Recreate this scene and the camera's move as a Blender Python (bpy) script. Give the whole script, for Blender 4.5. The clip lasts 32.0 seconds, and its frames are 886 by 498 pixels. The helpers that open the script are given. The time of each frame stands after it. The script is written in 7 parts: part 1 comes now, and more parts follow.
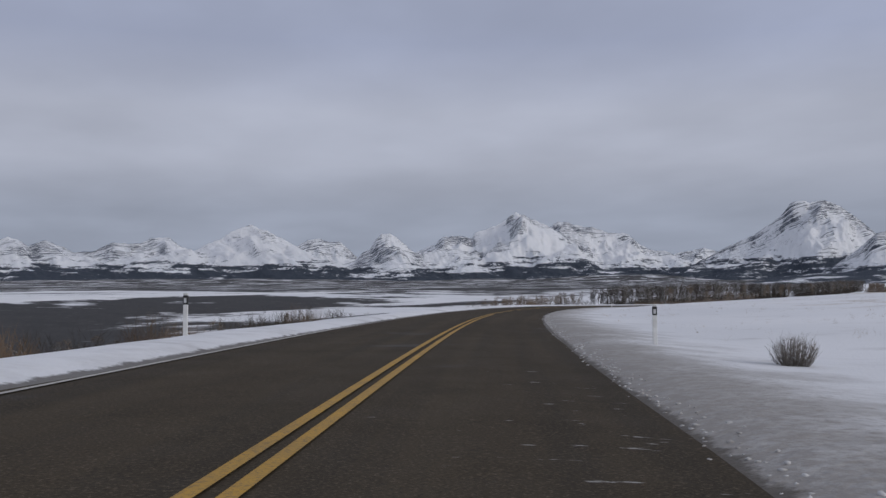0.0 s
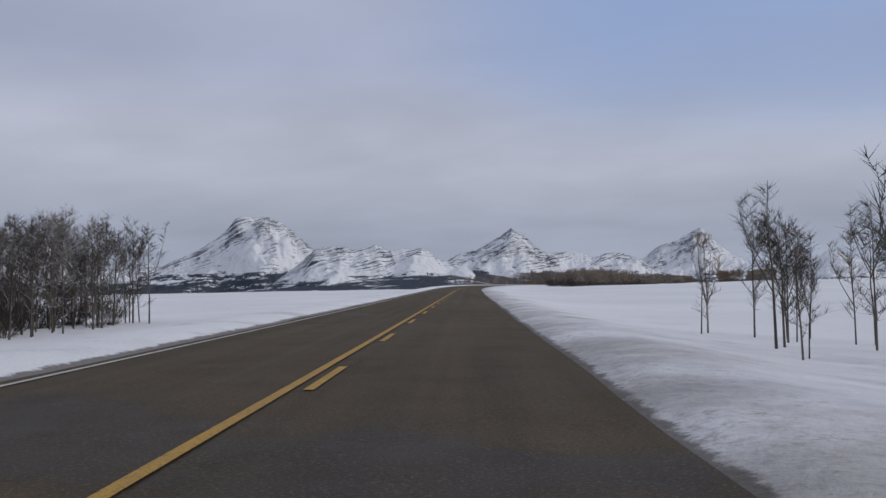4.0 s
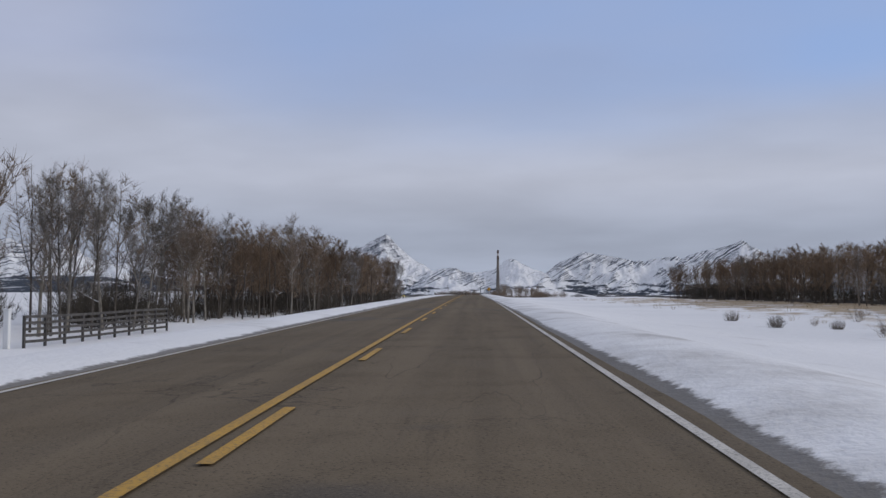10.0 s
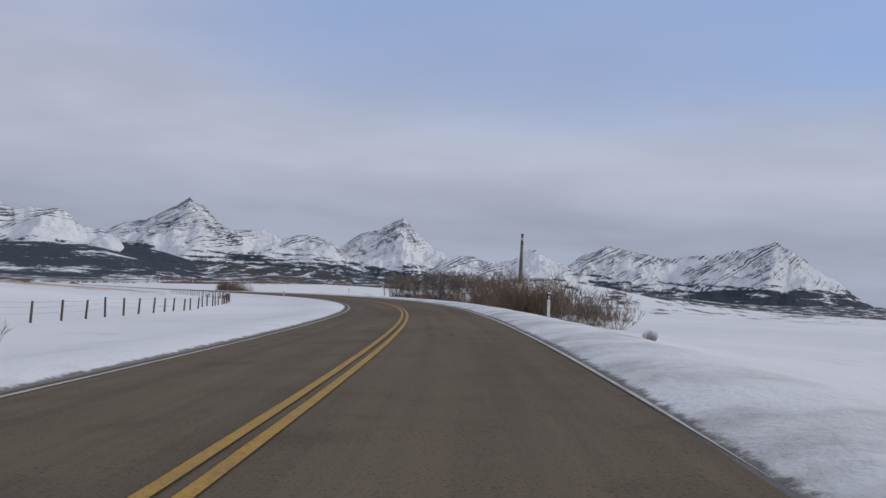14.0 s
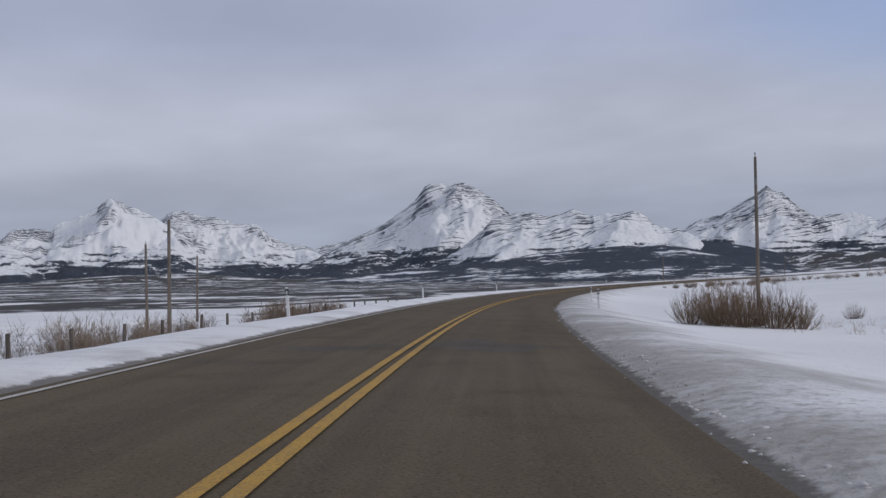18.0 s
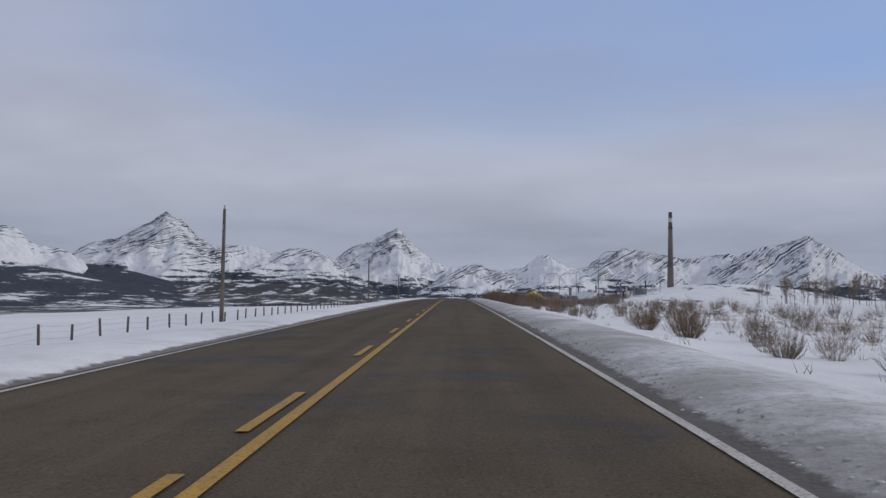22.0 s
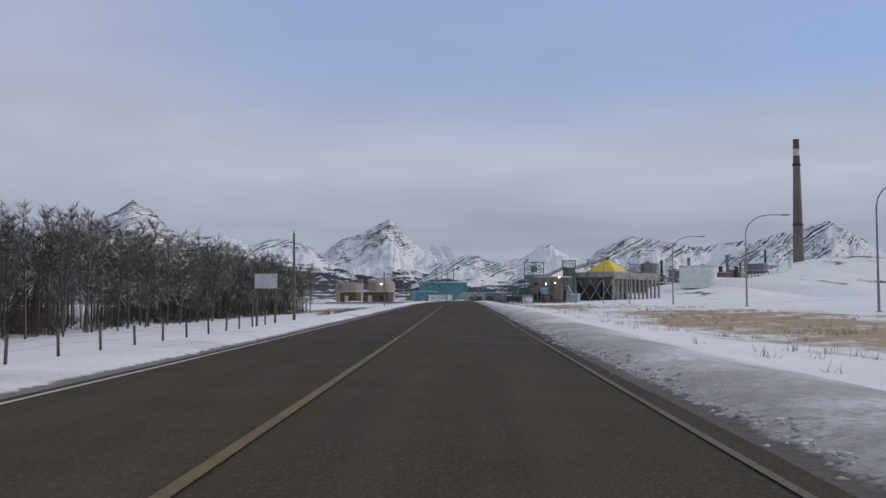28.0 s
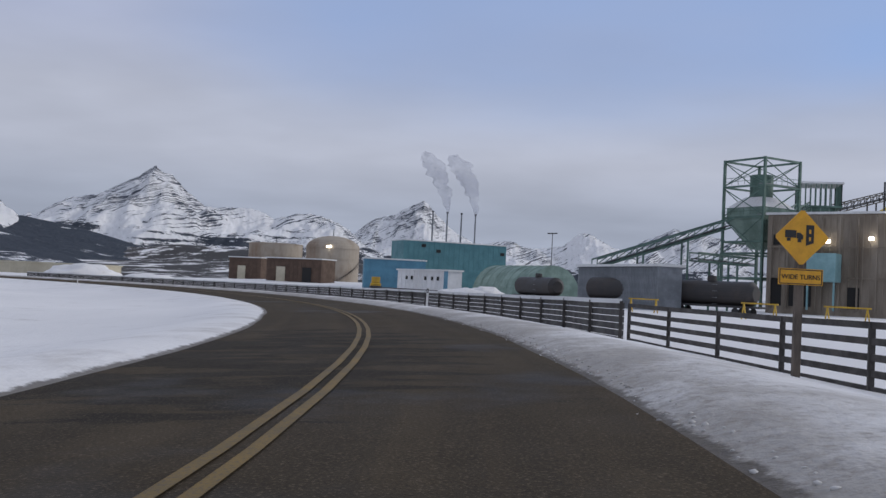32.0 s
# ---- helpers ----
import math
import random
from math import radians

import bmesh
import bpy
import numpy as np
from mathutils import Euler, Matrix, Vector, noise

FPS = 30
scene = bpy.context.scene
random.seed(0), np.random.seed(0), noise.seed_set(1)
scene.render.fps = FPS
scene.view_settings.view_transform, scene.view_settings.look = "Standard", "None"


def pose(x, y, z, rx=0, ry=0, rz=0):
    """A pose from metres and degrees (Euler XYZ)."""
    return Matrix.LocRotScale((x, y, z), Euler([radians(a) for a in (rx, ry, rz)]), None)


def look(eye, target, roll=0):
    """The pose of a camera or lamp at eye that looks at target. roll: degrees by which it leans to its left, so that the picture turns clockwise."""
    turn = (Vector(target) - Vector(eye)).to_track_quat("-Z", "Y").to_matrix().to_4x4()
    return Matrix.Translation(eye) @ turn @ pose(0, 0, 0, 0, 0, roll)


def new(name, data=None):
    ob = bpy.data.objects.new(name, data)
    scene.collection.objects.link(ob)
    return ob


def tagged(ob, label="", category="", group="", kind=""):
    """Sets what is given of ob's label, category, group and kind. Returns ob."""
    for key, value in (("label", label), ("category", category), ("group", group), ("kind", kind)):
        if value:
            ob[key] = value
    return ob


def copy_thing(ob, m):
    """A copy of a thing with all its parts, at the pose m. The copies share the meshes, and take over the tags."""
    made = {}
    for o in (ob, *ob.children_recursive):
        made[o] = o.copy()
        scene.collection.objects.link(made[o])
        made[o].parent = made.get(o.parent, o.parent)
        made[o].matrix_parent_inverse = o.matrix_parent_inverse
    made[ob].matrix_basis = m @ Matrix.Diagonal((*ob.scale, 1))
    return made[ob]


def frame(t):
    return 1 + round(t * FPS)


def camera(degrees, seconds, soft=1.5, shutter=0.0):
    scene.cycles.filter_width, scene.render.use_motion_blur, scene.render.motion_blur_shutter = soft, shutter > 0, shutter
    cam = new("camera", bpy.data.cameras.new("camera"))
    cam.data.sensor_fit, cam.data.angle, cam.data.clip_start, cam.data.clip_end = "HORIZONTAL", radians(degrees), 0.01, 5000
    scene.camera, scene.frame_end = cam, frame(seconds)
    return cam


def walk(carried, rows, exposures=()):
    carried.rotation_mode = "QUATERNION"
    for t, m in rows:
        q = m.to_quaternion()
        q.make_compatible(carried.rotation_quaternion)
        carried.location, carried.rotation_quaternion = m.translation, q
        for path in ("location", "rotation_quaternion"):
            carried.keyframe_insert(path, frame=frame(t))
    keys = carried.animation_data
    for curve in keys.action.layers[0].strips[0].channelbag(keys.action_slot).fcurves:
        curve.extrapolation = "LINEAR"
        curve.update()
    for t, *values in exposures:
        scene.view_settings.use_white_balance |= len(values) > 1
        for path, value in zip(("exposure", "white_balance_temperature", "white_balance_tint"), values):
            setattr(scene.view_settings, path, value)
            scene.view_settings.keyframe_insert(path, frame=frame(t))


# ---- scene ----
# The drive is laid out in true metres and built at the scale K: the road, the plant and the peaks keep their true proportions.
K = 0.30
EYE = 1.15
cam = camera(50.665, 32.0, soft=1.45)
# seconds, x, y, z (true metres), yaw, pitch, roll
ROWS = (
    (0.0, -0.01, -0.03, -0.391, -26.88, 2.14, -0.08),
    (0.5, 32.64, 53.44, -1.283, -32.22, 1.25, 1.42),
    (1.0, 71.58, 102.25, -2.331, -41.22, 0.93, 1.78),
    (1.5, 117.40, 144.61, -3.547, -49.54, 0.61, 1.71),
    (2.0, 168.40, 180.53, -4.470, -56.42, 2.01, 1.64),
    (2.5, 222.63, 211.37, -4.651, -60.59, 2.62, 1.18),
    (3.0, 277.67, 240.54, -4.266, -59.83, 3.26, 0.96),
    (3.5, 332.60, 269.84, -3.591, -60.28, 3.02, 0.62),
    (4.0, 387.12, 299.65, -2.721, -59.53, 3.05, 0.62),
    (4.5, 441.41, 329.66, -1.727, -58.76, 3.32, 1.02),
    (5.0, 495.78, 359.46, -0.604, -59.25, 3.65, 1.71),
    (5.5, 550.78, 387.88, 0.604, -62.36, 3.78, 2.34),
    (6.0, 607.97, 411.17, 1.716, -69.60, 3.21, 2.12),
    (6.5, 667.63, 426.83, 2.560, -77.24, 2.68, 1.33),
    (7.0, 728.35, 437.69, 3.239, -78.74, 2.97, 0.31),
    (7.5, 789.16, 447.68, 3.893, -78.55, 2.93, -0.12),
    (8.0, 849.89, 457.76, 4.633, -78.69, 3.07, -0.31),
    (8.5, 910.50, 467.95, 5.495, -78.72, 3.24, -0.28),
    (9.0, 970.96, 478.25, 6.475, -78.80, 3.28, -0.14),
    (9.5, 1031.26, 488.67, 7.538, -77.99, 3.55, -0.10),
    (10.0, 1091.48, 499.07, 8.617, -78.51, 3.29, -0.14),
    (10.5, 1151.57, 509.30, 9.637, -78.46, 3.37, -0.01),
    (11.0, 1211.47, 519.46, 10.528, -78.40, 3.08, 0.10),
    (11.5, 1271.18, 529.69, 11.242, -78.14, 2.94, -0.06),
    (12.0, 1330.72, 539.88, 11.806, -78.53, 2.73, -0.12),
    (12.5, 1390.21, 549.95, 12.259, -78.47, 2.86, -0.13),
    (13.0, 1449.78, 560.13, 12.603, -78.35, 2.55, -0.14),
    (13.5, 1509.40, 570.45, 12.833, -78.65, 2.47, -0.73),
    (14.0, 1569.06, 581.04, 12.978, -77.48, 2.55, -3.01),
    (14.5, 1628.03, 595.18, 12.898, -71.83, 2.01, -4.16),
    (15.0, 1684.76, 616.73, 12.552, -62.84, 1.99, -4.55),
    (15.5, 1737.80, 646.65, 11.917, -54.58, 1.60, -4.28),
    (16.0, 1787.15, 682.82, 11.072, -49.22, 1.36, -3.03),
    (16.5, 1833.71, 722.81, 10.169, -45.75, 1.41, -1.81),
    (17.0, 1878.40, 765.13, 9.335, -43.61, 1.70, -0.86),
    (17.5, 1922.03, 808.78, 8.678, -42.65, 2.01, 0.03),
    (18.0, 1965.59, 852.68, 8.164, -43.17, 1.88, 1.30),
    (18.5, 2012.13, 893.38, 7.751, -50.75, 1.94, 2.70),
    (19.0, 2063.69, 927.33, 7.553, -58.77, 2.35, 2.36),
    (19.5, 2119.57, 953.41, 7.570, -67.47, 2.56, 2.59),
    (20.0, 2178.73, 970.98, 7.827, -75.71, 2.53, 2.39),
    (20.5, 2239.20, 982.72, 8.351, -78.59, 2.78, 0.40),
    (21.0, 2299.95, 991.20, 9.088, -78.42, 3.29, -0.57),
    (21.5, 2360.30, 1000.58, 10.037, -78.61, 3.52, -0.39),
    (22.0, 2420.09, 1011.28, 11.053, -78.49, 3.36, -0.56),
    (22.5, 2479.44, 1022.63, 11.960, -78.42, 3.11, -0.55),
    (23.0, 2538.52, 1034.03, 12.703, -78.28, 2.92, -0.59),
    (23.5, 2597.44, 1045.04, 13.231, -78.15, 3.00, -0.50),
    (24.0, 2656.22, 1055.59, 13.387, -78.49, 2.35, -0.72),
    (24.5, 2714.36, 1065.67, 13.024, -78.51, 1.71, -0.41),
    (25.0, 2771.35, 1075.50, 12.127, -78.60, 1.02, -0.21),
    (25.5, 2827.15, 1085.36, 10.755, -78.07, 0.97, -0.01),
    (26.0, 2881.80, 1095.16, 9.130, -78.06, 1.26, 0.04),
    (26.5, 2935.29, 1104.78, 7.514, -78.05, 1.54, 0.10),
    (27.0, 2987.57, 1114.19, 6.221, -78.03, 1.83, 0.15),
    (27.5, 3038.67, 1123.34, 5.484, -78.02, 2.12, 0.20),
    (28.0, 3088.66, 1132.24, 5.292, -78.70, 3.04, 0.13),
    (28.5, 3137.91, 1140.93, 5.524, -78.76, 2.98, 0.29),
    (29.0, 3186.80, 1149.60, 5.833, -78.38, 2.72, 0.42),
    (29.5, 3235.34, 1158.36, 5.915, -78.20, 2.10, 0.02),
    (30.0, 3283.54, 1167.10, 5.785, -78.22, 2.04, -0.02),
    (30.5, 3331.61, 1175.74, 5.528, -78.72, 2.01, 0.19),
    (31.0, 3379.70, 1184.23, 5.237, -78.29, 1.95, -0.14),
    (31.5, 3427.88, 1192.55, 5.017, -78.43, 1.98, -1.20),
    (32.0, 3476.04, 1200.74, 4.840, -76.68, 2.11, -2.76),
)
EXPOSURES = ((0.0, -0.12), (2.0, -0.02), (6.0, 0.0), (9.0, 0.08), (14.0, 0.08), (19.0, 0.0), (24.0, -0.02), (28.0, 0.06), (32.0, 0.1))
walk(cam, [(r[0], pose(r[1] * K, r[2] * K, r[3] * K, 90 + r[5], r[6], r[4])) for r in ROWS], EXPOSURES)

# ---- light ----
SUN_AZ, SUN_EL = 150.0, 24.0


def build_sky():
    world = bpy.data.worlds.new("sky")
    scene.world = world
    world.use_nodes = True
    nt = world.node_tree
    nt.nodes.clear()
    N, L = nt.nodes.new, nt.links.new
    out, bg = N("ShaderNodeOutputWorld"), N("ShaderNodeBackground")
    sky = N("ShaderNodeTexSky")
    sky.sky_type, sky.sun_disc = "NISHITA", False
    sky.sun_elevation, sky.sun_rotation = radians(SUN_EL), radians(SUN_AZ)
    sky.altitude, sky.air_density, sky.dust_density, sky.ozone_density = 1400, 1.0, 0.6, 1.0
    tc, sep = N("ShaderNodeTexCoord"), N("ShaderNodeSeparateXYZ")
    L(tc.outputs["Generated"], sep.inputs[0])

    def math(op, a, b=None, clamp=False):
        n = N("ShaderNodeMath")
        n.operation, n.use_clamp = op, clamp
        for i, v in enumerate((a, b)):
            if v is None:
                continue
            if isinstance(v, (int, float)):
                n.inputs[i].default_value = v
            else:
                L(v, n.inputs[i])
        return n.outputs[0]

    # the cloud sheet: the direction projected on a plane overhead
    up = math("MAXIMUM", sep.outputs["Z"], 0.0)
    den = math("ADD", up, 0.16)
    comb = N("ShaderNodeCombineXYZ")
    L(math("DIVIDE", sep.outputs["X"], den), comb.inputs[0])
    L(math("DIVIDE", sep.outputs["Y"], den), comb.inputs[1])

    def cloud(scale, detail, rough, lo, hi, offset):
        mp = N("ShaderNodeMapping")
        mp.inputs["Location"].default_value = offset
        mp.inputs["Scale"].default_value = (scale, scale * 0.8, scale)
        L(comb.outputs[0], mp.inputs[0])
        nz = N("ShaderNodeTexNoise")
        nz.inputs["Scale"].default_value = 1.0
        nz.inputs["Detail"].default_value, nz.inputs["Roughness"].default_value = detail, rough
        L(mp.outputs[0], nz.inputs["Vector"])
        mr = N("ShaderNodeMapRange")
        mr.interpolation_type = "SMOOTHSTEP"
        mr.inputs[1].default_value, mr.inputs[2].default_value = lo, hi
        L(nz.outputs["Fac"], mr.inputs[0])
        return mr.outputs[0]

    big = cloud(0.9, 3.0, 0.45, 0.30, 0.70, (3.1, 0.4, 0))
    veil = cloud(2.2, 4.0, 0.5, 0.30, 0.75, (0.7, 5.3, 0))
    ramp = N("ShaderNodeValToRGB")  # cloud tone from the horizon up
    L(up, ramp.inputs[0])
    els = ramp.color_ramp.elements
    els[0].position, els[0].color = 0.0, (0.325, 0.365, 0.46, 1)
    els[1].position, els[1].color = 1.0, (0.44, 0.47, 0.56, 1)
    for p, c in ((0.075, (0.33, 0.365, 0.455, 1)), (0.125, (0.425, 0.455, 0.55, 1)), (0.18, (0.43, 0.46, 0.56, 1)), (0.25, (0.355, 0.395, 0.53, 1)), (0.34, (0.36, 0.40, 0.53, 1))):
        e = els.new(p)
        e.color = c
    shade = N("ShaderNodeVectorMath")  # thicker and thinner places of the cloud
    shade.operation = "SCALE"
    L(ramp.outputs[0], shade.inputs[0])
    L(math("ADD", math("MULTIPLY", big, -0.14), math("ADD", math("MULTIPLY", veil, 0.09), 1.04)), shade.inputs["Scale"])
    blue = N("ShaderNodeVectorMath")
    blue.operation = "SCALE"
    L(sky.outputs[0], blue.inputs[0])
    blue.inputs["Scale"].default_value = 0.085
    haze = N("ShaderNodeMix")
    haze.data_type = "RGBA"
    haze.inputs[0].default_value = 0.75
    L(blue.outputs[0], haze.inputs[6])
    haze.inputs[7].default_value = (0.30, 0.42, 0.72, 1)
    # the cloud thins towards the south-west, where blue shows through
    gap = N("ShaderNodeVectorMath")
    gap.operation = "DOT_PRODUCT"
    L(tc.outputs["Generated"], gap.inputs[0])
    gap.inputs[1].default_value = (0.93, -0.05, 0.36)
    thin = N("ShaderNodeMapRange")
    thin.interpolation_type = "SMOOTHSTEP"
    thin.inputs[1].default_value, thin.inputs[2].default_value = 0.80, 0.97
    L(gap.outputs["Value"], thin.inputs[0])
    open_sky = math("MULTIPLY", thin.outputs[0], math("ADD", math("MULTIPLY", math("SUBTRACT", 1.0, big), 0.7), 0.55), clamp=True)
    low = N("ShaderNodeMapRange")
    low.interpolation_type = "SMOOTHSTEP"
    low.inputs[1].default_value, low.inputs[2].default_value = 0.13, 0.25
    L(up, low.inputs[0])
    mix = N("ShaderNodeMix")
    mix.data_type = "RGBA"
    L(math("MULTIPLY", open_sky, low.outputs[0], clamp=True), mix.inputs[0])
    L(shade.outputs[0], mix.inputs[6])
    L(haze.outputs[2], mix.inputs[7])
    L(mix.outputs[2], bg.inputs["Color"])
    bg.inputs["Strength"].default_value = 1.0
    L(bg.outputs[0], out.inputs["Surface"])


build_sky()
sun_data = bpy.data.lights.new("sun", "SUN")
sun_data.energy, sun_data.angle, sun_data.color = 1.1, radians(12), (1.0, 0.94, 0.86)
sun = new("sun", sun_data)
az = radians(SUN_AZ)
sun.matrix_world = look((math.sin(az) * math.cos(radians(SUN_EL)) * 50, math.cos(az) * math.cos(radians(SUN_EL)) * 50, math.sin(radians(SUN_EL)) * 50), (0, 0, 0))

# ---- materials ----
class Nodes:
    """A small helper to write node materials."""

    def __init__(self, name, space=1.0):
        self.mat = bpy.data.materials.new(name)
        self.mat.use_nodes = True
        self.nt = self.mat.node_tree
        self.nt.nodes.clear()
        self.bsdf = self.add("ShaderNodeBsdfPrincipled")
        self.out = self.add("ShaderNodeOutputMaterial")
        self.link(self.bsdf.outputs[0], self.out.inputs[0])
        self.tc = self.add("ShaderNodeTexCoord")
        self.space = space

    def add(self, kind):
        return self.nt.nodes.new(kind)

    def link(self, a, b):
        self.nt.links.new(a, b)

    def put(self, socket, v):
        if isinstance(v, bpy.types.NodeSocket):
            self.link(v, socket)
        elif isinstance(v, tuple) and len(v) == 3 and socket.type == "RGBA":
            socket.default_value = (*v, 1)
        else:
            socket.default_value = v

    def at(self, scale=(1, 1, 1), turn=0.0):
        mp = self.add("ShaderNodeMapping")
        self.link(self.tc.outputs["Object"], mp.inputs[0])
        mp.inputs["Scale"].default_value = tuple(s / self.space for s in scale)
        mp.inputs["Rotation"].default_value = (0, 0, turn)
        return mp.outputs[0]

    def noise(self, scale, detail=4.0, rough=0.55, stretch=(1, 1, 1), turn=0.0, distort=0.0):
        n = self.add("ShaderNodeTexNoise")
        self.link(self.at(tuple(scale * s for s in stretch), turn), n.inputs["Vector"])
        n.inputs["Scale"].default_value = 1.0
        n.inputs["Detail"].default_value, n.inputs["Roughness"].default_value, n.inputs["Distortion"].default_value = detail, rough, distort
        return n.outputs["Fac"]

    def span(self, v, lo, hi, a=0.0, b=1.0, smooth=True):
        m = self.add("ShaderNodeMapRange")
        m.interpolation_type = "SMOOTHSTEP" if smooth else "LINEAR"
        self.put(m.inputs[0], v)
        for i, x in zip((1, 2, 3, 4), (lo, hi, a, b)):
            m.inputs[i].default_value = x
        return m.outputs[0]

    def math(self, op, a, b=0.0, clamp=False):
        m = self.add("ShaderNodeMath")
        m.operation, m.use_clamp = op, clamp
        self.put(m.inputs[0], a)
        self.put(m.inputs[1], b)
        return m.outputs[0]

    def mix(self, f, a, b):
        m = self.add("ShaderNodeMix")
        m.data_type = "RGBA"
        self.put(m.inputs[0], f)
        self.put(m.inputs[6], a)
        self.put(m.inputs[7], b)
        return m.outputs[2]

    def bump(self, height, strength=0.3, distance=0.02):
        b = self.add("ShaderNodeBump")
        b.inputs["Strength"].default_value, b.inputs["Distance"].default_value = strength, distance
        self.put(b.inputs["Height"], height)
        self.link(b.outputs[0], self.bsdf.inputs["Normal"])

    def finish(self, colour, rough=0.8, metal=0.0, spec=None):
        self.put(self.bsdf.inputs["Base Color"], colour)
        self.put(self.bsdf.inputs["Roughness"], rough)
        self.put(self.bsdf.inputs["Metallic"], metal)
        if spec is not None:
            self.bsdf.inputs["Specular IOR Level"].default_value = spec
        return self.mat


def worn(name, a, b, scale=3.0, rough=0.7, metal=0.0, bump=0.15, stretch=(1, 1, 1), lo=0.35, hi=0.65, fine=None):
    """Paint, metal, wood or concrete: two tones mixed by a patchy noise, with finer grain on top."""
    n = Nodes(name)
    big = n.noise(scale, 5.0, 0.6, stretch)
    small = n.noise(scale * 9, 3.0, 0.6, stretch)
    c = n.mix(n.span(big, lo, hi), a, b)
    c = n.mix(n.math("MULTIPLY", n.span(small, 0.4, 0.8), 0.35), c, tuple(x * 0.6 for x in a))
    n.bump(small, bump, 0.01)
    rv = n.span(big, 0.3, 0.7, max(rough - 0.1, 0.05), min(rough + 0.12, 1.0))
    return n.finish(c, rv, metal)


def make_asphalt():
    """Asphalt: stones in binder, bleached or fresh by stretches, polished wheel tracks, tar drips between them, damp stains."""
    n = Nodes("asphalt", K)
    tone, across = n.add("ShaderNodeAttribute"), n.add("ShaderNodeAttribute")
    tone.attribute_name, across.attribute_name = "tone", "across"
    length = n.add("ShaderNodeAttribute")
    length.attribute_name = "along"

    def streaks(side, ahead, detail, rough, seed):
        """Noise laid along the road: how fine across it and ahead."""
        v = n.add("ShaderNodeCombineXYZ")
        n.put(v.inputs[0], n.math("MULTIPLY", across.outputs["Fac"], side))
        n.put(v.inputs[1], n.math("MULTIPLY", length.outputs["Fac"], ahead))
        v.inputs[2].default_value = seed
        z = n.add("ShaderNodeTexNoise")
        n.link(v.outputs[0], z.inputs["Vector"])
        z.inputs["Scale"].default_value, z.inputs["Detail"].default_value, z.inputs["Roughness"].default_value = 1.0, detail, rough
        return z.outputs["Fac"]

    patch = n.noise(0.05, 4.0, 0.6)
    mid_ = n.noise(0.7, 4.0, 0.6)
    grain = n.noise(34.0, 2.0, 0.7)
    fresh = n.mix(n.span(patch, 0.3, 0.7), (0.056, 0.042, 0.0255), (0.070, 0.054, 0.034))
    old = n.mix(n.span(patch, 0.3, 0.7), (0.155, 0.119, 0.079), (0.18, 0.14, 0.093))
    c = n.mix(tone.outputs["Fac"], fresh, old)
    wheel = n.math("ABSOLUTE", n.math("SUBTRACT", n.math("ABSOLUTE", n.math("SUBTRACT", n.math("ABSOLUTE", across.outputs["Fac"]), 1.8)), 0.8))
    track = n.math("MULTIPLY", n.span(wheel, 0.55, 0.05), n.span(n.noise(0.12, 3.0, 0.6), 0.35, 0.7, 0.15, 0.5))
    c = n.mix(track, c, n.mix(tone.outputs["Fac"], (0.084, 0.065, 0.041), (0.20, 0.158, 0.108)))
    c = n.mix(n.math("MULTIPLY", n.span(mid_, 0.5, 0.85), 0.4), c, (0.028, 0.024, 0.020))
    worn_lanes = n.span(streaks(1.6, 0.03, 4.0, 0.6, 2.0), 0.35, 0.7, 0.0, 0.55)
    c = n.mix(worn_lanes, c, n.mix(tone.outputs["Fac"], (0.036, 0.030, 0.022), (0.095, 0.075, 0.052)))
    long_crack = n.span(n.math("ABSOLUTE", n.math("SUBTRACT", streaks(0.32, 0.035, 5.0, 0.55, 5.0), 0.5)), 0.0024, 0.0006)
    cross_crack = n.span(n.math("ABSOLUTE", n.math("SUBTRACT", streaks(0.09, 0.10, 6.0, 0.6, 9.0), 0.5)), 0.0030, 0.0008)
    crack = n.math("MULTIPLY", n.math("MAXIMUM", long_crack, cross_crack), n.span(n.noise(0.03, 3.0, 0.6), 0.5, 0.64, 0.0, 0.42))
    c = n.mix(crack, c, (0.018, 0.016, 0.014))
    damp = n.math("MULTIPLY", n.span(n.noise(0.16, 4.0, 0.6, (1, 1, 1)), 0.60, 0.68), 0.5)
    c = n.mix(damp, c, (0.024, 0.021, 0.018))
    wet, smear = n.add("ShaderNodeAttribute"), n.add("ShaderNodeAttribute")
    wet.attribute_name, smear.attribute_name = "wet", "smear"
    c = n.mix(n.math("MULTIPLY", n.span(n.math("ADD", streaks(0.45, 1.1, 4.0, 0.6, 13.0), n.math("MULTIPLY", wet.outputs["Fac"], 0.3)), 0.70, 0.80), 0.7), c, (0.020, 0.018, 0.015))
    c = n.mix(n.math("MULTIPLY", n.span(n.math("ADD", streaks(1.6, 4.5, 4.0, 0.6, 17.0), n.math("MULTIPLY", smear.outputs["Fac"], 0.16)), 0.80, 0.86), 0.6), c, (0.62, 0.60, 0.57))
    c = n.mix(n.math("MULTIPLY", n.span(grain, 0.54, 0.72), 0.65), c, (0.17, 0.135, 0.095))
    c = n.mix(n.math("MULTIPLY", n.span(grain, 0.46, 0.28), 0.6), c, (0.02, 0.017, 0.014))
    n.bump(grain, 0.5, 0.004)
    return n.finish(c, n.math("SUBTRACT", n.span(mid_, 0.3, 0.7, 0.86, 0.97), n.math("MULTIPLY", damp, 0.5)), 0.0, 0.12)


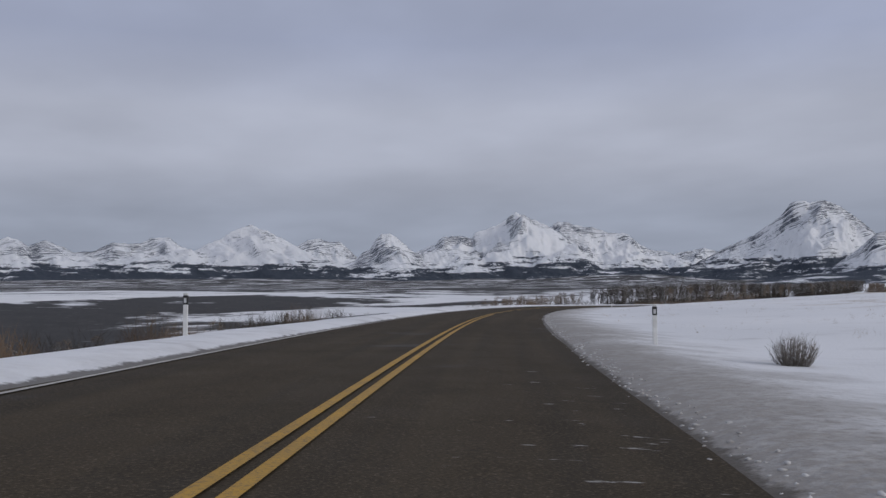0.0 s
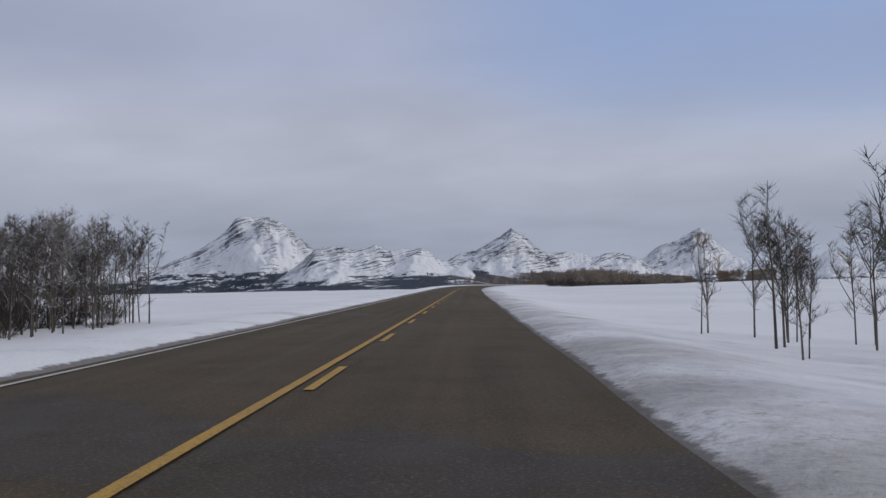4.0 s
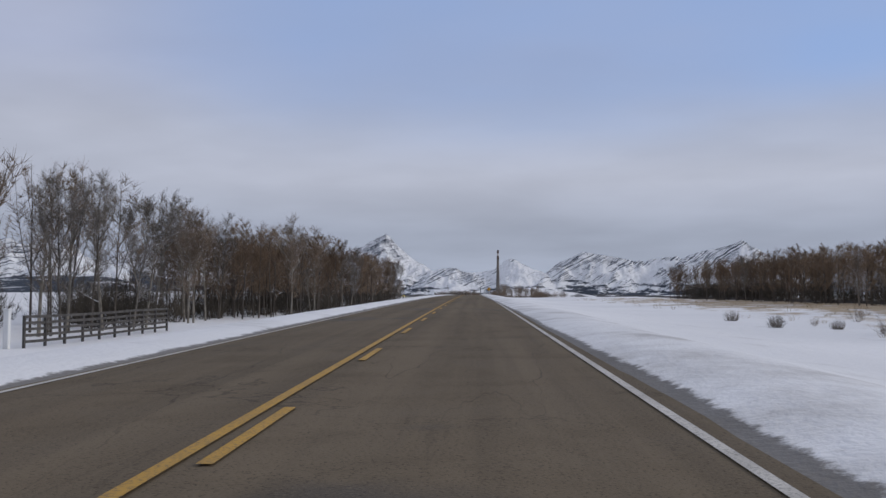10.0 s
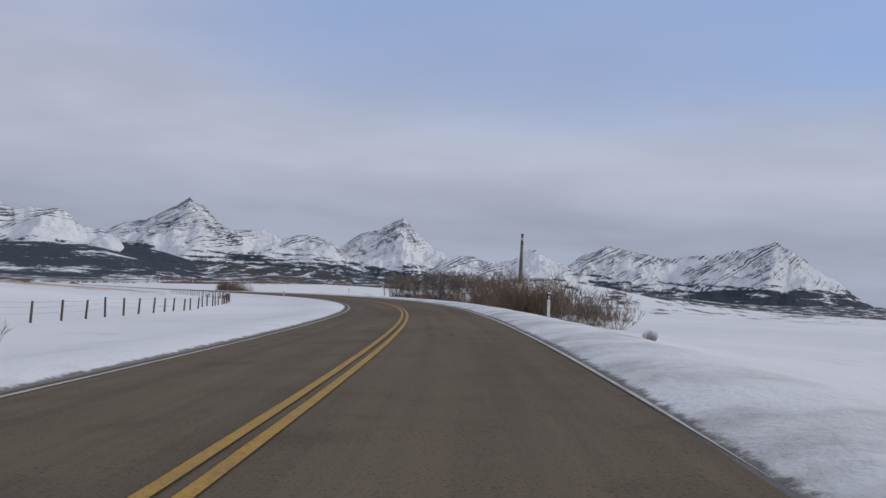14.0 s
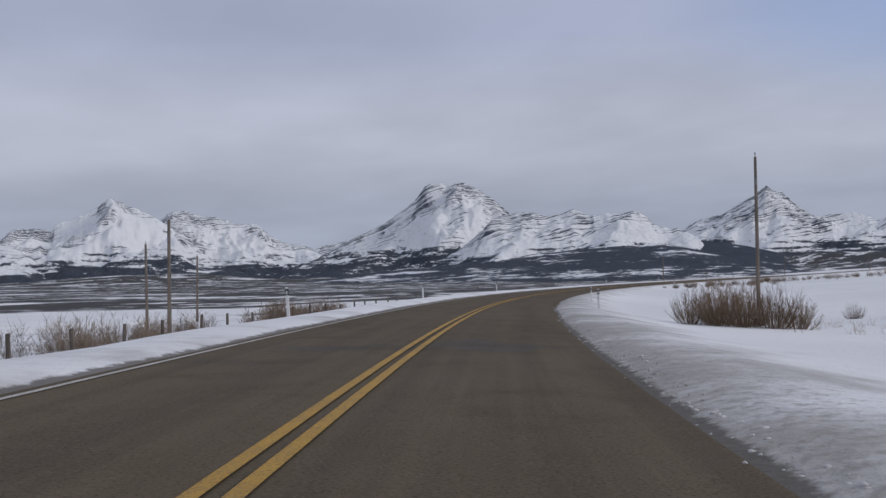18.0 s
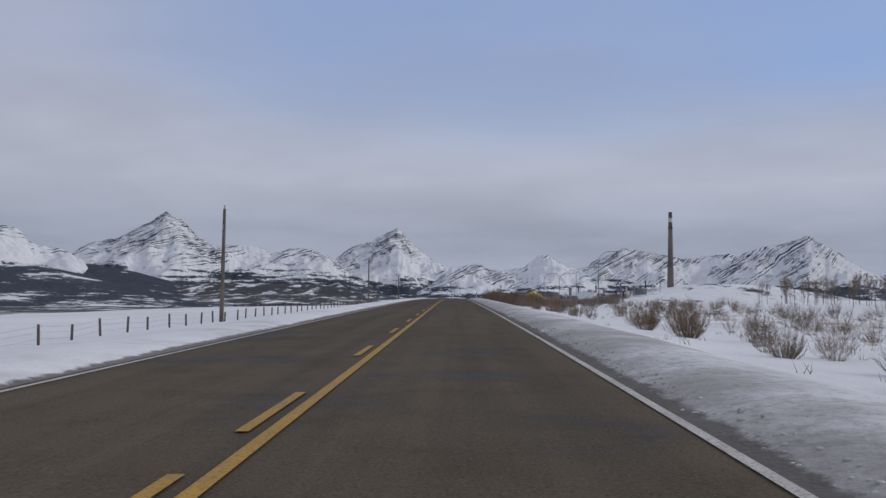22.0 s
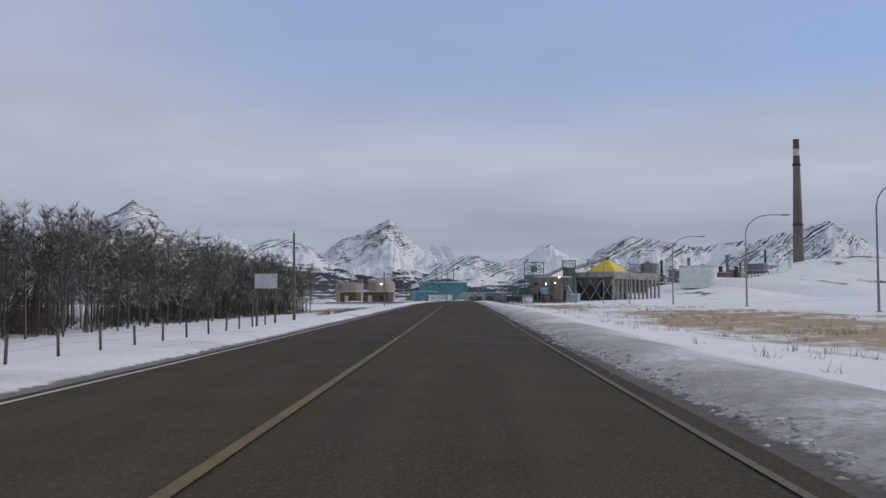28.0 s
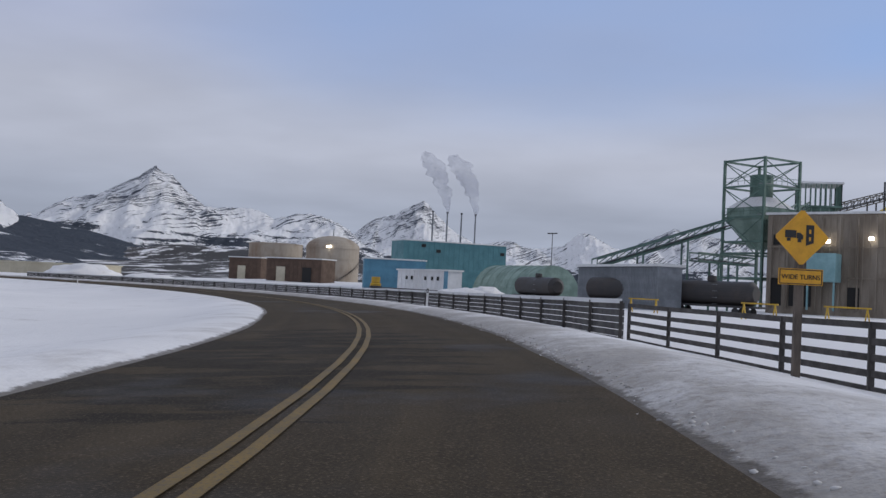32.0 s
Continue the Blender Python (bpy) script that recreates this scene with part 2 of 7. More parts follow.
def make_line_paint(name, a, b, gone):
    n = Nodes(name, K)
    wear = n.noise(1.2, 5.0, 0.7)
    grain = n.noise(30.0, 3.0, 0.7)
    c = n.mix(n.span(wear, 0.3, 0.75), a, b)
    c = n.mix(n.math("MULTIPLY", n.span(grain, 0.5, 0.62), gone), c, (0.07, 0.06, 0.05))
    n.bump(grain, 0.3, 0.003)
    return n.finish(c, 0.75)


def make_snow():
    """Snow with wind relief, thin places where tan grass shows, and dirt thrown on it along the road."""
    n = Nodes("snow", K)
    drift = n.noise(0.05, 5.0, 0.55)
    ripple = n.noise(0.9, 4.0, 0.6, (1, 1.8, 1))
    grain = n.noise(9.0, 4.0, 0.65)
    bare = n.add("ShaderNodeAttribute")
    bare.attribute_name = "bare"
    dirt = n.add("ShaderNodeAttribute")
    dirt.attribute_name = "dirt"
    wood = n.add("ShaderNodeAttribute")
    wood.attribute_name = "wood"
    c = n.mix(n.span(drift, 0.35, 0.7), (0.77, 0.765, 0.765), (0.85, 0.84, 0.835))
    tan = n.mix(n.noise(3.0, 4.0, 0.7), (0.30, 0.21, 0.12), (0.50, 0.40, 0.27))
    thin = n.math("ADD", n.math("MULTIPLY", n.noise(0.16, 6.0, 0.68, (1, 2.2, 1), 0.3), 0.75), n.math("MULTIPLY", grain, 0.25))
    hole = n.span(n.math("ADD", thin, n.math("MULTIPLY", bare.outputs["Fac"], 0.4)), 0.66, 0.80)
    c = n.mix(hole, c, tan)
    clump = n.math("ADD", n.math("MULTIPLY", n.noise(0.0045, 6.0, 0.66, (1, 2.6, 1), 1.35), 0.7), n.math("MULTIPLY", n.noise(0.03, 5.0, 0.7), 0.3))
    forest = n.span(n.math("ADD", clump, n.math("MULTIPLY", wood.outputs["Fac"], 0.34)), 0.62, 0.67)
    dark = n.mix(n.noise(0.09, 4.0, 0.7), (0.018, 0.019, 0.019), (0.07, 0.062, 0.056))
    c = n.mix(forest, c, dark)
    specks = n.math("ADD", n.noise(5.0, 5.0, 0.75), n.math("MULTIPLY", dirt.outputs["Fac"], 0.42))
    c = n.mix(n.math("MULTIPLY", n.span(specks, 0.70, 0.98), 0.75), c, (0.22, 0.19, 0.16))
    grime = n.math("MULTIPLY", n.span(n.math("ADD", n.noise(0.35, 5.0, 0.65), n.math("MULTIPLY", dirt.outputs["Fac"], 0.55)), 0.55, 1.0), 0.82)
    c = n.mix(grime, c, (0.30, 0.275, 0.245))
    rim = n.add("ShaderNodeAttribute")
    rim.attribute_name = "rim"
    # where the ploughed snow runs out it breaks up into patches, with wet asphalt and sand between
    torn = n.math("ADD", n.math("MULTIPLY", n.noise(2.6, 5.0, 0.7), 0.75), n.math("MULTIPLY", n.noise(16.0, 3.0, 0.7), 0.25))
    c = n.mix(n.math("MULTIPLY", n.span(n.math("SUBTRACT", torn, n.math("MULTIPLY", rim.outputs["Fac"], 1.9)), 0.52, 0.74), 0.85), c, (0.090, 0.076, 0.060))
    h = n.math("ADD", n.math("MULTIPLY", ripple, 0.7), n.math("MULTIPLY", grain, 0.3))
    n.bump(h, 0.55, 0.05)
    return n.finish(c, 0.75, 0.0, 0.2)


def make_mountain():
    """Snow on the ledges, grey-blue rock in tilted bands near the crests, streaks of dark forest on the feet."""
    n = Nodes("mountain_rock_and_snow", K)
    obj = n.add("ShaderNodeSeparateXYZ")
    n.link(n.at((1, 1, 1)), obj.inputs[0])
    rockiness = n.add("ShaderNodeAttribute")
    rockiness.attribute_name = "rock"
    foot = n.add("ShaderNodeAttribute")
    foot.attribute_name = "foot"
    geo = n.add("ShaderNodeNewGeometry")
    sep = n.add("ShaderNodeSeparateXYZ")
    n.link(geo.outputs["Normal"], sep.inputs[0])
    warp = n.noise(0.0016, 4.0, 0.6)
    patch = n.noise(0.0019, 4.0, 0.6)
    gully = n.noise(0.006, 7.0, 0.7, (1, 1, 0.4))
    grain = n.noise(0.03, 5.0, 0.75)
    tilt = n.math("ADD", n.math("ADD", obj.outputs[2], n.math("MULTIPLY", obj.outputs[1], 0.66)), n.math("MULTIPLY", warp, 170.0))

    def beds(step, detail):
        """Layers of rock, step metres thick or so, all tilted alike."""
        z = n.add("ShaderNodeTexNoise")
        z.noise_dimensions = "1D"
        n.link(n.math("MULTIPLY", tilt, 1.0 / step), z.inputs["W"])
        z.inputs["Detail"].default_value, z.inputs["Roughness"].default_value = detail, 0.55
        return z.outputs["Fac"]

    cover = n.math("ADD", rockiness.outputs["Fac"], n.math("MULTIPLY", n.math("SUBTRACT", patch, 0.5), 4.4))
    cover = n.math("ADD", cover, n.span(sep.outputs[2], 0.78, 0.45, 0.0, 0.5))
    cover = n.math("MAXIMUM", n.math("MINIMUM", cover, 0.62), -1.0)
    ledge = n.math("ADD", n.math("MULTIPLY", beds(95.0, 2.0), 0.66), n.math("MULTIPLY", beds(34.0, 2.0), 0.34))
    score = n.math("ADD", ledge, n.math("MULTIPLY", n.math("SUBTRACT", gully, 0.5), 0.62))
    score = n.math("ADD", score, n.math("MULTIPLY", n.math("SUBTRACT", grain, 0.5), 0.16))
    score = n.math("ADD", score, n.math("MULTIPLY", cover, 0.24))
    rock = n.span(score, 0.645, 0.680)
    tone = n.mix(grain, (0.034, 0.044, 0.064), (0.115, 0.128, 0.158))
    snow = n.mix(n.noise(0.004, 4.0, 0.6), (0.86, 0.87, 0.89), (0.93, 0.93, 0.935))
    c = n.mix(rock, snow, tone)
    woods = n.math("ADD", n.math("MULTIPLY", n.noise(0.0022, 6.0, 0.68, (1, 1, 9.0)), 0.72), n.math("MULTIPLY", grain, 0.28))
    pines = n.mix(grain, (0.030, 0.040, 0.056), (0.085, 0.098, 0.12))
    c = n.mix(n.span(n.math("ADD", woods, n.math("MULTIPLY", foot.outputs["Fac"], 0.22)), 0.61, 0.65), c, pines)
    n.bump(n.math("ADD", grain, n.math("MULTIPLY", gully, 2.0)), 0.7, 9.0)
    return n.finish(c, 0.85, 0.0, 0.15)


ASPHALT, SNOW, MOUNTAIN = make_asphalt(), make_snow(), make_mountain()
YELLOW = make_line_paint("yellow_line_paint", (0.50, 0.275, 0.025), (0.36, 0.21, 0.04), 0.5)
WORN_YELLOW = make_line_paint("worn_yellow_line_paint", (0.36, 0.19, 0.022), (0.22, 0.135, 0.035), 0.6)
FAINT_YELLOW = make_line_paint("faded_yellow_line_paint", (0.21, 0.13, 0.022), (0.12, 0.084, 0.03), 0.65)
WHITE_LINE = make_line_paint("white_line_paint", (0.60, 0.565, 0.51), (0.40, 0.37, 0.325), 0.5)
FAINT_WHITE = make_line_paint("faded_white_line_paint", (0.15, 0.132, 0.108), (0.075, 0.065, 0.052), 0.8)

# ---- the road's line ----
PLAN = ( (-1.3, 0.7), (31.4, 54.3), (70.4, 103.4), (116.3, 146.0), (167.4, 182.1), (221.8, 213.0), (276.8, 242.2), (331.7, 271.5), (494.9, 361.0), (550.0, 389.5), (607.4, 412.8), (667.3, 428.5), (728.1, 439.4), (788.9, 449.4), (970.6, 480.4), (1211.2, 521.3), (1449.5, 561.9), (1509.1, 572.2), (1568.7, 582.7), (1627.5, 596.8), (1684.0, 618.3), (1736.9, 648.1), (1786.1, 684.1), (1877.3, 766.2), (1921.0, 809.8), (1964.5, 853.8), (2011.0, 894.8), (2062.6, 929.2), (2118.9, 955.3), (2178.3, 972.8), (2238.9, 984.4), (2299.7, 992.9), (2538.2, 1035.5), (2771.1, 1077.2), (2987.3, 1115.8), (3186.5, 1151.5), (3379.4, 1186.0), (3475.8, 1202.3) )
PROFILE = ( (0, -1.50), (125, -3.40), (251, -5.55), (375, -5.37), (500, -3.83), (624, -1.68), (748, 0.65), (872, 2.12), (995, 3.50), (1117, 5.33), (1240, 7.48), (1361, 9.38), (1482, 10.66), (1603, 11.46), (1724, 11.76), (1845, 11.29), (1967, 9.86), (2090, 8.18), (2213, 7.07), (2337, 6.52), (2461, 6.77), (2584, 7.93), (2706, 9.90), (2827, 11.56), (2946, 12.25), (3063, 11.01), (3175, 8.03), (3283, 5.10), (3385, 4.16), (3485, 4.70), (3583, 4.66), (3681, 4.11), (3779, 3.63), (3840, 3.15), (3910, 2.65), (4000, 2.3), (4200, 2.2) )


def spline(ts, ys, q):
    """A natural cubic spline."""
    ts, ys, q = np.asarray(ts, float), np.asarray(ys, float), np.asarray(q, float)
    n, h = len(ts), np.diff(ts)
    A, r = np.eye(n), np.zeros(n)
    for i in range(1, n - 1):
        A[i, i - 1:i + 2] = h[i - 1], 2 * (h[i - 1] + h[i]), h[i]
        r[i] = 6 * ((ys[i + 1] - ys[i]) / h[i] - (ys[i] - ys[i - 1]) / h[i - 1])
    m = np.linalg.solve(A, r)
    i = np.clip(np.searchsorted(ts, q) - 1, 0, n - 2)
    a, b, hh = ts[i + 1] - q, q - ts[i], h[i]
    return (m[i] * a ** 3 + m[i + 1] * b ** 3) / (6 * hh) + (ys[i] / hh - m[i] * hh / 6) * a + (ys[i + 1] / hh - m[i + 1] * hh / 6) * b


BEND, BEND_LENGTH = 0.0055, 260
# yellow lines: from, to, left solid, right solid
CENTRE = ((-120, 60, True, True), (60, 700, True, False), (700, 862, False, True), (862, 1690, True, False), (1690, 2660, True, True), (2660, 3040, False, True), (3040, 3300, True, None), (3300, 3470, True, None), (3470, 3660, None, None), (3660, 3730, None, False), (3730, 4300, True, True))

chord = np.concatenate([[0], np.cumsum([math.dist(a, b) for a, b in zip(PLAN, PLAN[1:])])])
fine = np.arange(0, chord[-1], 1.0)
line = np.stack([spline(chord, [p[k] for p in PLAN], fine) for k in (0, 1)], 1)
STEP = 2.0
arc = np.concatenate([[0], np.cumsum(np.hypot(*np.diff(line, axis=0).T))])
S0 = -120.0
S = np.arange(S0, arc[-1] , STEP)
mid = np.stack([np.interp(S, arc, line[:, k]) for k in (0, 1)], 1)
back = (line[0] - line[4]) / np.hypot(*(line[0] - line[4]))
mid[S < 0] = line[0] - back * S[S < 0][:, None]
# past the last fitted point the road swings left round the plant
head = math.atan2(*(line[-1] - line[-6])[::-1])
px, py = mid[-1]
more, turn = [], head
for i in range(int(700 / STEP)):
    s = i * STEP
    turn += STEP * (BEND if s < BEND_LENGTH else 0.0)
    px, py = px + math.cos(turn) * STEP, py + math.sin(turn) * STEP
    more.append((px, py))
mid = np.concatenate([mid, more])
S = S0 + np.arange(len(mid)) * STEP
tangent = np.gradient(mid, axis=0)
tangent /= np.hypot(*tangent.T)[:, None]
right = np.stack([tangent[:, 1], -tangent[:, 0]], 1)
zs = spline([p[0] for p in PROFILE], [p[1] for p in PROFILE], np.clip(S, PROFILE[0][0], PROFILE[-1][0]))
SEND = S[-1]


# the road's bank in its bends: s, degrees (positive: the right side is the lower)
BANK = ((-120, 0.0), (60, 1.4), (126, 1.8), (251, 1.6), (376, 0.9), (500, 0.6), (624, 1.7), (690, 2.3), (748, 2.1), (810, 1.3), (872, 0.3), (995, -0.2), (1660, -0.4), (1725, -3.0), (1785, -4.2), (1846, -4.5), (1906, -4.2), (1967, -3.0),
        (2090, -0.9), (2152, 0.0), (2214, 1.3), (2276, 2.7), (2338, 2.4), (2400, 2.6), (2462, 2.4), (2524, 0.4), (2585, -0.5), (3200, 0.0), (3682, -0.1), (3731, -1.2), (3780, -2.8), (3830, -2.4), (4000, -1.5))


def lean_of(s, d):
    b, a = np.interp(s, [p[0] for p in BANK], [p[1] for p in BANK]), abs(d)
    e = d if a < 6 else math.copysign(6 * max(0.0, 1 - (a - 6) / 16), d)
    return -e * math.tan(radians(b))


def along(s, d=0.0, z=0.0):
    """The true place of a point s metres along the road, d to the right of its centre line, z above the road."""
    i = (s - S0) / STEP
    k = int(min(max(math.floor(i), 0), len(S) - 2))
    u = i - k
    m, r = mid[k] + u * (mid[k + 1] - mid[k]), right[k] + u * (right[k + 1] - right[k])
    return Vector((m[0] + r[0] * d, m[1] + r[1] * d, zs[k] + u * (zs[k + 1] - zs[k]) + z + lean_of(s, d)))


def bearing(s):
    """The road's heading at s, as a turn about z (degrees) that sends +y ahead."""
    k = int(min(max((s - S0) / STEP, 0), len(S) - 1))
    return math.degrees(math.atan2(-tangent[k][0], tangent[k][1]))


# the ground beside the road: s, then its height over the road at 8, 14, 40, 120 and 300 m left and right
SIDES = (
    (-120, (-0.9, -2.6, -9, -24, -32), (0.0, 0.1, 0.6, 2, 4)),
    (40, (-0.9, -2.4, -8, -22, -30), (-0.1, 0.0, 0.8, 3, 5)),
    (150, (-0.6, -1.6, -5, -16, -28), (0.2, 0.7, 2.2, 5, 8)),
    (300, (-0.5, -1.2, -2.2, -5, -14), (0.0, 0.2, 1.4, 4, 6)),
    (480, (-0.5, -1.2, -1.6, -3, -8), (-0.3, -0.7, -0.6, 1, 3)),
    (760, (-0.4, -0.9, -0.8, -1, -4), (-0.3, -0.6, -0.3, 1, 2)),
    (880, (-1.1, -1.4, -0.9, -1, -4), (-0.3, -0.6, -0.3, 1, 2)),
    (960, (-0.5, -1.0, -0.9, -1, -4), (-0.3, -0.7, -0.4, 1, 2)),
    (1150, (-0.5, -1.1, -1.3, -2, -4), (-0.4, -0.9, -0.6, 1.2, 3)),
    (1385, (-0.9, -1.5, -1.0, 0.0, 1), (-0.4, -0.9, -0.6, 1.5, 4)),
    (1500, (-0.4, -0.9, -0.5, 2.0, 4), (-0.4, -0.9, -0.6, 2.0, 5)),
    (1750, (-0.4, -0.9, 0.0, 4.0, 4), (-0.4, -0.9, -0.8, 0.4, 1)),
    (2000, (-0.5, -1.0, -0.5, 2, -4), (-0.4, -0.9, -0.8, 0.2, 1)),
    (2230, (-0.7, -1.4, -2.6, -5, -13), (-0.3, -0.5, -0.3, 1, 4)),
    (2280, (-0.7, -1.4, -2.7, -5.5, -15), (-0.7, -1.4, -1.1, 1, 4)),
    (2340, (-0.6, -1.2, -2.8, -7, -18), (-0.3, -0.5, 0.0, 2, 5)),
    (2460, (-0.4, -0.9, -2.0, -8, -22), (-0.4, -0.6, 0.6, 4.2, 8)),
    (2820, (-0.5, -1.15, -1.7, -5, -16), (-0.7, -1.3, -1.2, 1, 6)),
    (3060, (-0.6, -1.6, -3.0, -8, -14), (-0.6, -1.2, -0.8, 3, 12)),
    (3330, (-0.9, -1.9, -2.4, -4, -8), (-0.5, -0.9, -0.2, 5, 13)),
    (3400, (-0.5, -1.1, -1.4, -2, -6), (-0.4, -0.7, 0.2, 6, 14)),
    (3600, (-1.0, -1.9, -2.3, -2.4, -5), (-0.4, -0.8, -0.6, 2, 12)),
    (3800, (-0.4, -0.9, -1.0, -1.6, -3), (-0.3, -0.4, -0.2, 0.2, 8)),
    (4600, (-0.4, -0.8, -1.0, -1.6, -3), (-0.2, 0.0, 0.2, 0.4, 2)),
)
REACH = (8, 14, 40, 120, 300)
# how far the snow reaches in over the right shoulder: s, metres from the centre line
SNOW_EDGE = ((-120, 3.23), (10, 3.33), (70, 3.53), (130, 3.83), (256, 3.85), (383, 3.57), (560, 3.58), (740, 3.48), (800, 3.62), (877, 3.98), (1000, 4.23), (1124, 4.48), (1246, 4.33), (1368, 3.55), (1488, 3.55), (1608, 4.03), (1730, 3.83), (1850, 4.33), (2210, 3.43), (2340, 3.68), (2466, 3.63), (2590, 3.61), (2710, 3.98), (2830, 4.18), (2952, 4.43), (3063, 4.33), (3392, 4.23), (3491, 4.08), (3590, 4.53), (3687, 4.03), (3784, 3.53), (4600, 3.83))


def wave(x, y, size, seed=0.0):
    return noise.noise(Vector((x / size + seed, y / size - seed, seed * 1.7)))


def far_land(x, y):
    """The plain and the foothills beyond the road's strip."""
    z = -9 + 7 * wave(x, y, 700, 3) + 3 * wave(x, y, 230, 7)
    for hx, hy, rx, ry, hz in HILLS:
        q = ((x - hx) / rx) ** 2 + ((y - hy) / ry) ** 2
        if q < 6:
            z += hz * math.exp(-q * 1.6) * (1 + 0.25 * wave(x, y, 420, 5) + 0.12 * wave(x, y, 150, 9))
    # the plant's levelled yard
    q = math.hypot((x - 3690) / 1.15, y - 1215)
    if q < 190:
        w = min(1.0, (190 - q) / 60)
        z = z * (1 - w) + 3.6 * w
    return z


# foothills: x, y, half widths, height
HILLS = (
    (1500, 5600, 2600, 900, 34), (4200, 5200, 1500, 900, 62), (6300, 4300, 1100, 900, 120), (7300, 3000, 900, 1100, 120), (6200, 2700, 900, 600, 30),
    (9300, 2300, 1100, 700, 60), (9800, 700, 1200, 900, 90), (8800, -900, 1300, 900, 60), (5400, 500, 700, 500, 34), (4300, 850, 520, 420, 59), (3870, 1050, 150, 120, 17), (3300, 3900, 1500, 600, 20),
    (2600, -1400, 1800, 700, 45), (6500, -1600, 1600, 700, 50),
)


def nearest(x, y):
    """s and d of places given as arrays."""
    out_s, out_d = np.empty(len(x)), np.empty(len(x))
    pts = mid[::4]
    for a in range(0, len(x), 4000):
        q = np.stack([x[a:a + 4000], y[a:a + 4000]], 1)
        k = np.argmin(((q[:, None, :] - pts[None]) ** 2).sum(2), 1) * 4
        v = q - mid[k]
        out_s[a:a + 4000] = S[k] + (v * tangent[k]).sum(1)
        out_d[a:a + 4000] = (v * right[k]).sum(1)
    return out_s, out_d


side_s = [r[0] for r in SIDES]
side_l = np.array([r[1] for r in SIDES], float)
side_r = np.array([r[2] for r in SIDES], float)


LEFT_EDGE = ((-120, 4.4), (10, 4.4), (70, 3.5), (136, 3.12), (263, 3.33), (330, 3.7), (386, 4.05), (758, 4.1), (880, 3.85), (940, 3.3), (1005, 3.0), (1128, 3.28), (1240, 3.7), (1613, 3.83), (1850, 3.86), (2472, 3.87), (2598, 4.1), (2700, 3.9), (2956, 3.95), (3397, 3.92), (3593, 3.5), (3691, 3.75), (4600, 3.8))


def left_edge(s):
    return float(np.interp(s, [p[0] for p in LEFT_EDGE], [p[1] for p in LEFT_EDGE]))


def edge(s, side):
    """Where the snow begins, from the centre line."""
    e = np.interp(s, [p[0] for p in SNOW_EDGE], [p[1] for p in SNOW_EDGE]) if side > 0 else left_edge(s)
    return e + 0.07 * noise.noise(Vector((s / 14.0, side * 3, 1))) + 0.08 * noise.noise(Vector((s / 5.5, side * 5, 2)))


def verge(s, d):
    """The height over the road of the snow at s, d (off the asphalt)."""
    side = 1 if d > 0 else -1
    e, a = edge(s, side), abs(d)
    tab = side_r if side > 0 else side_l
    hs = [np.interp(s, side_s, tab[:, k]) for k in range(5)]
    bank = BANK_RIGHT if side > 0 else BANK_LEFT
    bk = np.interp(s, [p[0] for p in bank], [p[1] for p in bank])
    xs = [e - 0.25, e, e + 0.35, e + 1.4, e + 2.4, *REACH]
    ys = [-0.06, 0.005, bk * 0.7, bk, bk * 0.5 + hs[0] * 0.2, *hs]
    return float(np.interp(a, xs, ys))


BANK_RIGHT = ((-120, 0.12), (1700, 0.12), (2300, 0.14), (2580, 0.15), (3000, 0.17), (3500, 0.16), (4600, 0.15))
BANK_LEFT = ((-120, 0.12), (400, 0.10), (1700, 0.10), (2150, 0.06), (2400, 0.10), (4600, 0.10))


def land(s, d, p=None):
    """The height of the ground at s, d."""
    p = p or along(s, d)
    a = abs(d)
    if a <= 2.35:
        return p.z - 0.2
    z = p.z + verge(s, d)
    rise = min(1.0, max(0.0, (a - 4.6) / 6))
    z += rise * 0.10 * wave(p.x, p.y, 9) + min(1.0, max(0, a - 10) / 30) * 0.3 * wave(p.x, p.y, 24, 2) + 0.03 * wave(p.x, p.y, 2.5, 4) * (a > 4.4)
    if a > 60:
        w = min((a - 60) / 240, 1) ** 2
        z = z * (1 - w) + far_land(p.x, p.y) * w
    return z


def mesh_from(name, verts, faces, mat, kind="structure", label="", category="", smooth=True, parent=None):
    me = bpy.data.meshes.new(name)
    me.from_pydata([tuple(v) for v in verts], [], faces)
    if smooth:
        me.shade_smooth()
    me.materials.append(mat)
    ob = new(name, me)
    if parent is not None:
        ob.parent = parent
        return tagged(ob, label)
    return tagged(ob, label, category, "", kind)


def attribute(ob, name, values):
    a = ob.data.attributes.new(name, "FLOAT", "POINT")
    a.data.foreach_set("value", np.asarray(values, np.float32))


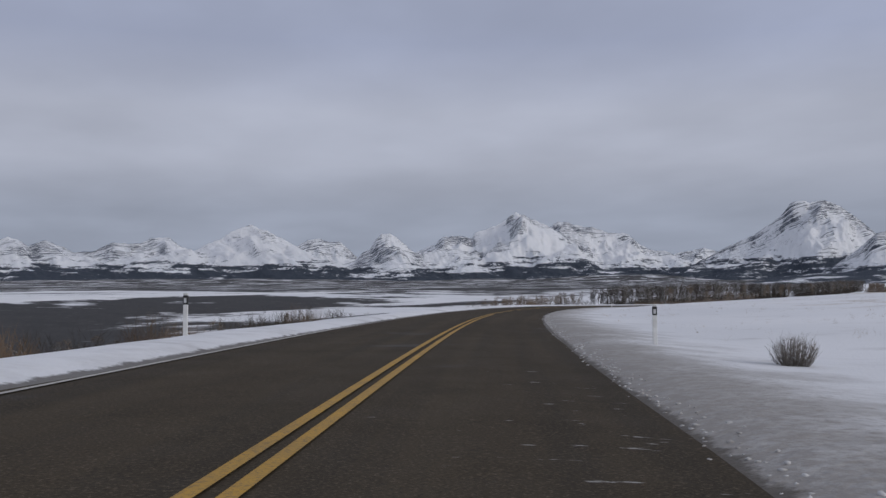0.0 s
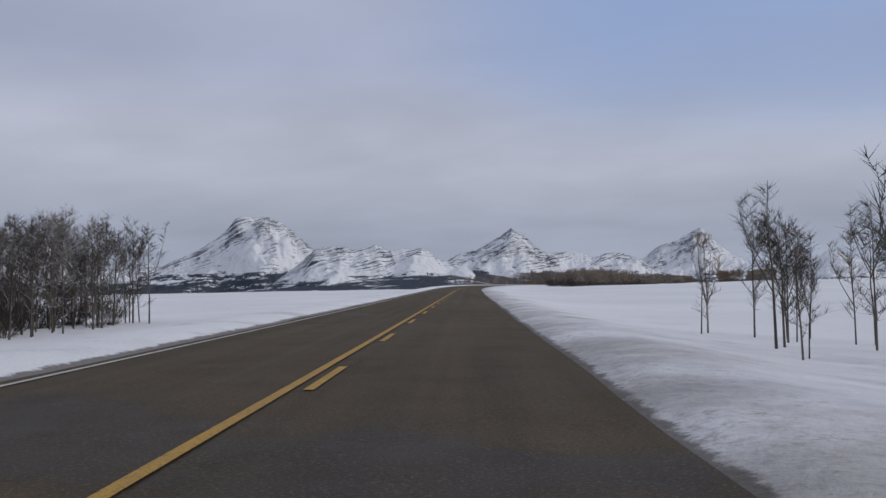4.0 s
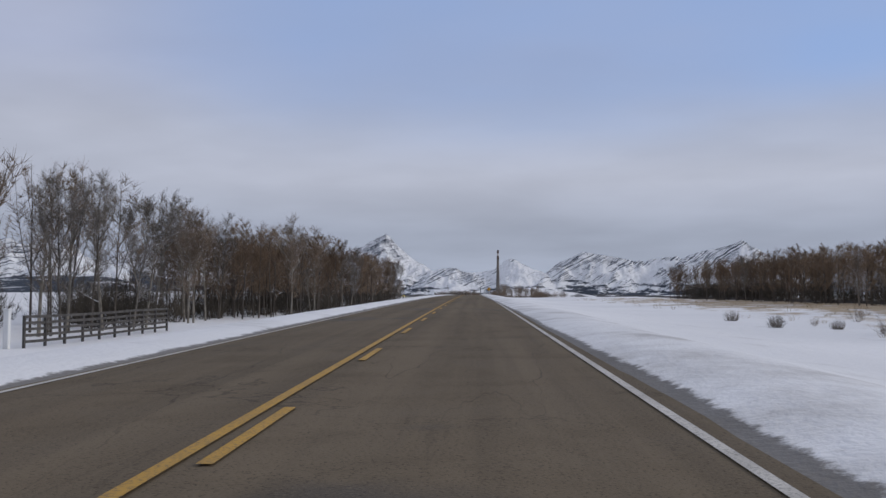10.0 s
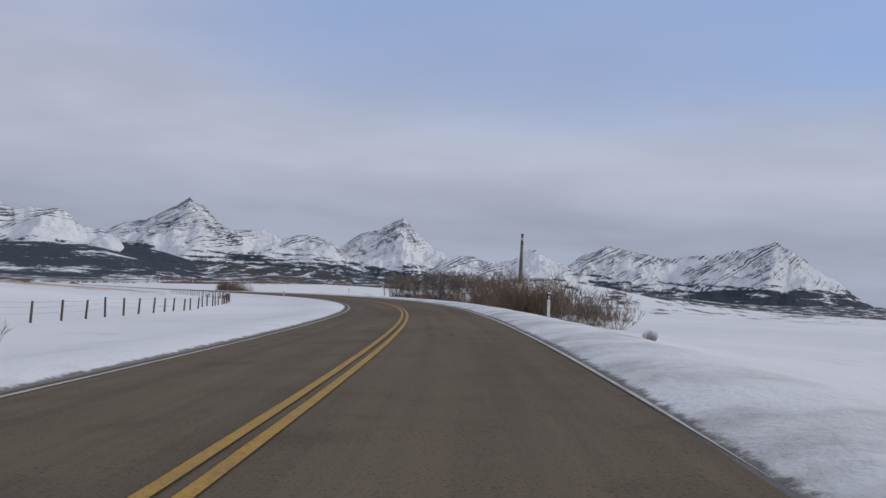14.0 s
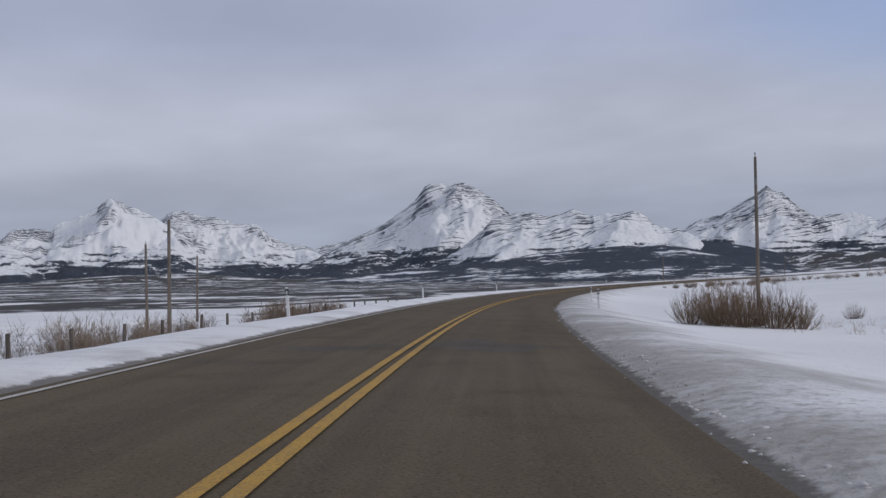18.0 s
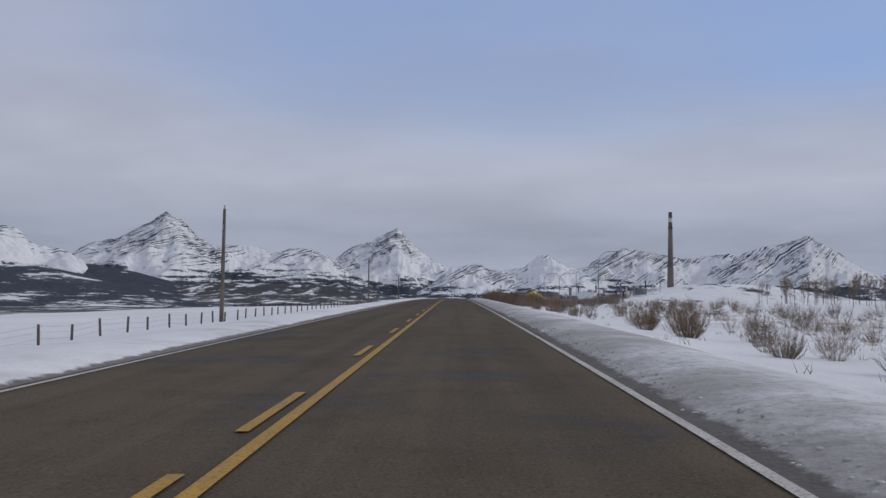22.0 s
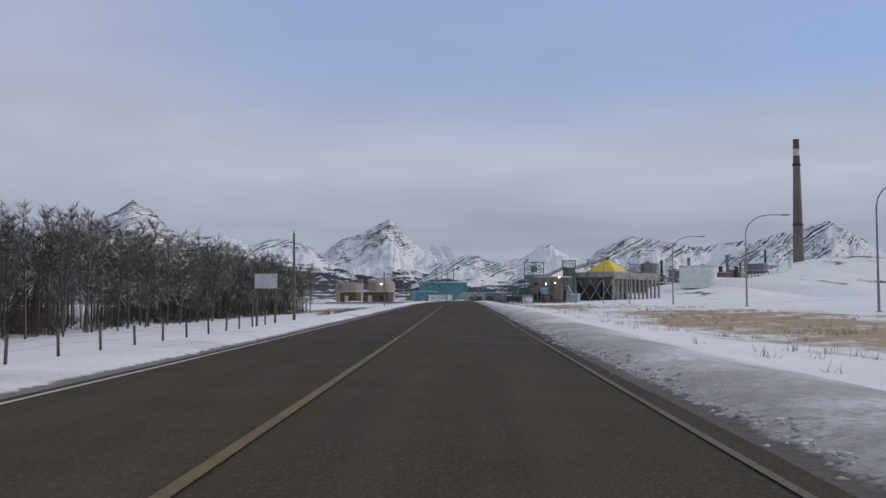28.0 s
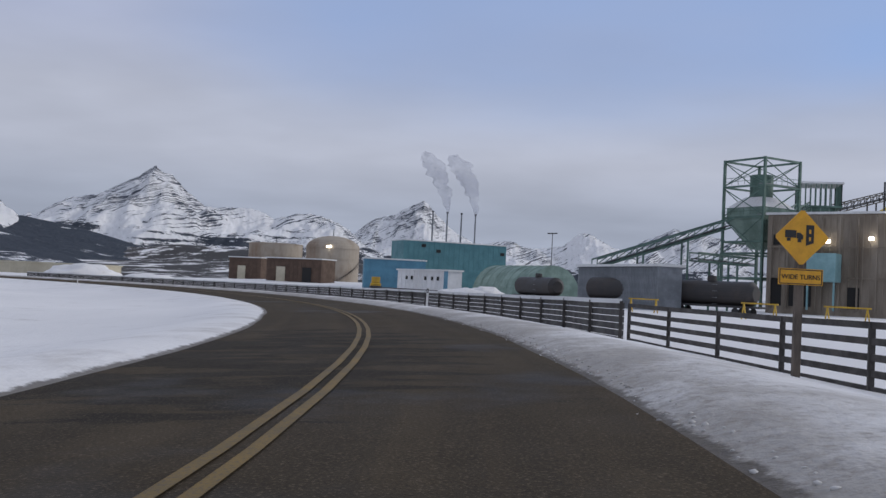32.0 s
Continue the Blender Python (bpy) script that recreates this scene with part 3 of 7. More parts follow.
# ---- ground: one sheet, fine along the road, coarse to the horizon ----
def build_ground():
    offs = [2.3, 2.6, 2.85, 3.1, 3.35, 3.6, 3.9, 4.2, 4.6, 5.0, 5.6, 6.3, 7.2, 8.5, 10, 12, 14, 17, 21, 26, 32, 40, 52, 68, 90, 120, 160, 220, 300, 312]
    ds = [-o for o in reversed(offs)] + offs
    ss = np.arange(S0, SEND - 250, 2.5)
    verts, faces, bare, dirt, wood, rim = [], [], [], [], [], []
    nd = len(ds)
    for s in ss:
        for d in ds:
            e = edge(s, 1 if d > 0 else -1)
            a = abs(d)
            p = along(s, d)
            z = far_land(p.x, p.y) - 3 if a >= 312 else land(s, d, p)
            verts.append((p.x * K, p.y * K, z * K))
            g = max((v * max(0, 1 - ((s - cs) / ls) ** 2) * max(0, 1 - ((d - cd) / wd) ** 2) for cs, ls, cd, wd, v in BARE), default=0)
            bare.append(g)
            rim.append(max(-0.5, min(a - e, 8.0)))
            dirt.append((max(0.0, 1 - (a - e) / DIRT_REACH) if a > e else 1.0) * (1.0 if d > 0 else 0.3) * np.interp(s, [p[0] for p in GRIME], [p[1] for p in GRIME]))
            if d < 0:
                wood.append(0.95 if a > 9 and s < 200 else 0.5 if a > 26 and s < 300 else -1.0 if a < (130 if s < 1700 else 313) else 0.45)
            else:
                wood.append(-1.0 if a < 130 else 0.15)
    n = len(ss)
    cut = nd // 2 - 1
    for i in range(n - 1):
        for j in range(nd - 1):
            if j == cut:
                continue
            a = i * nd + j
            faces.append((a, a + 1, a + nd + 1, a + nd))
    # the coarse sheet
    base = len(verts)
    gx = np.concatenate([np.arange(-9000, -600, 400), np.arange(-600, 5200, 60), np.arange(5200, 16400, 140)])
    gy = np.concatenate([np.arange(-9000, -1400, 300), np.arange(-1400, 3400, 60), np.arange(3400, 13000, 160)])
    X, Y = np.meshgrid(gx, gy, indexing="ij")
    s, d = nearest(X.ravel(), Y.ravel())
    inside = (np.abs(d) < 285) & (s > S0 + 10) & (s < SEND - 275)
    for x, y, ins, dd, sv in zip(X.ravel(), Y.ravel(), inside, d, s):
        z = far_land(x, y)
        if ins:
            z -= 25
        verts.append((x * K, y * K, z * K))
        bare.append(0.0)
        dirt.append(0.0)
        rim.append(8.0)
        wood.append(0.05 if -560 < dd < 0 and 1750 < sv < 3300 else 0.55 if (y > 900 + 0.2 * x or x > 5000) else 0.25)
    ny = len(gy)
    for i in range(len(gx) - 1):
        for j in range(ny - 1):
            a = base + i * ny + j
            faces.append((a, a + ny, a + ny + 1, a + 1))
    ob = mesh_from("ground", verts, faces, SNOW, "structure", "snow-covered prairie with thin tan grass patches beside the road", "ground")
    attribute(ob, "bare", bare)
    attribute(ob, "dirt", dirt)
    attribute(ob, "wood", wood)
    attribute(ob, "rim", rim)
    return ob


# how dirty the ploughed edge is: s, share
GRIME = ((-120, 1.0), (150, 0.9), (350, 0.9), (500, 0.6), (870, 0.55), (1000, 0.35), (1700, 0.35), (1850, 0.5), (2200, 0.8), (2420, 0.6), (2600, 0.75), (3000, 0.75), (3390, 0.85), (3520, 0.4), (3700, 0.35), (3770, 0.75), (4600, 0.6))
DIRT_REACH = 4.4
# thin snow with tan grass: centre and half length along the road, centre and half width across it, strength
BARE = (
    (60, 90, 40, 26, 0.55), (190, 90, 45, 30, 0.6), (1150, 130, 34, 24, 0.7), (1350, 150, 40, 24, 0.8), (1650, 120, 50, 30, 0.7), (1930, 130, -50, 42, 0.9),
    (3060, 90, 26, 16, 0.6), (3100, 55, 18, 9, 0.9), (2740, 120, 30, 18, 0.5), (3440, 75, 20, 11, 0.85), (3530, 65, 15, 8, 0.9), (3630, 62, -21.5, 17.5, 1.6), (3560, 40, -24, 10, 0.9), (3640, 60, 16, 6, 0.6), (820, 50, 12, 5, 0.5), (890, 30, 9, 4, 0.6),
)


def ribbon(name, s0, s1, d0, d1, z, mat, step=4.0, parent=None, label="", category="", crown=0.0, shift=None):
    """A band of the road's surface from d0 to d1."""
    n = max(2, int((s1 - s0) / step) + 1)
    verts, faces = [], []
    cols = np.linspace(d0, d1, max(2, int(abs(d1 - d0) / 1.2) + 1))
    for i in range(n):
        s = s0 + (s1 - s0) * i / (n - 1)
        for d in cols:
            p = along(s, d + (shift(s) if shift else 0.0), z - crown * abs(d))
            verts.append((p.x * K, p.y * K, p.z * K))
    m = len(cols)
    for i in range(n - 1):
        for j in range(m - 1):
            a = i * m + j
            faces.append((a, a + 1, a + m + 1, a + m))
    return mesh_from(name, verts, faces, mat, "structure", label, category, True, parent)


CROWN = 0.012
# newer, darker asphalt and older, bleached asphalt along the road: s, tone
TONE = ((-120, 0.0), (300, 0.05), (480, 0.35), (760, 0.55), (1000, 0.95), (1750, 1.0), (1950, 0.8), (2300, 0.6), (2600, 0.55), (2900, 0.35), (3300, 0.1), (4600, 0.0))
road = ribbon("road", S0, SEND, -4.6, 5.6, 0.0, ASPHALT, 2.5, None, "two-lane grey-brown asphalt road with worn tyre tracks", "road", CROWN)
road_cols = len(np.linspace(-4.6, 5.6, max(2, int(10.2 / 1.2) + 1)))
road_rows = len(road.data.vertices) // road_cols
road_s = np.repeat(np.linspace(S0, SEND, road_rows), road_cols)
attribute(road, "tone", np.interp(road_s, [p[0] for p in TONE], [p[1] for p in TONE]))
attribute(road, "along", road_s)
road_d = np.tile(np.linspace(-4.6, 5.6, road_cols), road_rows)
attribute(road, "across", road_d)


def blotch(places):
    """How strongly each point of the road lies in one of the places: s, half length, d, half width, strength."""
    v = np.zeros(len(road_s))
    for cs, ls, cd, wd, k in places:
        v = np.maximum(v, k * np.clip(1.4 - ((road_s - cs) / ls) ** 2 - ((road_d - cd) / wd) ** 2, 0, 1))
    return v


attribute(road, "wet", blotch(((266, 14, -2.4, 3.0, 1.0), (212, 18, -2.6, 2.6, 0.9), (3797, 11, -1.4, 4.0, 1.0), (3792, 4, 1.6, 1.6, 0.7))))
attribute(road, "smear", blotch(((9, 9, 2.0, 1.9, 1.0),)))


# the painted centre wanders a little from the middle: s, metres to the right
LINE_SHIFT = ((-120, -0.10), (5, -0.10), (131, 0.10), (256, 0.10), (381, 0.0), (600, 0.0), (753, -0.12), (877, 0.15), (1000, 0.07), (1123, 0.085), (1246, 0.12), (1368, 0.07), (1488, 0.105), (1608, 0.14), (1730, 0.10), (1850, 0.05), (2213, 0.06), (2338, 0.0), (2466, 0.16), (2590, -0.10), (2707, 0.08), (2827, 0.0), (2952, 0.03), (3063, 0.07), (3391, 0.075), (3690, 0.0), (3784, -0.05), (4600, 0.0))
# the edge lines: s, metres from the middle
RIGHT_LINE = ((-120, 3.65), (256, 3.68), (381, 3.65), (877, 3.80), (1123, 3.73), (1609, 3.73), (2338, 3.66), (2590, 3.50), (2707, 3.62), (2952, 3.70), (3491, 3.66), (3560, 3.85), (3600, 3.9), (3690, 3.64), (4600, 3.6))
LEFT_LINE = ((-120, 3.95), (10, 3.95), (130, 3.62), (386, 3.42), (758, 3.66), (880, 3.45), (1128, 3.15), (1240, 3.32), (1613, 3.40), (2472, 3.44), (2600, 3.46), (2956, 3.51), (3400, 3.42), (3593, 3.10), (3691, 3.31), (4600, 3.4))


def line_shift(s):
    return float(np.interp(s, [p[0] for p in LINE_SHIFT], [p[1] for p in LINE_SHIFT]))


def right_line_shift(s):
    return float(np.interp(s, [p[0] for p in RIGHT_LINE], [p[1] for p in RIGHT_LINE])) - 3.6


def left_line_shift(s):
    return 3.6 - float(np.interp(s, [p[0] for p in LEFT_LINE], [p[1] for p in LEFT_LINE]))


def solid_line(name, s0, s1, d, w, mat, label):
    return ribbon(name, s0, s1, d - w / 2, d + w / 2, 0.012, mat, 4.0, road, label, "", CROWN, line_shift if abs(d) < 1 else left_line_shift if d < 0 else right_line_shift)


# where a dash begins, one for each stretch
DASH_AT = (6.5, 132.5, 256.8, 383.6, 510, 635, 753.8, 881.8, 1002.5, 1123.1, 1246.0, 1368, 1487.1, 1614.2, 1735, 2592, 2714.1, 2835.6, 2952.1, 3072, 3190, 3300, 3392, 3490, 3590, 3689.8, 3790)


def dashes(s0, s1, d, mat, length=2.8, pitch=8.4):
    for a, b in zip(DASH_AT, DASH_AT[1:]):
        s = a
        while s < b - length:
            if s0 <= s < s1:
                solid_line("centre_dash", s, s + length, d, 0.11, mat, "")
            s += pitch


solid_line("edge_line", S0, 3230, 3.6, 0.11, WHITE_LINE, "worn white edge line")
solid_line("edge_line", 3230, SEND, 3.6, 0.08, FAINT_WHITE, "nearly worn away white edge line")
solid_line("edge_line", S0, 3715, -3.6, 0.10, WHITE_LINE, "worn white edge line")
# which of the two yellow lines is solid, by stretches of the road
for s0, s1, left_solid, right_solid in CENTRE:
    for on, d in ((left_solid, -0.12), (right_solid, 0.12)):
        paint = YELLOW if s0 < 2935 else WORN_YELLOW if s0 < 3100 else FAINT_YELLOW
        if on:
            solid_line("centre_line", s0, s1, d, 0.12, paint, "worn yellow centre line")
        elif on is not None:
            dashes(s0, s1, d, paint)
build_ground()


# ---- mountains ----
RIDGES = {
    "west": ((-318, 10304, 336), (-27, 10300, 397), (273, 10296, 437), (349, 10293, 467), (427, 10289, 434), (531, 10285, 374), (609, 10281, 410), (687, 10276, 434), (793, 10268, 390), (954, 10255, 323), (1116, 10238, 326), (1224, 10226, 374), (1333, 10213, 422), (1471, 10192, 413), (1609, 10172, 427), (1720, 10155, 482), (1889, 10124, 484), (1974, 10108, 408), (2117, 10080, 344), (2202, 10060, 375), (2287, 10041, 436), (2429, 10009, 486), (2515, 9987, 560), (2629, 9958, 605), (2716, 9935, 636), (2802, 9910, 595), (2889, 9886, 565), (2976, 9860, 517), (3092, 9823, 457), (3208, 9787, 384), (3382, 9728, 262)),
    "west_back": ((3423, 10870, 390), (3519, 10841, 445), (3647, 10801, 528), (3774, 10756, 543), (3902, 10710, 496), (3998, 10676, 517), (4074, 10646, 449), (4189, 10601, 326)),
    "tooth": ((3403, 9082, 178), (3538, 9030, 237), (3619, 8999, 307), (3699, 8966, 366), (3753, 8945, 454), (3806, 8922, 513), (3887, 8887, 525), (3940, 8863, 484), (4021, 8827, 408), (4101, 8790, 338), (4180, 8752, 309), (4311, 8688, 350), (4468, 8609, 368), (4546, 8568, 333), (4675, 8498, 251)),
    "broad": ((4599, 9923, 336), (4847, 9791, 460), (4931, 9747, 537), (5015, 9700, 561), (5141, 9629, 560), (5233, 9576, 523), (5254, 9563, 585), (5309, 9531, 621), (5393, 9480, 647), (5499, 9414, 698), (5562, 9374, 739), (5626, 9333, 802), (5668, 9305, 832), (5710, 9278, 800), (5752, 9250, 800), (5815, 9209, 752), (5878, 9167, 725), (5961, 9108, 681), (6044, 9049, 616), (6107, 9004, 556), (6190, 8945, 465), (6313, 8853, 355), (6437, 8758, 272)),
    "broad_back": ((6315, 9779, 621), (6453, 9683, 746), (6500, 9650, 774), (6568, 9602, 768), (6659, 9537, 732), (6726, 9487, 702), (6818, 9420, 699), (6908, 9353, 669), (6998, 9283, 626), (7109, 9194, 624), (7176, 9139, 604), (7241, 9085, 516), (7307, 9031, 456), (7396, 8958, 412), (7505, 8863, 404), (7570, 8807, 361), (7656, 8732, 289)),
    "far_notch": ((7533, 9082, 301), (7765, 8885, 389), (7964, 8707, 442), (8179, 8506, 364), (8362, 8325, 227)),
    "massif": ((6436, 7449, 62), (6515, 7396, 165), (6652, 7300, 248), (6749, 7229, 308), (6826, 7172, 363), (6902, 7112, 410), (6997, 7038, 465), (7090, 6960, 525), (7165, 6897, 596), (7258, 6818, 690), (7314, 6767, 800), (7357, 6728, 828), (7421, 6669, 831), (7456, 6637, 805), (7491, 6603, 829), (7543, 6553, 836), (7595, 6502, 810), (7645, 6452, 774), (7695, 6400, 724), (7744, 6350, 674), (7793, 6299, 609), (7857, 6230, 520)),
    "shoulder": ((6291, 4946, 400), (6341, 4893, 420), (6413, 4814, 424), (6460, 4761, 418), (6506, 4707, 395), (6541, 4666, 404), (6575, 4625, 410), (6602, 4591, 437), (6620, 4569, 436), (6642, 4542, 406), (6674, 4502, 379), (6685, 4487, 390), (6727, 4431, 394), (6769, 4376, 399), (6810, 4319, 407), (6850, 4263, 404), (6878, 4221, 368), (6898, 4194, 331), (6925, 4151, 305), (6999, 4038, 279)),
    "triangle": ((9235, 5520, 369), (9268, 5469, 406), (9311, 5400, 463), (9354, 5328, 493), (9386, 5275, 509), (9429, 5203, 516), (9461, 5148, 554), (9487, 5104, 589), (9514, 5056, 618), (9545, 5000, 652), (9575, 4943, 691), (9595, 4906, 730), (9622, 4857, 769), (9637, 4829, 738), (9657, 4789, 708), (9677, 4749, 709), (9691, 4721, 673), (9712, 4680, 629), (9728, 4648, 592), (9758, 4586, 539), (9789, 4525, 490), (9837, 4423, 488), (9864, 4360, 495), (9901, 4277, 498), (9929, 4214, 494), (9957, 4150, 458), (9992, 4065, 432), (10026, 3978, 448), (10051, 3914, 469), (10085, 3826, 481), (10118, 3738, 469), (10142, 3672, 442), (10166, 3604, 405), (10189, 3537, 368)),
    "pyramid": ((15805, 5516, 582), (15846, 5400, 668), (15872, 5323, 736), (15902, 5229, 821), (15935, 5127, 873), (15972, 5009, 910), (16009, 4889, 929), (16031, 4810, 997), (16055, 4730, 1041), (16089, 4611, 1102), (16110, 4530, 1146), (16128, 4465, 1113), (16143, 4406, 1029), (16165, 4324, 939), (16185, 4241, 872), (16205, 4159, 790), (16236, 4036, 699), (16264, 3912, 642), (16292, 3788, 543)),
    "notch": ((12177, 2903, 401), (12214, 2732, 421), (12234, 2629, 440), (12247, 2560, 393), (12269, 2444, 372), (12288, 2329, 385), (12302, 2242, 391), (12316, 2155, 410), (12329, 2070, 475), (12336, 2012, 522), (12345, 1955, 541), (12353, 1880, 524), (12362, 1810, 478), (12372, 1724, 431), (12387, 1580, 392)),
    "table": ((13276, 1596, 407), (13287, 1472, 510), (13297, 1346, 575), (13306, 1223, 627), (13312, 1117, 671), (13315, 1037, 653), (13320, 914, 633), (13322, 821, 615), (13324, 729, 596), (13327, 606, 578), (13327, 485, 541), (13327, 334, 541), (13325, 274, 560), (13320, 96, 590), (13316, -23, 603), (13310, -142, 566), (13301, -288, 504)),
    "horn": ((13018, 7, 491), (12994, -221, 621), (12975, -360, 657), (12959, -471, 674), (12948, -553, 690), (12934, -635, 718), (12916, -743, 746), (12904, -802, 776), (12895, -849, 745), (12889, -886, 698), (12876, -955, 674), (12859, -1033, 620), (12844, -1111, 579), (12833, -1164, 520), (12815, -1239, 463), (12792, -1341, 405), (12770, -1431, 364)),
    "bench": ((4569, 5254, 11), (4938, 5019, 32), (5229, 4798, 67), (5498, 4561, 88), (5740, 4317, 128), (5951, 4072, 152), (6097, 3882, 167), (6235, 3684, 175), (6362, 3481, 123)),
    "dark_spur": ((6581, 4238, 159), (6736, 4015, 199), (6862, 3814, 203), (6979, 3610, 166), (7087, 3403, 105), (7184, 3194, 35), (7261, 3014, -17)),
    "valley_side": ((-228, 5195, -64), (143, 5198, -41), (540, 5172, -56), (928, 5116, -9), (1302, 5034, -30), (1709, 4911, -55), (2171, 4725, -67), (2615, 4494, -54)),
}
# depth of the near slope, how rocky, foot of the slope
LOOKS = {"west": (2200, 0.45, 0), "west_back": (1500, 0.6, 0), "tooth": (1700, 0.9, 0), "broad": (2500, 0.1, 0), "broad_back": (2100, 0.6, 0), "far_notch": (1200, 0.3, 0),
         "massif": (2000, 0.55, 0), "shoulder": (1400, 0.35, 0), "triangle": (1800, 0.5, 0), "pyramid": (2600, 0.45, 0), "notch": (1600, 0.5, 0), "table": (1900, 0.5, 0), "horn": (1800, 0.6, 0),
         "bench": (2000, -0.6, 0.82), "dark_spur": (1500, -1.0, 1.0), "valley_side": (1600, -0.6, 0.75)}
VIEW = Vector((1900, 750))


def ridged(x, y, size, seed):
    v, amp, f = 0.0, 1.0, 1.0 / size
    for _ in range(4):
        v += amp * (1 - abs(noise.noise(Vector((x * f + seed, y * f, seed)))) * 2)
        f, amp = f * 2.1, amp * 0.5
    return v / 1.9


def build_mountain(name, pts, depth, rocky, woods, seed):
    pts = [Vector(p) for p in pts]
    for end in (0, -1):  # each ridge runs out into the plain
        a, b = pts[end], pts[1 if end == 0 else -2]
        run = (a.xy - b.xy).normalized() * max(150.0, (a.z + 40) * 1.5)
        tail = [Vector((a.x + run.x * q, a.y + run.y * q, a.z + (-45 - a.z) * q ** 0.8)) for q in (0.35, 0.7, 1.0)]
        pts = tail[::-1] + pts if end == 0 else pts + tail
    a, b = pts[0], pts[-1]
    centre = (a + b) / 2
    fwd = (VIEW - centre.xy).normalized()
    lens = [0.0]
    for p, q in zip(pts, pts[1:]):
        lens.append(lens[-1] + (q.xy - p.xy).length)
    total = lens[-1]
    highest = max(p.z for p in pts)
    nu = int(min(320, max(120, total / 9)))
    ws = [-0.5, -0.25, -0.12, -0.05] + [(i / 70) ** 1.3 for i in range(71)]
    verts, faces, rock, foot = [], [], [], []
    for i in range(nu):
        t = total * i / (nu - 1)
        x, y, z = (np.interp(t, lens, [p[k] for p in pts]) for k in range(3))
        ends = min(1, min(t, total - t) / (0.12 * total) + 0.25)
        top = z + ((9 * wave(t, seed * 50, 70, seed) + 9 * wave(t, seed * 90, 30, seed)) if not woods else 4 * wave(t, seed * 50, 90, seed))
        for w in ws:
            q = Vector((x, y)) + fwd * w * depth
            spur = ridged(t * 0.9 + 300 * w, w * depth * 0.30, 520, seed) - 0.5
            fall = max(0.0, 1 - abs(w) ** 0.86)
            h = -30 + (top + 30) * fall
            grow = min(1.0, abs(w) * 5) * (1 - max(w, 0) * 0.7)
            cliff = ridged(t + 140 * w, w * depth * 0.55, 230, seed + 4) - 0.5
            h += ((spur * 0.40 + cliff * 0.13) * (1.0 if not woods else 0.3) * (z + 60) + (18 * wave(q.x, q.y, 150, seed) + 8 * wave(q.x, q.y, 60, seed + 2)) * (0.3 if woods else 1)) * grow
            if w >= 1:
                h = -60
            verts.append((q.x * K, q.y * K, h * K))
            rock.append(rocky * 0.6 + 0.20 - abs(w) * 1.9 + (0.32 if t < 0.55 * total else -0.22) + 1.1 * spur + 0.7 * cliff)
            foot.append(woods if woods else max(0.0, min(1.0, 1.35 * (1 - (h + 20) / (0.40 * highest + 60)))))
    m = len(ws)
    for i in range(nu - 1):
        for j in range(m - 1):
            k = i * m + j
            faces.append((k, k + 1, k + m + 1, k + m))
    ob = mesh_from("mountain", verts, faces, MOUNTAIN, "structure", "snow-covered rocky mountain with dark banded cliffs" if not woods else "low foothill with dark forest and snow patches", "mountain")
    attribute(ob, "rock", rock)
    attribute(ob, "foot", foot)


for i, (name, pts) in enumerate(RIDGES.items()):
    build_mountain(name, pts, *LOOKS[name], 3.7 * i + 1.3)


# ---- helpers for things ----
def part(name, bm, mat, parent, label=""):
    """Links a bmesh as one mesh object under a thing or a part."""
    me = bpy.data.meshes.new(name)
    bm.to_mesh(me)
    bm.free()
    me.materials.append(mat)
    ob = new(name, me)
    ob.parent = parent
    if label:
        tagged(ob, label)
    return ob


def thing(name, label, category, group="", kind=""):
    ob = new(name)
    ob.empty_display_size = 0.2
    ob.scale = (K, K, K)
    return tagged(ob, label, category, group, kind)


def put_thing(ob, x, y, z, turn=0.0, size=1.0, lean=(0, 0)):
    ob.matrix_basis = pose(x * K, y * K, z * K, lean[0], lean[1], turn) @ Matrix.Diagonal((K * size, K * size, K * size, 1))
    return ob


def on_road(s, d, turn=0.0, dz=0.0, lean=(0, 0)):
    """The pose (without scale) of a thing on the ground at s, d, turned from the road's heading."""
    p = along(s, d)
    return pose(p.x * K, p.y * K, (land(s, d) + dz) * K, lean[0], lean[1], bearing(s) + turn)


def box(bm, x0, y0, z0, x1, y1, z1, bevel=0.0):
    geo = bmesh.ops.create_cube(bm, size=1.0)
    bmesh.ops.scale(bm, vec=(x1 - x0, y1 - y0, z1 - z0), verts=geo["verts"])
    bmesh.ops.translate(bm, vec=((x0 + x1) / 2, (y0 + y1) / 2, (z0 + z1) / 2), verts=geo["verts"])
    if bevel:
        edges = list({e for v in geo["verts"] for e in v.link_edges})
        bmesh.ops.bevel(bm, geom=edges, offset=bevel, segments=1, affect="EDGES")


def rod(bm, a, b, r0, r1=None, sides=8):
    """A tapered rod from a to b."""
    a, b = Vector(a), Vector(b)
    r1 = r0 if r1 is None else r1
    m = Matrix.Translation((a + b) / 2) @ (b - a).to_track_quat("Z", "Y").to_matrix().to_4x4()
    bmesh.ops.create_cone(bm, cap_ends=True, cap_tris=False, segments=sides, radius1=r0, radius2=r1, depth=(b - a).length, matrix=m)


def beam(bm, a, b, w, h):
    """A square beam from a to b."""
    a, b = Vector(a), Vector(b)
    geo = bmesh.ops.create_cube(bm, size=1.0)
    bmesh.ops.scale(bm, vec=(w, h, (b - a).length), verts=geo["verts"])
    m = Matrix.Translation((a + b) / 2) @ (b - a).to_track_quat("Z", "Y").to_matrix().to_4x4()
    bmesh.ops.transform(bm, matrix=m, verts=geo["verts"])


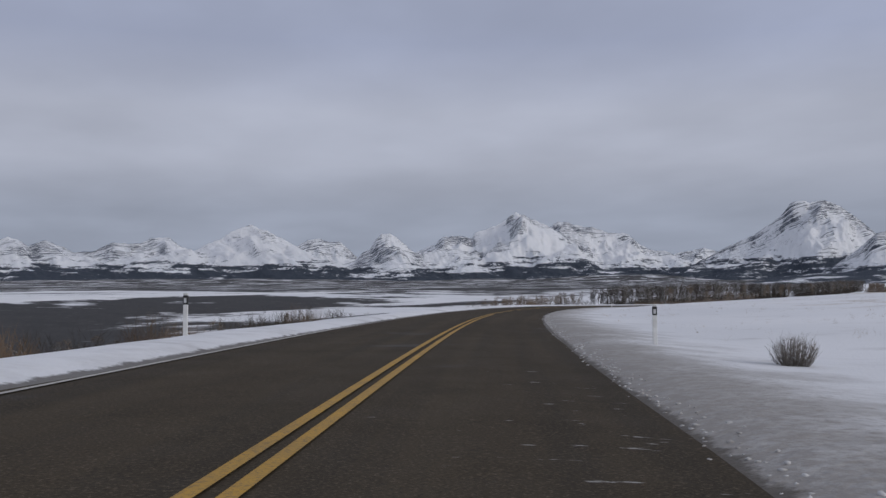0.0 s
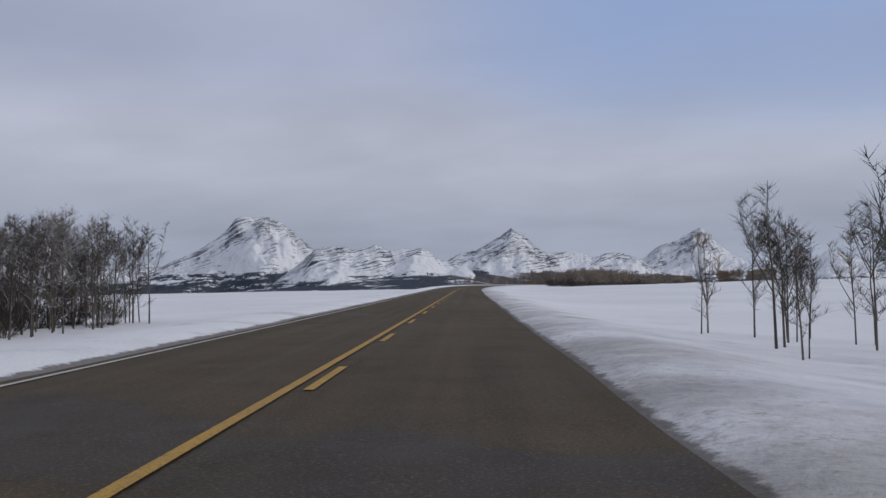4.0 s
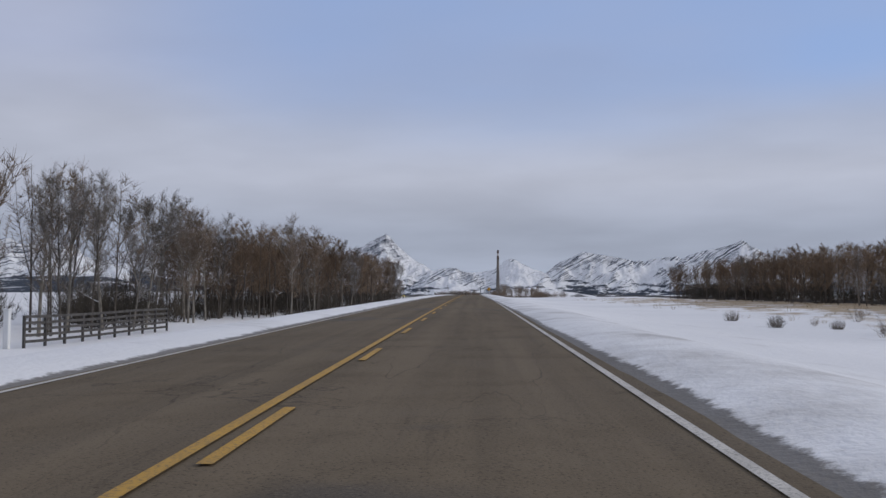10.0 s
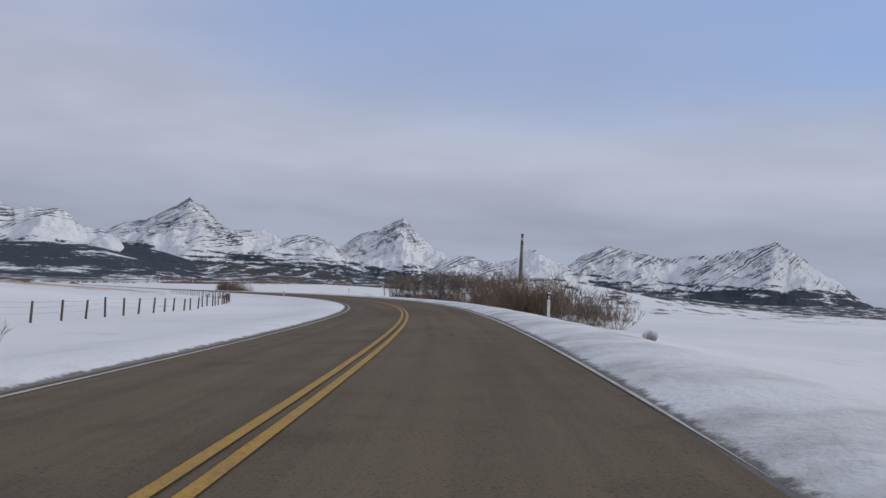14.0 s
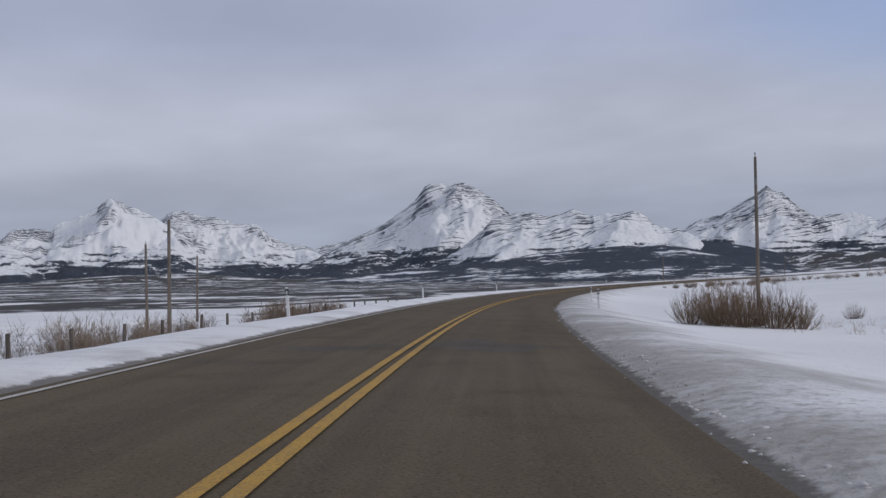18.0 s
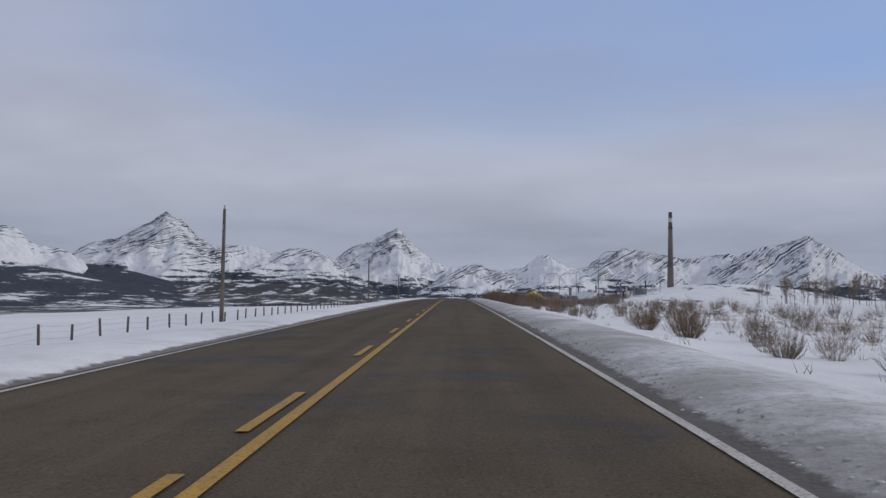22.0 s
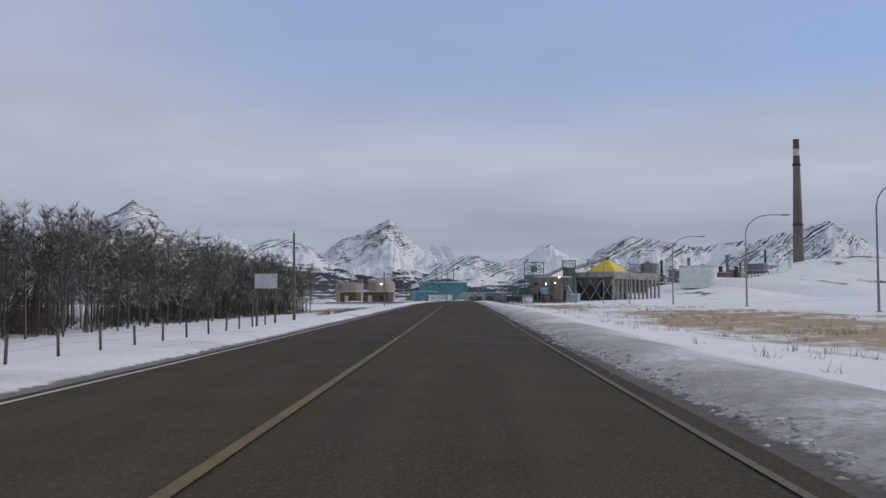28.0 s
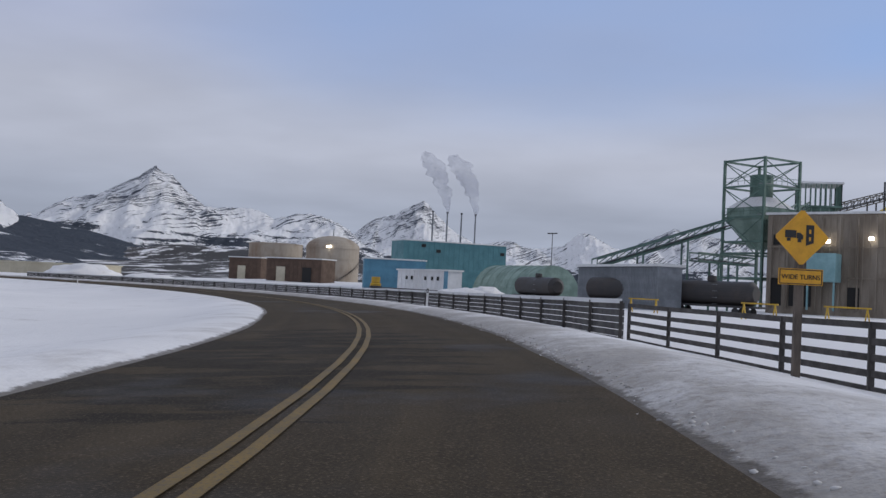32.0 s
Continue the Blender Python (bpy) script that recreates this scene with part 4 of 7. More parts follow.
def snowy(name, a, b, scale, stretch, share):
    """Bark or twigs with a little snow lying along their upper sides."""
    n = Nodes(name)
    geo, sep = n.add("ShaderNodeNewGeometry"), n.add("ShaderNodeSeparateXYZ")
    n.link(geo.outputs["Normal"], sep.inputs[0])
    c = n.mix(n.span(n.noise(scale, 4.0, 0.6, stretch), 0.35, 0.65), a, b)
    lies = n.math("MULTIPLY", n.span(sep.outputs[2], 0.45, 0.75), n.span(n.noise(1.1, 3.0, 0.6), 0.62 - share * 0.4, 0.70 - share * 0.4))
    c = n.mix(n.math("MULTIPLY", lies, 0.85), c, (0.80, 0.81, 0.83))
    n.bump(n.noise(scale * 6, 3.0, 0.6, stretch), 0.3, 0.01)
    return n.finish(c, 0.9, 0.0, 0.2)


BARK = snowy("pale_aspen_bark", (0.30, 0.27, 0.225), (0.13, 0.115, 0.095), 5.0, (1, 1, 0.35), 0.35)
DARK_BARK = snowy("dark_bark", (0.14, 0.12, 0.10), (0.075, 0.064, 0.055), 5.0, (1, 1, 0.3), 0.45)
TWIG = snowy("brown_twigs", (0.26, 0.198, 0.145), (0.165, 0.126, 0.094), 0.5, (1, 1, 1), 0.44)
TWIG_DARK = snowy("dark_grey_twigs", (0.135, 0.115, 0.097), (0.075, 0.065, 0.056), 0.5, (1, 1, 1), 0.46)
TWIG_GREY = snowy("grey_twigs", (0.23, 0.205, 0.18), (0.14, 0.124, 0.108), 0.6, (1, 1, 1), 0.58)
TWIG_RED = snowy("red_brown_twigs", (0.235, 0.165, 0.108), (0.15, 0.106, 0.074), 0.5, (1, 1, 1), 0.12)
BRUSH_DARK = snowy("dark_brush", (0.098, 0.084, 0.066), (0.055, 0.048, 0.04), 0.5, (1, 1, 1), 0.15)
WOOD_POST = worn("weathered_post_wood", (0.16, 0.13, 0.105), (0.08, 0.066, 0.055), 6.0, 0.9, 0, 0.4, (1, 1, 0.2))
POLE_WOOD = worn("utility_pole_wood", (0.20, 0.165, 0.135), (0.12, 0.10, 0.085), 4.0, 0.9, 0, 0.3, (1, 1, 0.15))
WHITE_PAINT = worn("white_post_plastic", (0.78, 0.78, 0.76), (0.62, 0.61, 0.58), 4.0, 0.55, 0, 0.05)
BLACK_PAINT = worn("black_band", (0.02, 0.02, 0.022), (0.035, 0.033, 0.03), 6.0, 0.6, 0, 0.05)
GALV = worn("galvanised_steel", (0.30, 0.31, 0.32), (0.20, 0.205, 0.21), 3.0, 0.5, 0.6, 0.05)
WIRE = worn("fence_wire", (0.22, 0.21, 0.20), (0.15, 0.14, 0.13), 3.0, 0.6, 0.5, 0.0)
SIGN_YELLOW = worn("yellow_sign_sheet", (0.80, 0.40, 0.02), (0.66, 0.33, 0.03), 2.0, 0.5, 0, 0.03)
SIGN_BACK = worn("bare_sign_back", (0.62, 0.62, 0.61), (0.5, 0.5, 0.49), 2.0, 0.5, 0.4, 0.03)


# ---- plants ----
class Sticks:
    """Gathers tapered sticks into one mesh."""

    def __init__(self):
        self.v, self.f = [], []

    def stick(self, pts, radii, sides=3):
        n0 = len(self.v)
        for k, (p, r) in enumerate(zip(pts, radii)):
            q = pts[min(k + 1, len(pts) - 1)] - pts[max(k - 1, 0)]
            x = q.orthogonal().normalized()
            y = q.cross(x).normalized()
            for j in range(sides):
                a = 2 * math.pi * j / sides
                self.v.append(p + (x * math.cos(a) + y * math.sin(a)) * r)
        for k in range(len(pts) - 1):
            for j in range(sides):
                a, b = n0 + k * sides + j, n0 + k * sides + (j + 1) % sides
                self.f.append((a, b, b + sides, a + sides))

    def spike(self, a, b, r):
        """A thin twig that ends in a point."""
        q = b - a
        x = q.orthogonal().normalized() * r
        y = q.cross(x).normalized() * r
        n = len(self.v)
        self.v += [a + x, a - x * 0.5 + y * 0.87, a - x * 0.5 - y * 0.87, b]
        self.f += [(n, n + 1, n + 3), (n + 1, n + 2, n + 3), (n + 2, n, n + 3)]

    def sliver(self, a, b, r):
        """The finest twigs: one narrow triangle each."""
        x = (b - a).orthogonal().normalized() * r
        n = len(self.v)
        self.v += [a + x, a - x, b]
        self.f.append((n, n + 1, n + 2))

    def mesh(self, name, mat):
        me = bpy.data.meshes.new(name)
        me.from_pydata([tuple(v) for v in self.v], [], self.f)
        me.materials.append(mat)
        return me


def grow(rng, h, spread, first, limbs, twigs, thin=1.0, upright=0.8, lod=False):
    """One bare tree of height h: the sticks of its trunk and leaders, limbs and twigs."""
    trunk, branch, twig = Sticks(), Sticks(), Sticks()
    base_r = 0.0064 * h * rng.uniform(0.8, 1.4) + 0.014
    lean = Vector((rng.uniform(-0.07, 0.07), rng.uniform(-0.07, 0.07), 0))
    n = 5 if lod else 9
    line_ = []
    for k in range(n):
        u = k / (n - 1)
        line_.append(Vector((lean.x * h * u + rng.uniform(-1, 1) * 0.016 * h * u, lean.y * h * u + rng.uniform(-1, 1) * 0.016 * h * u, h * 0.95 * u - 0.25 * (k == 0))))
    trunk.stick(line_, [base_r * (1 - 0.93 * (k / (n - 1)) ** 0.9) + 0.004 for k in range(n)], 4 if lod else 6)

    def on_line(pts, u):
        q = u * (len(pts) - 1)
        k = min(int(q), len(pts) - 2)
        return pts[k].lerp(pts[k + 1], q - k)

    axes = [(line_, first, 1.0, 1.0)]
    for _ in range(2 if lod else 4):  # leaders that fork off the trunk and reach for the top
        u = rng.uniform(0.28, 0.62)
        a = rng.uniform(0, 2 * math.pi)
        p0 = on_line(line_, u)
        m = 4 if lod else 6
        top = h * rng.uniform(0.78, 0.97)
        out = h * rng.uniform(0.10, 0.20)
        pts = []
        for k in range(m):
            v = k / (m - 1)
            r = out * (1 - (1 - v) ** 1.8)
            pts.append(Vector((p0.x + math.cos(a) * r, p0.y + math.sin(a) * r, p0.z + (top - p0.z) * v)) + Vector((rng.uniform(-1, 1), rng.uniform(-1, 1), 0)) * 0.012 * h * v)
        r0 = base_r * 0.5 * (1.1 - 0.5 * u)
        trunk.stick(pts, [r0 * (1 - 0.9 * k / (m - 1)) + 0.004 for k in range(m)], 3 if lod else 4)
        axes.append((pts, 0.15, 0.75, top / h))
    for i in range(limbs):
        pts0, lo, size, _ = axes[0] if i % 2 == 0 else axes[1 + (i // 2) % (len(axes) - 1)]
        u = lo + (0.98 - lo) * rng.random() ** 0.8
        p0 = on_line(pts0, u)
        a = rng.uniform(0, 2 * math.pi)
        up = upright * rng.uniform(0.3, 1.2)
        way = Vector((math.cos(a), math.sin(a), up)).normalized()
        v = p0.z / h
        length = spread * h * size * (0.35 + 0.75 * math.sin(min(1.0, max(0.0, (1.06 - v) / 0.75)) * math.pi / 2)) * rng.uniform(0.5, 1.1) * 0.85
        m = 3 if lod else 5
        pts = [p0]
        for k in range(1, m):
            way = (way + Vector((rng.uniform(-0.3, 0.3), rng.uniform(-0.3, 0.3), rng.uniform(-0.08, 0.26)))).normalized()
            pts.append(pts[-1] + way * length / (m - 1))
        r = max(0.010, base_r * 0.36 * (1.1 - v)) * thin
        if lod:
            branch.spike(pts[0], pts[-1], r)
        else:
            branch.stick(pts, [r * (1 - 0.8 * k / (m - 1)) + 0.003 for k in range(m)], 3)
        for j in range(twigs):
            q = (0.12 + 0.88 * rng.random()) * (m - 1)
            k = min(int(q), m - 2)
            p = pts[k].lerp(pts[k + 1], q - k)
            w = (way * 0.5 + Vector((rng.uniform(-1, 1), rng.uniform(-1, 1), rng.uniform(-0.2, 1.1)))).normalized()
            ln = (0.25 + length * 0.5) * rng.uniform(0.5, 1.0) * (1.0 if not lod else 1.1)
            e = p + w * ln
            (twig.sliver if lod else twig.spike)(p, e, (0.013 if lod else 0.0085) * thin)
            if not lod:
                for _ in range(2):
                    w2 = (w + Vector((rng.uniform(-0.9, 0.9), rng.uniform(-0.9, 0.9), rng.uniform(-0.3, 0.7)))).normalized()
                    c = p.lerp(e, rng.uniform(0.25, 0.9))
                    twig.sliver(c, c + w2 * ln * rng.uniform(0.35, 0.75), 0.008 * thin)
    return trunk, branch, twig


tree_rng = random.Random(11)
TREES = []  # meshes of the tree kinds: (height, trunk, crown)
for i in range(9):
    hh = (6.4, 7.0, 7.6, 8.2, 8.8, 5.6, 7.2, 4.4, 3.2)[i]
    sp = (0.18, 0.16, 0.16, 0.17, 0.15, 0.24, 0.24, 0.16, 0.15)[i]
    t_, b_, w_ = grow(tree_rng, hh, sp, 0.17 if i < 5 else 0.10, 78 if i < 7 else 20, 13 if i < 7 else 7, 1.0, (1.3, 1.5, 1.4, 1.6, 1.5, 1.1, 1.1, 1.4, 1.6)[i])
    n = len(w_.v)
    w_.f += [tuple(k + n for k in f) for f in b_.f]
    w_.v += b_.v
    TREES.append((hh, t_.mesh("trunk", BARK if i % 3 else DARK_BARK), w_.mesh("crown", TWIG_GREY if i in (1, 3, 4, 6, 7) else TWIG)))
LODS = []
for i in range(8):
    t_, b_, w_ = grow(tree_rng, 7.0, 0.19 + 0.03 * (i % 3), 0.16, 36, 15, 1.0, 1.25, True)
    n = len(w_.v)
    w_.f += [tuple(k + n for k in f) for f in b_.f]
    w_.v += b_.v
    LODS.append((t_, w_))


def shrub_sticks(rng, h, w, stems, twigs, fat=1.0, lod=False):
    """A round bush: stems that fan out and arch up to a dome, with fine twigs all along them."""
    st = Sticks()
    fine = st if lod else Sticks()
    for _ in range(stems):
        a, r = rng.uniform(0, 2 * math.pi), math.sqrt(rng.random())
        p = Vector((math.cos(a) * r * w * 0.25, math.sin(a) * r * w * 0.25, -0.15))
        tip = Vector((math.cos(a) * r * w * rng.uniform(0.8, 1.1), math.sin(a) * r * w * rng.uniform(0.8, 1.1), h * (math.sqrt(max(0.05, 1 - r * r * 0.85)) * rng.uniform(0.72, 1.05))))
        bow = p.lerp(tip, 0.5) + Vector((math.cos(a), math.sin(a), -0.2)) * 0.10 * w * r + Vector((rng.uniform(-1, 1), rng.uniform(-1, 1), 0)) * 0.06 * h
        pts = [p, p.lerp(bow, 0.55), bow, tip]
        ln = (tip - p).length
        if lod:
            st.spike(pts[0], pts[2], 0.014 * fat)
        else:
            st.stick(pts, [0.013 * fat, 0.010 * fat, 0.006 * fat, 0.002], 3)
        way = (tip - bow).normalized()
        for _ in range(twigs):
            k = rng.randrange(1, 3)
            c = pts[k].lerp(pts[k + 1], rng.random())
            v = (way + Vector((rng.uniform(-1, 1), rng.uniform(-1, 1), rng.uniform(-0.2, 0.7)))).normalized()
            fine.sliver(c, c + v * ln * rng.uniform(0.12, 0.34), (0.012 if lod else 0.0062) * fat)
    return st, fine


SHRUBS = [tuple(q.mesh(nm, m) for q, nm in zip(shrub_sticks(tree_rng, h, w, n, t, f), ("stem_clump", "crown"))) for h, w, n, t, m, f in (
    (1.0, 0.8, 80, 14, TWIG, 0.75), (1.5, 1.1, 95, 16, TWIG_RED, 0.85), (2.2, 1.5, 110, 18, TWIG, 0.95), (3.2, 2.0, 130, 20, TWIG_RED, 1.05), (4.4, 2.5, 150, 22, TWIG, 1.15), (0.6, 0.5, 90, 12, TWIG_GREY, 0.62))]
SHRUB_H = (1.0, 1.5, 2.2, 3.2, 4.4, 0.6)
SHRUB_LODS = [shrub_sticks(tree_rng, 7.0, 4.8, 40, 15, 2.6, True)[:1] for _ in range(6)]


def tree_at(s, d, h=None, rng=random, label=None, group="roadside trees", kind=None):
    i = kind if kind is not None else min(range(len(TREES)), key=lambda k: abs(TREES[k][0] - (h or 7)) + rng.random() * 1.6)
    hh, tm, cm = TREES[i]
    ob = thing("bare_tree", label or "leafless aspen tree with a pale trunk standing in snow", "tree", group)
    for nm, me in (("trunk", tm), ("crown", cm)):
        c = new(nm, me)
        c.parent = ob
    tagged(c, "fine brown leafless twigs", kind="stuff")
    p = along(s, d)
    return put_thing(ob, p.x, p.y, land(s, d), rng.uniform(0, 360), (h or hh) / hh, (rng.uniform(-3, 3), rng.uniform(-3, 3)))


def shrub_at(s, d, h, rng=random, kind=None, label="leafless brown willow bush growing out of the snow"):
    i = kind if kind is not None else min(range(len(SHRUB_H)), key=lambda k: abs(SHRUB_H[k] - h) + rng.random() * 0.25)
    ob = thing("bush", label, "bush", "roadside bushes")
    for nm, me in zip(("stem_clump", "crown"), SHRUBS[i]):
        c = new(nm, me)
        c.parent = ob
        tagged(c, "brown woody stems" if nm == "stem_clump" else "fine leafless twigs", kind="stuff")
    p = along(s, d)
    return put_thing(ob, p.x, p.y, land(s, d), rng.uniform(0, 360), h / SHRUB_H[i] * rng.uniform(0.9, 1.1))


def thicket(name, spots, label, category, mats, source):
    """Many far or inner trees joined into one object of stuff. spots: (x, y, z, height, turn)."""
    for part_index, mat in enumerate(mats):
        vs, fs, n = [], [], 0
        for k, (x, y, z, h, a) in enumerate(spots):
            st = source[k % len(source)][part_index]
            if not st.v:
                continue
            v = st.cached
            c, s_ = math.cos(a), math.sin(a)
            m = h / 7.0 * K
            q = np.empty_like(v)
            q[:, 0] = (v[:, 0] * c - v[:, 1] * s_) * m + x * K
            q[:, 1] = (v[:, 0] * s_ + v[:, 1] * c) * m + y * K
            q[:, 2] = v[:, 2] * m + z * K
            vs.append(q)
            fs.append(st.faces + n)
            n += len(v)
        v, f = np.concatenate(vs), np.concatenate(fs)
        me = bpy.data.meshes.new(name)
        me.vertices.add(len(v))
        me.vertices.foreach_set("co", v.astype(np.float32).ravel())
        me.loops.add(len(f) * 3)
        me.loops.foreach_set("vertex_index", f.astype(np.int32).ravel())
        me.polygons.add(len(f))
        me.polygons.foreach_set("loop_start", np.arange(0, len(f) * 3, 3, dtype=np.int32))
        me.update(calc_edges=True)
        me.materials.append(mat)
        tagged(new(name, me), label, category, "", "stuff")


def cache(st):
    st.cached = np.array([tuple(v) for v in st.v])
    tri = []
    for f in st.f:
        tri.append(f[:3])
        if len(f) == 4:
            tri.append((f[0], f[2], f[3]))
    st.faces = np.array(tri)


for kind_ in LODS + SHRUB_LODS:
    for st in kind_:
        cache(st)

# groves: s from, to; d near, far; heights; spacing; how many stand as things of their own; brush or trees
GROVES = (
    (14, 88, -15, -60, 1.2, 2.2, 1.9, 20), (286, 345, -37, -75, 6.0, 7.8, 2.2, 30), (345, 395, -33, -75, 6.4, 8.2, 2.2, 30), (395, 440, -27, -70, 5.4, 6.8, 1.6, 40), (440, 560, -18.5, -60, 5.2, 6.6, 1.7, 50), (230, 286, -46, -80, 4.6, 6.2, 2.6, 16), (399, 415, 11.2, 26, 4.7, 5.7, 2.7, 110), (262.5, 268, 6.3, 8.6, 2.2, 3.1, 1.1, 40), (215, 229, 7.8, 14, 2.1, 3.0, 1.5, 40),
    (440, 530, 9, 20, 2.6, 4.1, 2.0, 22), (480, 505, 15, 26, 4.6, 5.7, 1.8, 10), (884, 950, 9.8, 34, 3.9, 5.2, 1.9, 60), (783, 800, 8.2, 22, 3.8, 4.8, 1.8, 30), (800, 878, 9.8, 34, 4.8, 6.2, 2.2, 60), (856, 915, -8.4, -30, 5.7, 7.3, 2.0, 110), (920, 1010, -60, -110, 5.0, 7.0, 3.6, 0),
    (1090, 1190, -46, -92, 5.0, 7.0, 3.4, 16), (1054, 1078, 11, 20, 4.0, 5.5, 1.9, 24), (1085, 1140, 36, 62, 7.0, 9.0, 2.6, 20), (1150, 1205, 50, 80, 7.0, 8.6, 2.2, 0), (1062, 1082, -11, -20, 2.8, 3.8, 1.7, 16),
    (1136, 1228, -13, -38, 5.8, 7.5, 2.0, 90), (1330, 1425, 40, 80, 5.5, 7.0, 1.9, 10), (1238, 1330, 50, 80, 8.0, 10.5, 2.2, 12), (1284, 1312, -17.5, -34, 7.4, 9.6, 2.4, 60), (1312, 1408, -12.5, -30, 6.6, 8.0, 1.9, 60), (1425, 1520, 60, 100, 2.0, 3.4, 2.6, 0),
    (1446, 1500, -18, -34, 3.5, 5.0, 2.6, 22), (1540, 1605, 13, 38, 2.6, 4.2, 3.4, 30),
    (1936, 1982, 48, 95, 7.4, 8.8, 1.9, 40), (3335, 3390, -15.8, -30, 6.4, 8.0, 1.9, 60), (3200, 3542, -23, -78, 6.8, 8.6, 2.2, 110),
    (3140, 3215, 66, 80, 5.0, 7.5, 2.4, 0), (3398, 3440, 85, 99, 7.0, 9.0, 2.4, 0), (2590, 2900, 60, 110, 4.0, 6.0, 4.2, 0), (2440, 2560, 40, 90, 3.5, 5.0, 4.0, 0),
)


def plant_groves():
    rng = random.Random(5)
    for s0, s1, d0, d1, h0, h1, gap, single in GROVES:
        spots = []
        side = 1 if d0 > 0 else -1
        s = s0
        gap *= 0.9
        while s < s1:
            d = abs(d0)
            while d < min(abs(d1), abs(d0) + (14 if s0 > 14 else 30)):
                ss, dd = s + rng.uniform(-0.6, 0.6) * gap, d + rng.uniform(-0.55, 0.55) * gap
                if wave(ss, dd * side, 17, 3) > -0.32 and rng.random() < 0.92:
                    spots.append((ss, side * max(dd, abs(d0) - 1)))
                d += gap * (1 + (d - abs(d0)) / 25)
            s += gap
        spots.sort(key=lambda q: abs(q[1]) + rng.uniform(0, 6))
        single = int(single * 0.2)
        for ss, dd in spots[:single]:
            tree_at(ss, dd, rng.uniform(h0, h1), rng)
        rest = []
        for ss, dd in spots[single:]:
            p = along(ss, dd)
            rest.append((p.x, p.y, land(ss, dd), rng.uniform(h0, h1), rng.uniform(0, 6.28)))
        if rest:
            red = s0 in (1312, 1085, 1330, 1238)
            thicket("grove", rest, "stand of leafless aspens in the snow", "trees", (DARK_BARK, TWIG_RED if red else TWIG_DARK if s0 in (286, 345, 395, 440, 3200, 3335) else TWIG_GREY if s0 in (856, 399) else TWIG), LODS)
        if abs(d0) < 56 and h0 >= 3.3 and gap < 3:  # undergrowth between the trunks
            under = []
            s = s0
            while s < s1:
                for _ in range(1 if s0 in (856, 399) else 3):
                    ss, dd = s + rng.uniform(-1, 1), side * (abs(d0) + rng.uniform(0.5, 9))
                    if wave(ss, dd, 8, 2) > (-0.5 if s0 in (286, 345, 395, 440) else -0.15):
                        p = along(ss, dd)
                        under.append((p.x, p.y, land(ss, dd), rng.uniform(2.0, 3.4), rng.uniform(0, 6.28)))
                s += 1.7
            thicket("undergrowth", under, "dark leafless undergrowth between aspen trunks", "brush", (BRUSH_DARK,), SHRUB_LODS)


# low brush: s from, to; d near, far; heights; spacing
BRUSH = (
    (16, 60, -10, -44, 1.1, 2.0, 1.5), (139, 149, -7.5, -15, 0.7, 1.3, 1.6), (306, 322, -15.5, -34, 1.6, 2.5, 2.3), (280, 306, -26, -38, 1.2, 2.4, 2.3), (402, 424, 7.6, 12.5, 0.7, 1.4, 1.3), (386, 402, 8.0, 11.5, 0.3, 0.65, 1.1), (380, 402, -7.6, -13, 0.35, 0.8, 1.4), (424, 442, 7.4, 15, 3.0, 4.2, 1.7), (330, 345, 9, 14, 1.2, 2.0, 2.0), (292, 297, 8.6, 10.5, 0.6, 1.0, 1.6),
    (845, 868, -8, -16, 2.4, 4.2, 1.9), (1000, 1050, -14, -24, 1.8, 3.2, 2.2), (1086, 1136, -9, -18, 2.4, 4.4, 2.0), (1225, 1284, -24, -34, 3.0, 4.6, 2.2), (1236, 1300, 18, 30, 0.5, 1.2, 4.0),
    (1522, 1529, 8.2, 11.5, 1.2, 2.6, 2.0), (1543, 1562, 17, 32, 1.4, 2.4, 2.8), (1562, 1620, 10, 26, 0.8, 1.6, 3.0), (1789, 1806, 8.5, 17, 2.4, 3.7, 2.0), (1812, 1850, 9, 16, 0.8, 1.8, 2.6), (1996, 2008, 8, 13, 3.0, 4.4, 2.0),
    (2242, 2275, -11.4, -14.5, 0.9, 1.6, 1.0), (2368, 2402, 9.0, 24, 0.5, 1.5, 2.7), (2402, 2460, 12, 40, 0.5, 1.4, 3.6), (2486, 2540, 9.5, 22, 0.3, 0.55, 4.5),
    (2520, 2640, 21, 45, 1.2, 2.2, 2.6), (2611, 2660, 9.6, 22, 0.9, 1.9, 1.6), (2660, 2740, 12.5, 34, 0.8, 2.0, 2.6), (2956, 2966, 6.4, 10, 0.6, 1.2, 1.1), (2740, 2900, 13, 48, 0.7, 1.8, 3.9), (2868, 2892, 12, 22, 1.4, 2.4, 2.0), (2900, 2935, 9, 20, 2.0, 3.2, 1.7), (2965, 3010, 9.5, 22, 0.8, 1.7, 3.2),
    (3097, 3111, 8.8, 13.5, 1.8, 3.0, 1.5), (3118, 3180, 10, 24, 1.0, 2.2, 2.6), (3330, 3350, 9, 13, 1.6, 3.0, 1.8), (3500, 3535, -12, -17, 0.4, 0.8, 1.6), (3396, 3410, 46, 54, 1.5, 2.6, 2.4),
)
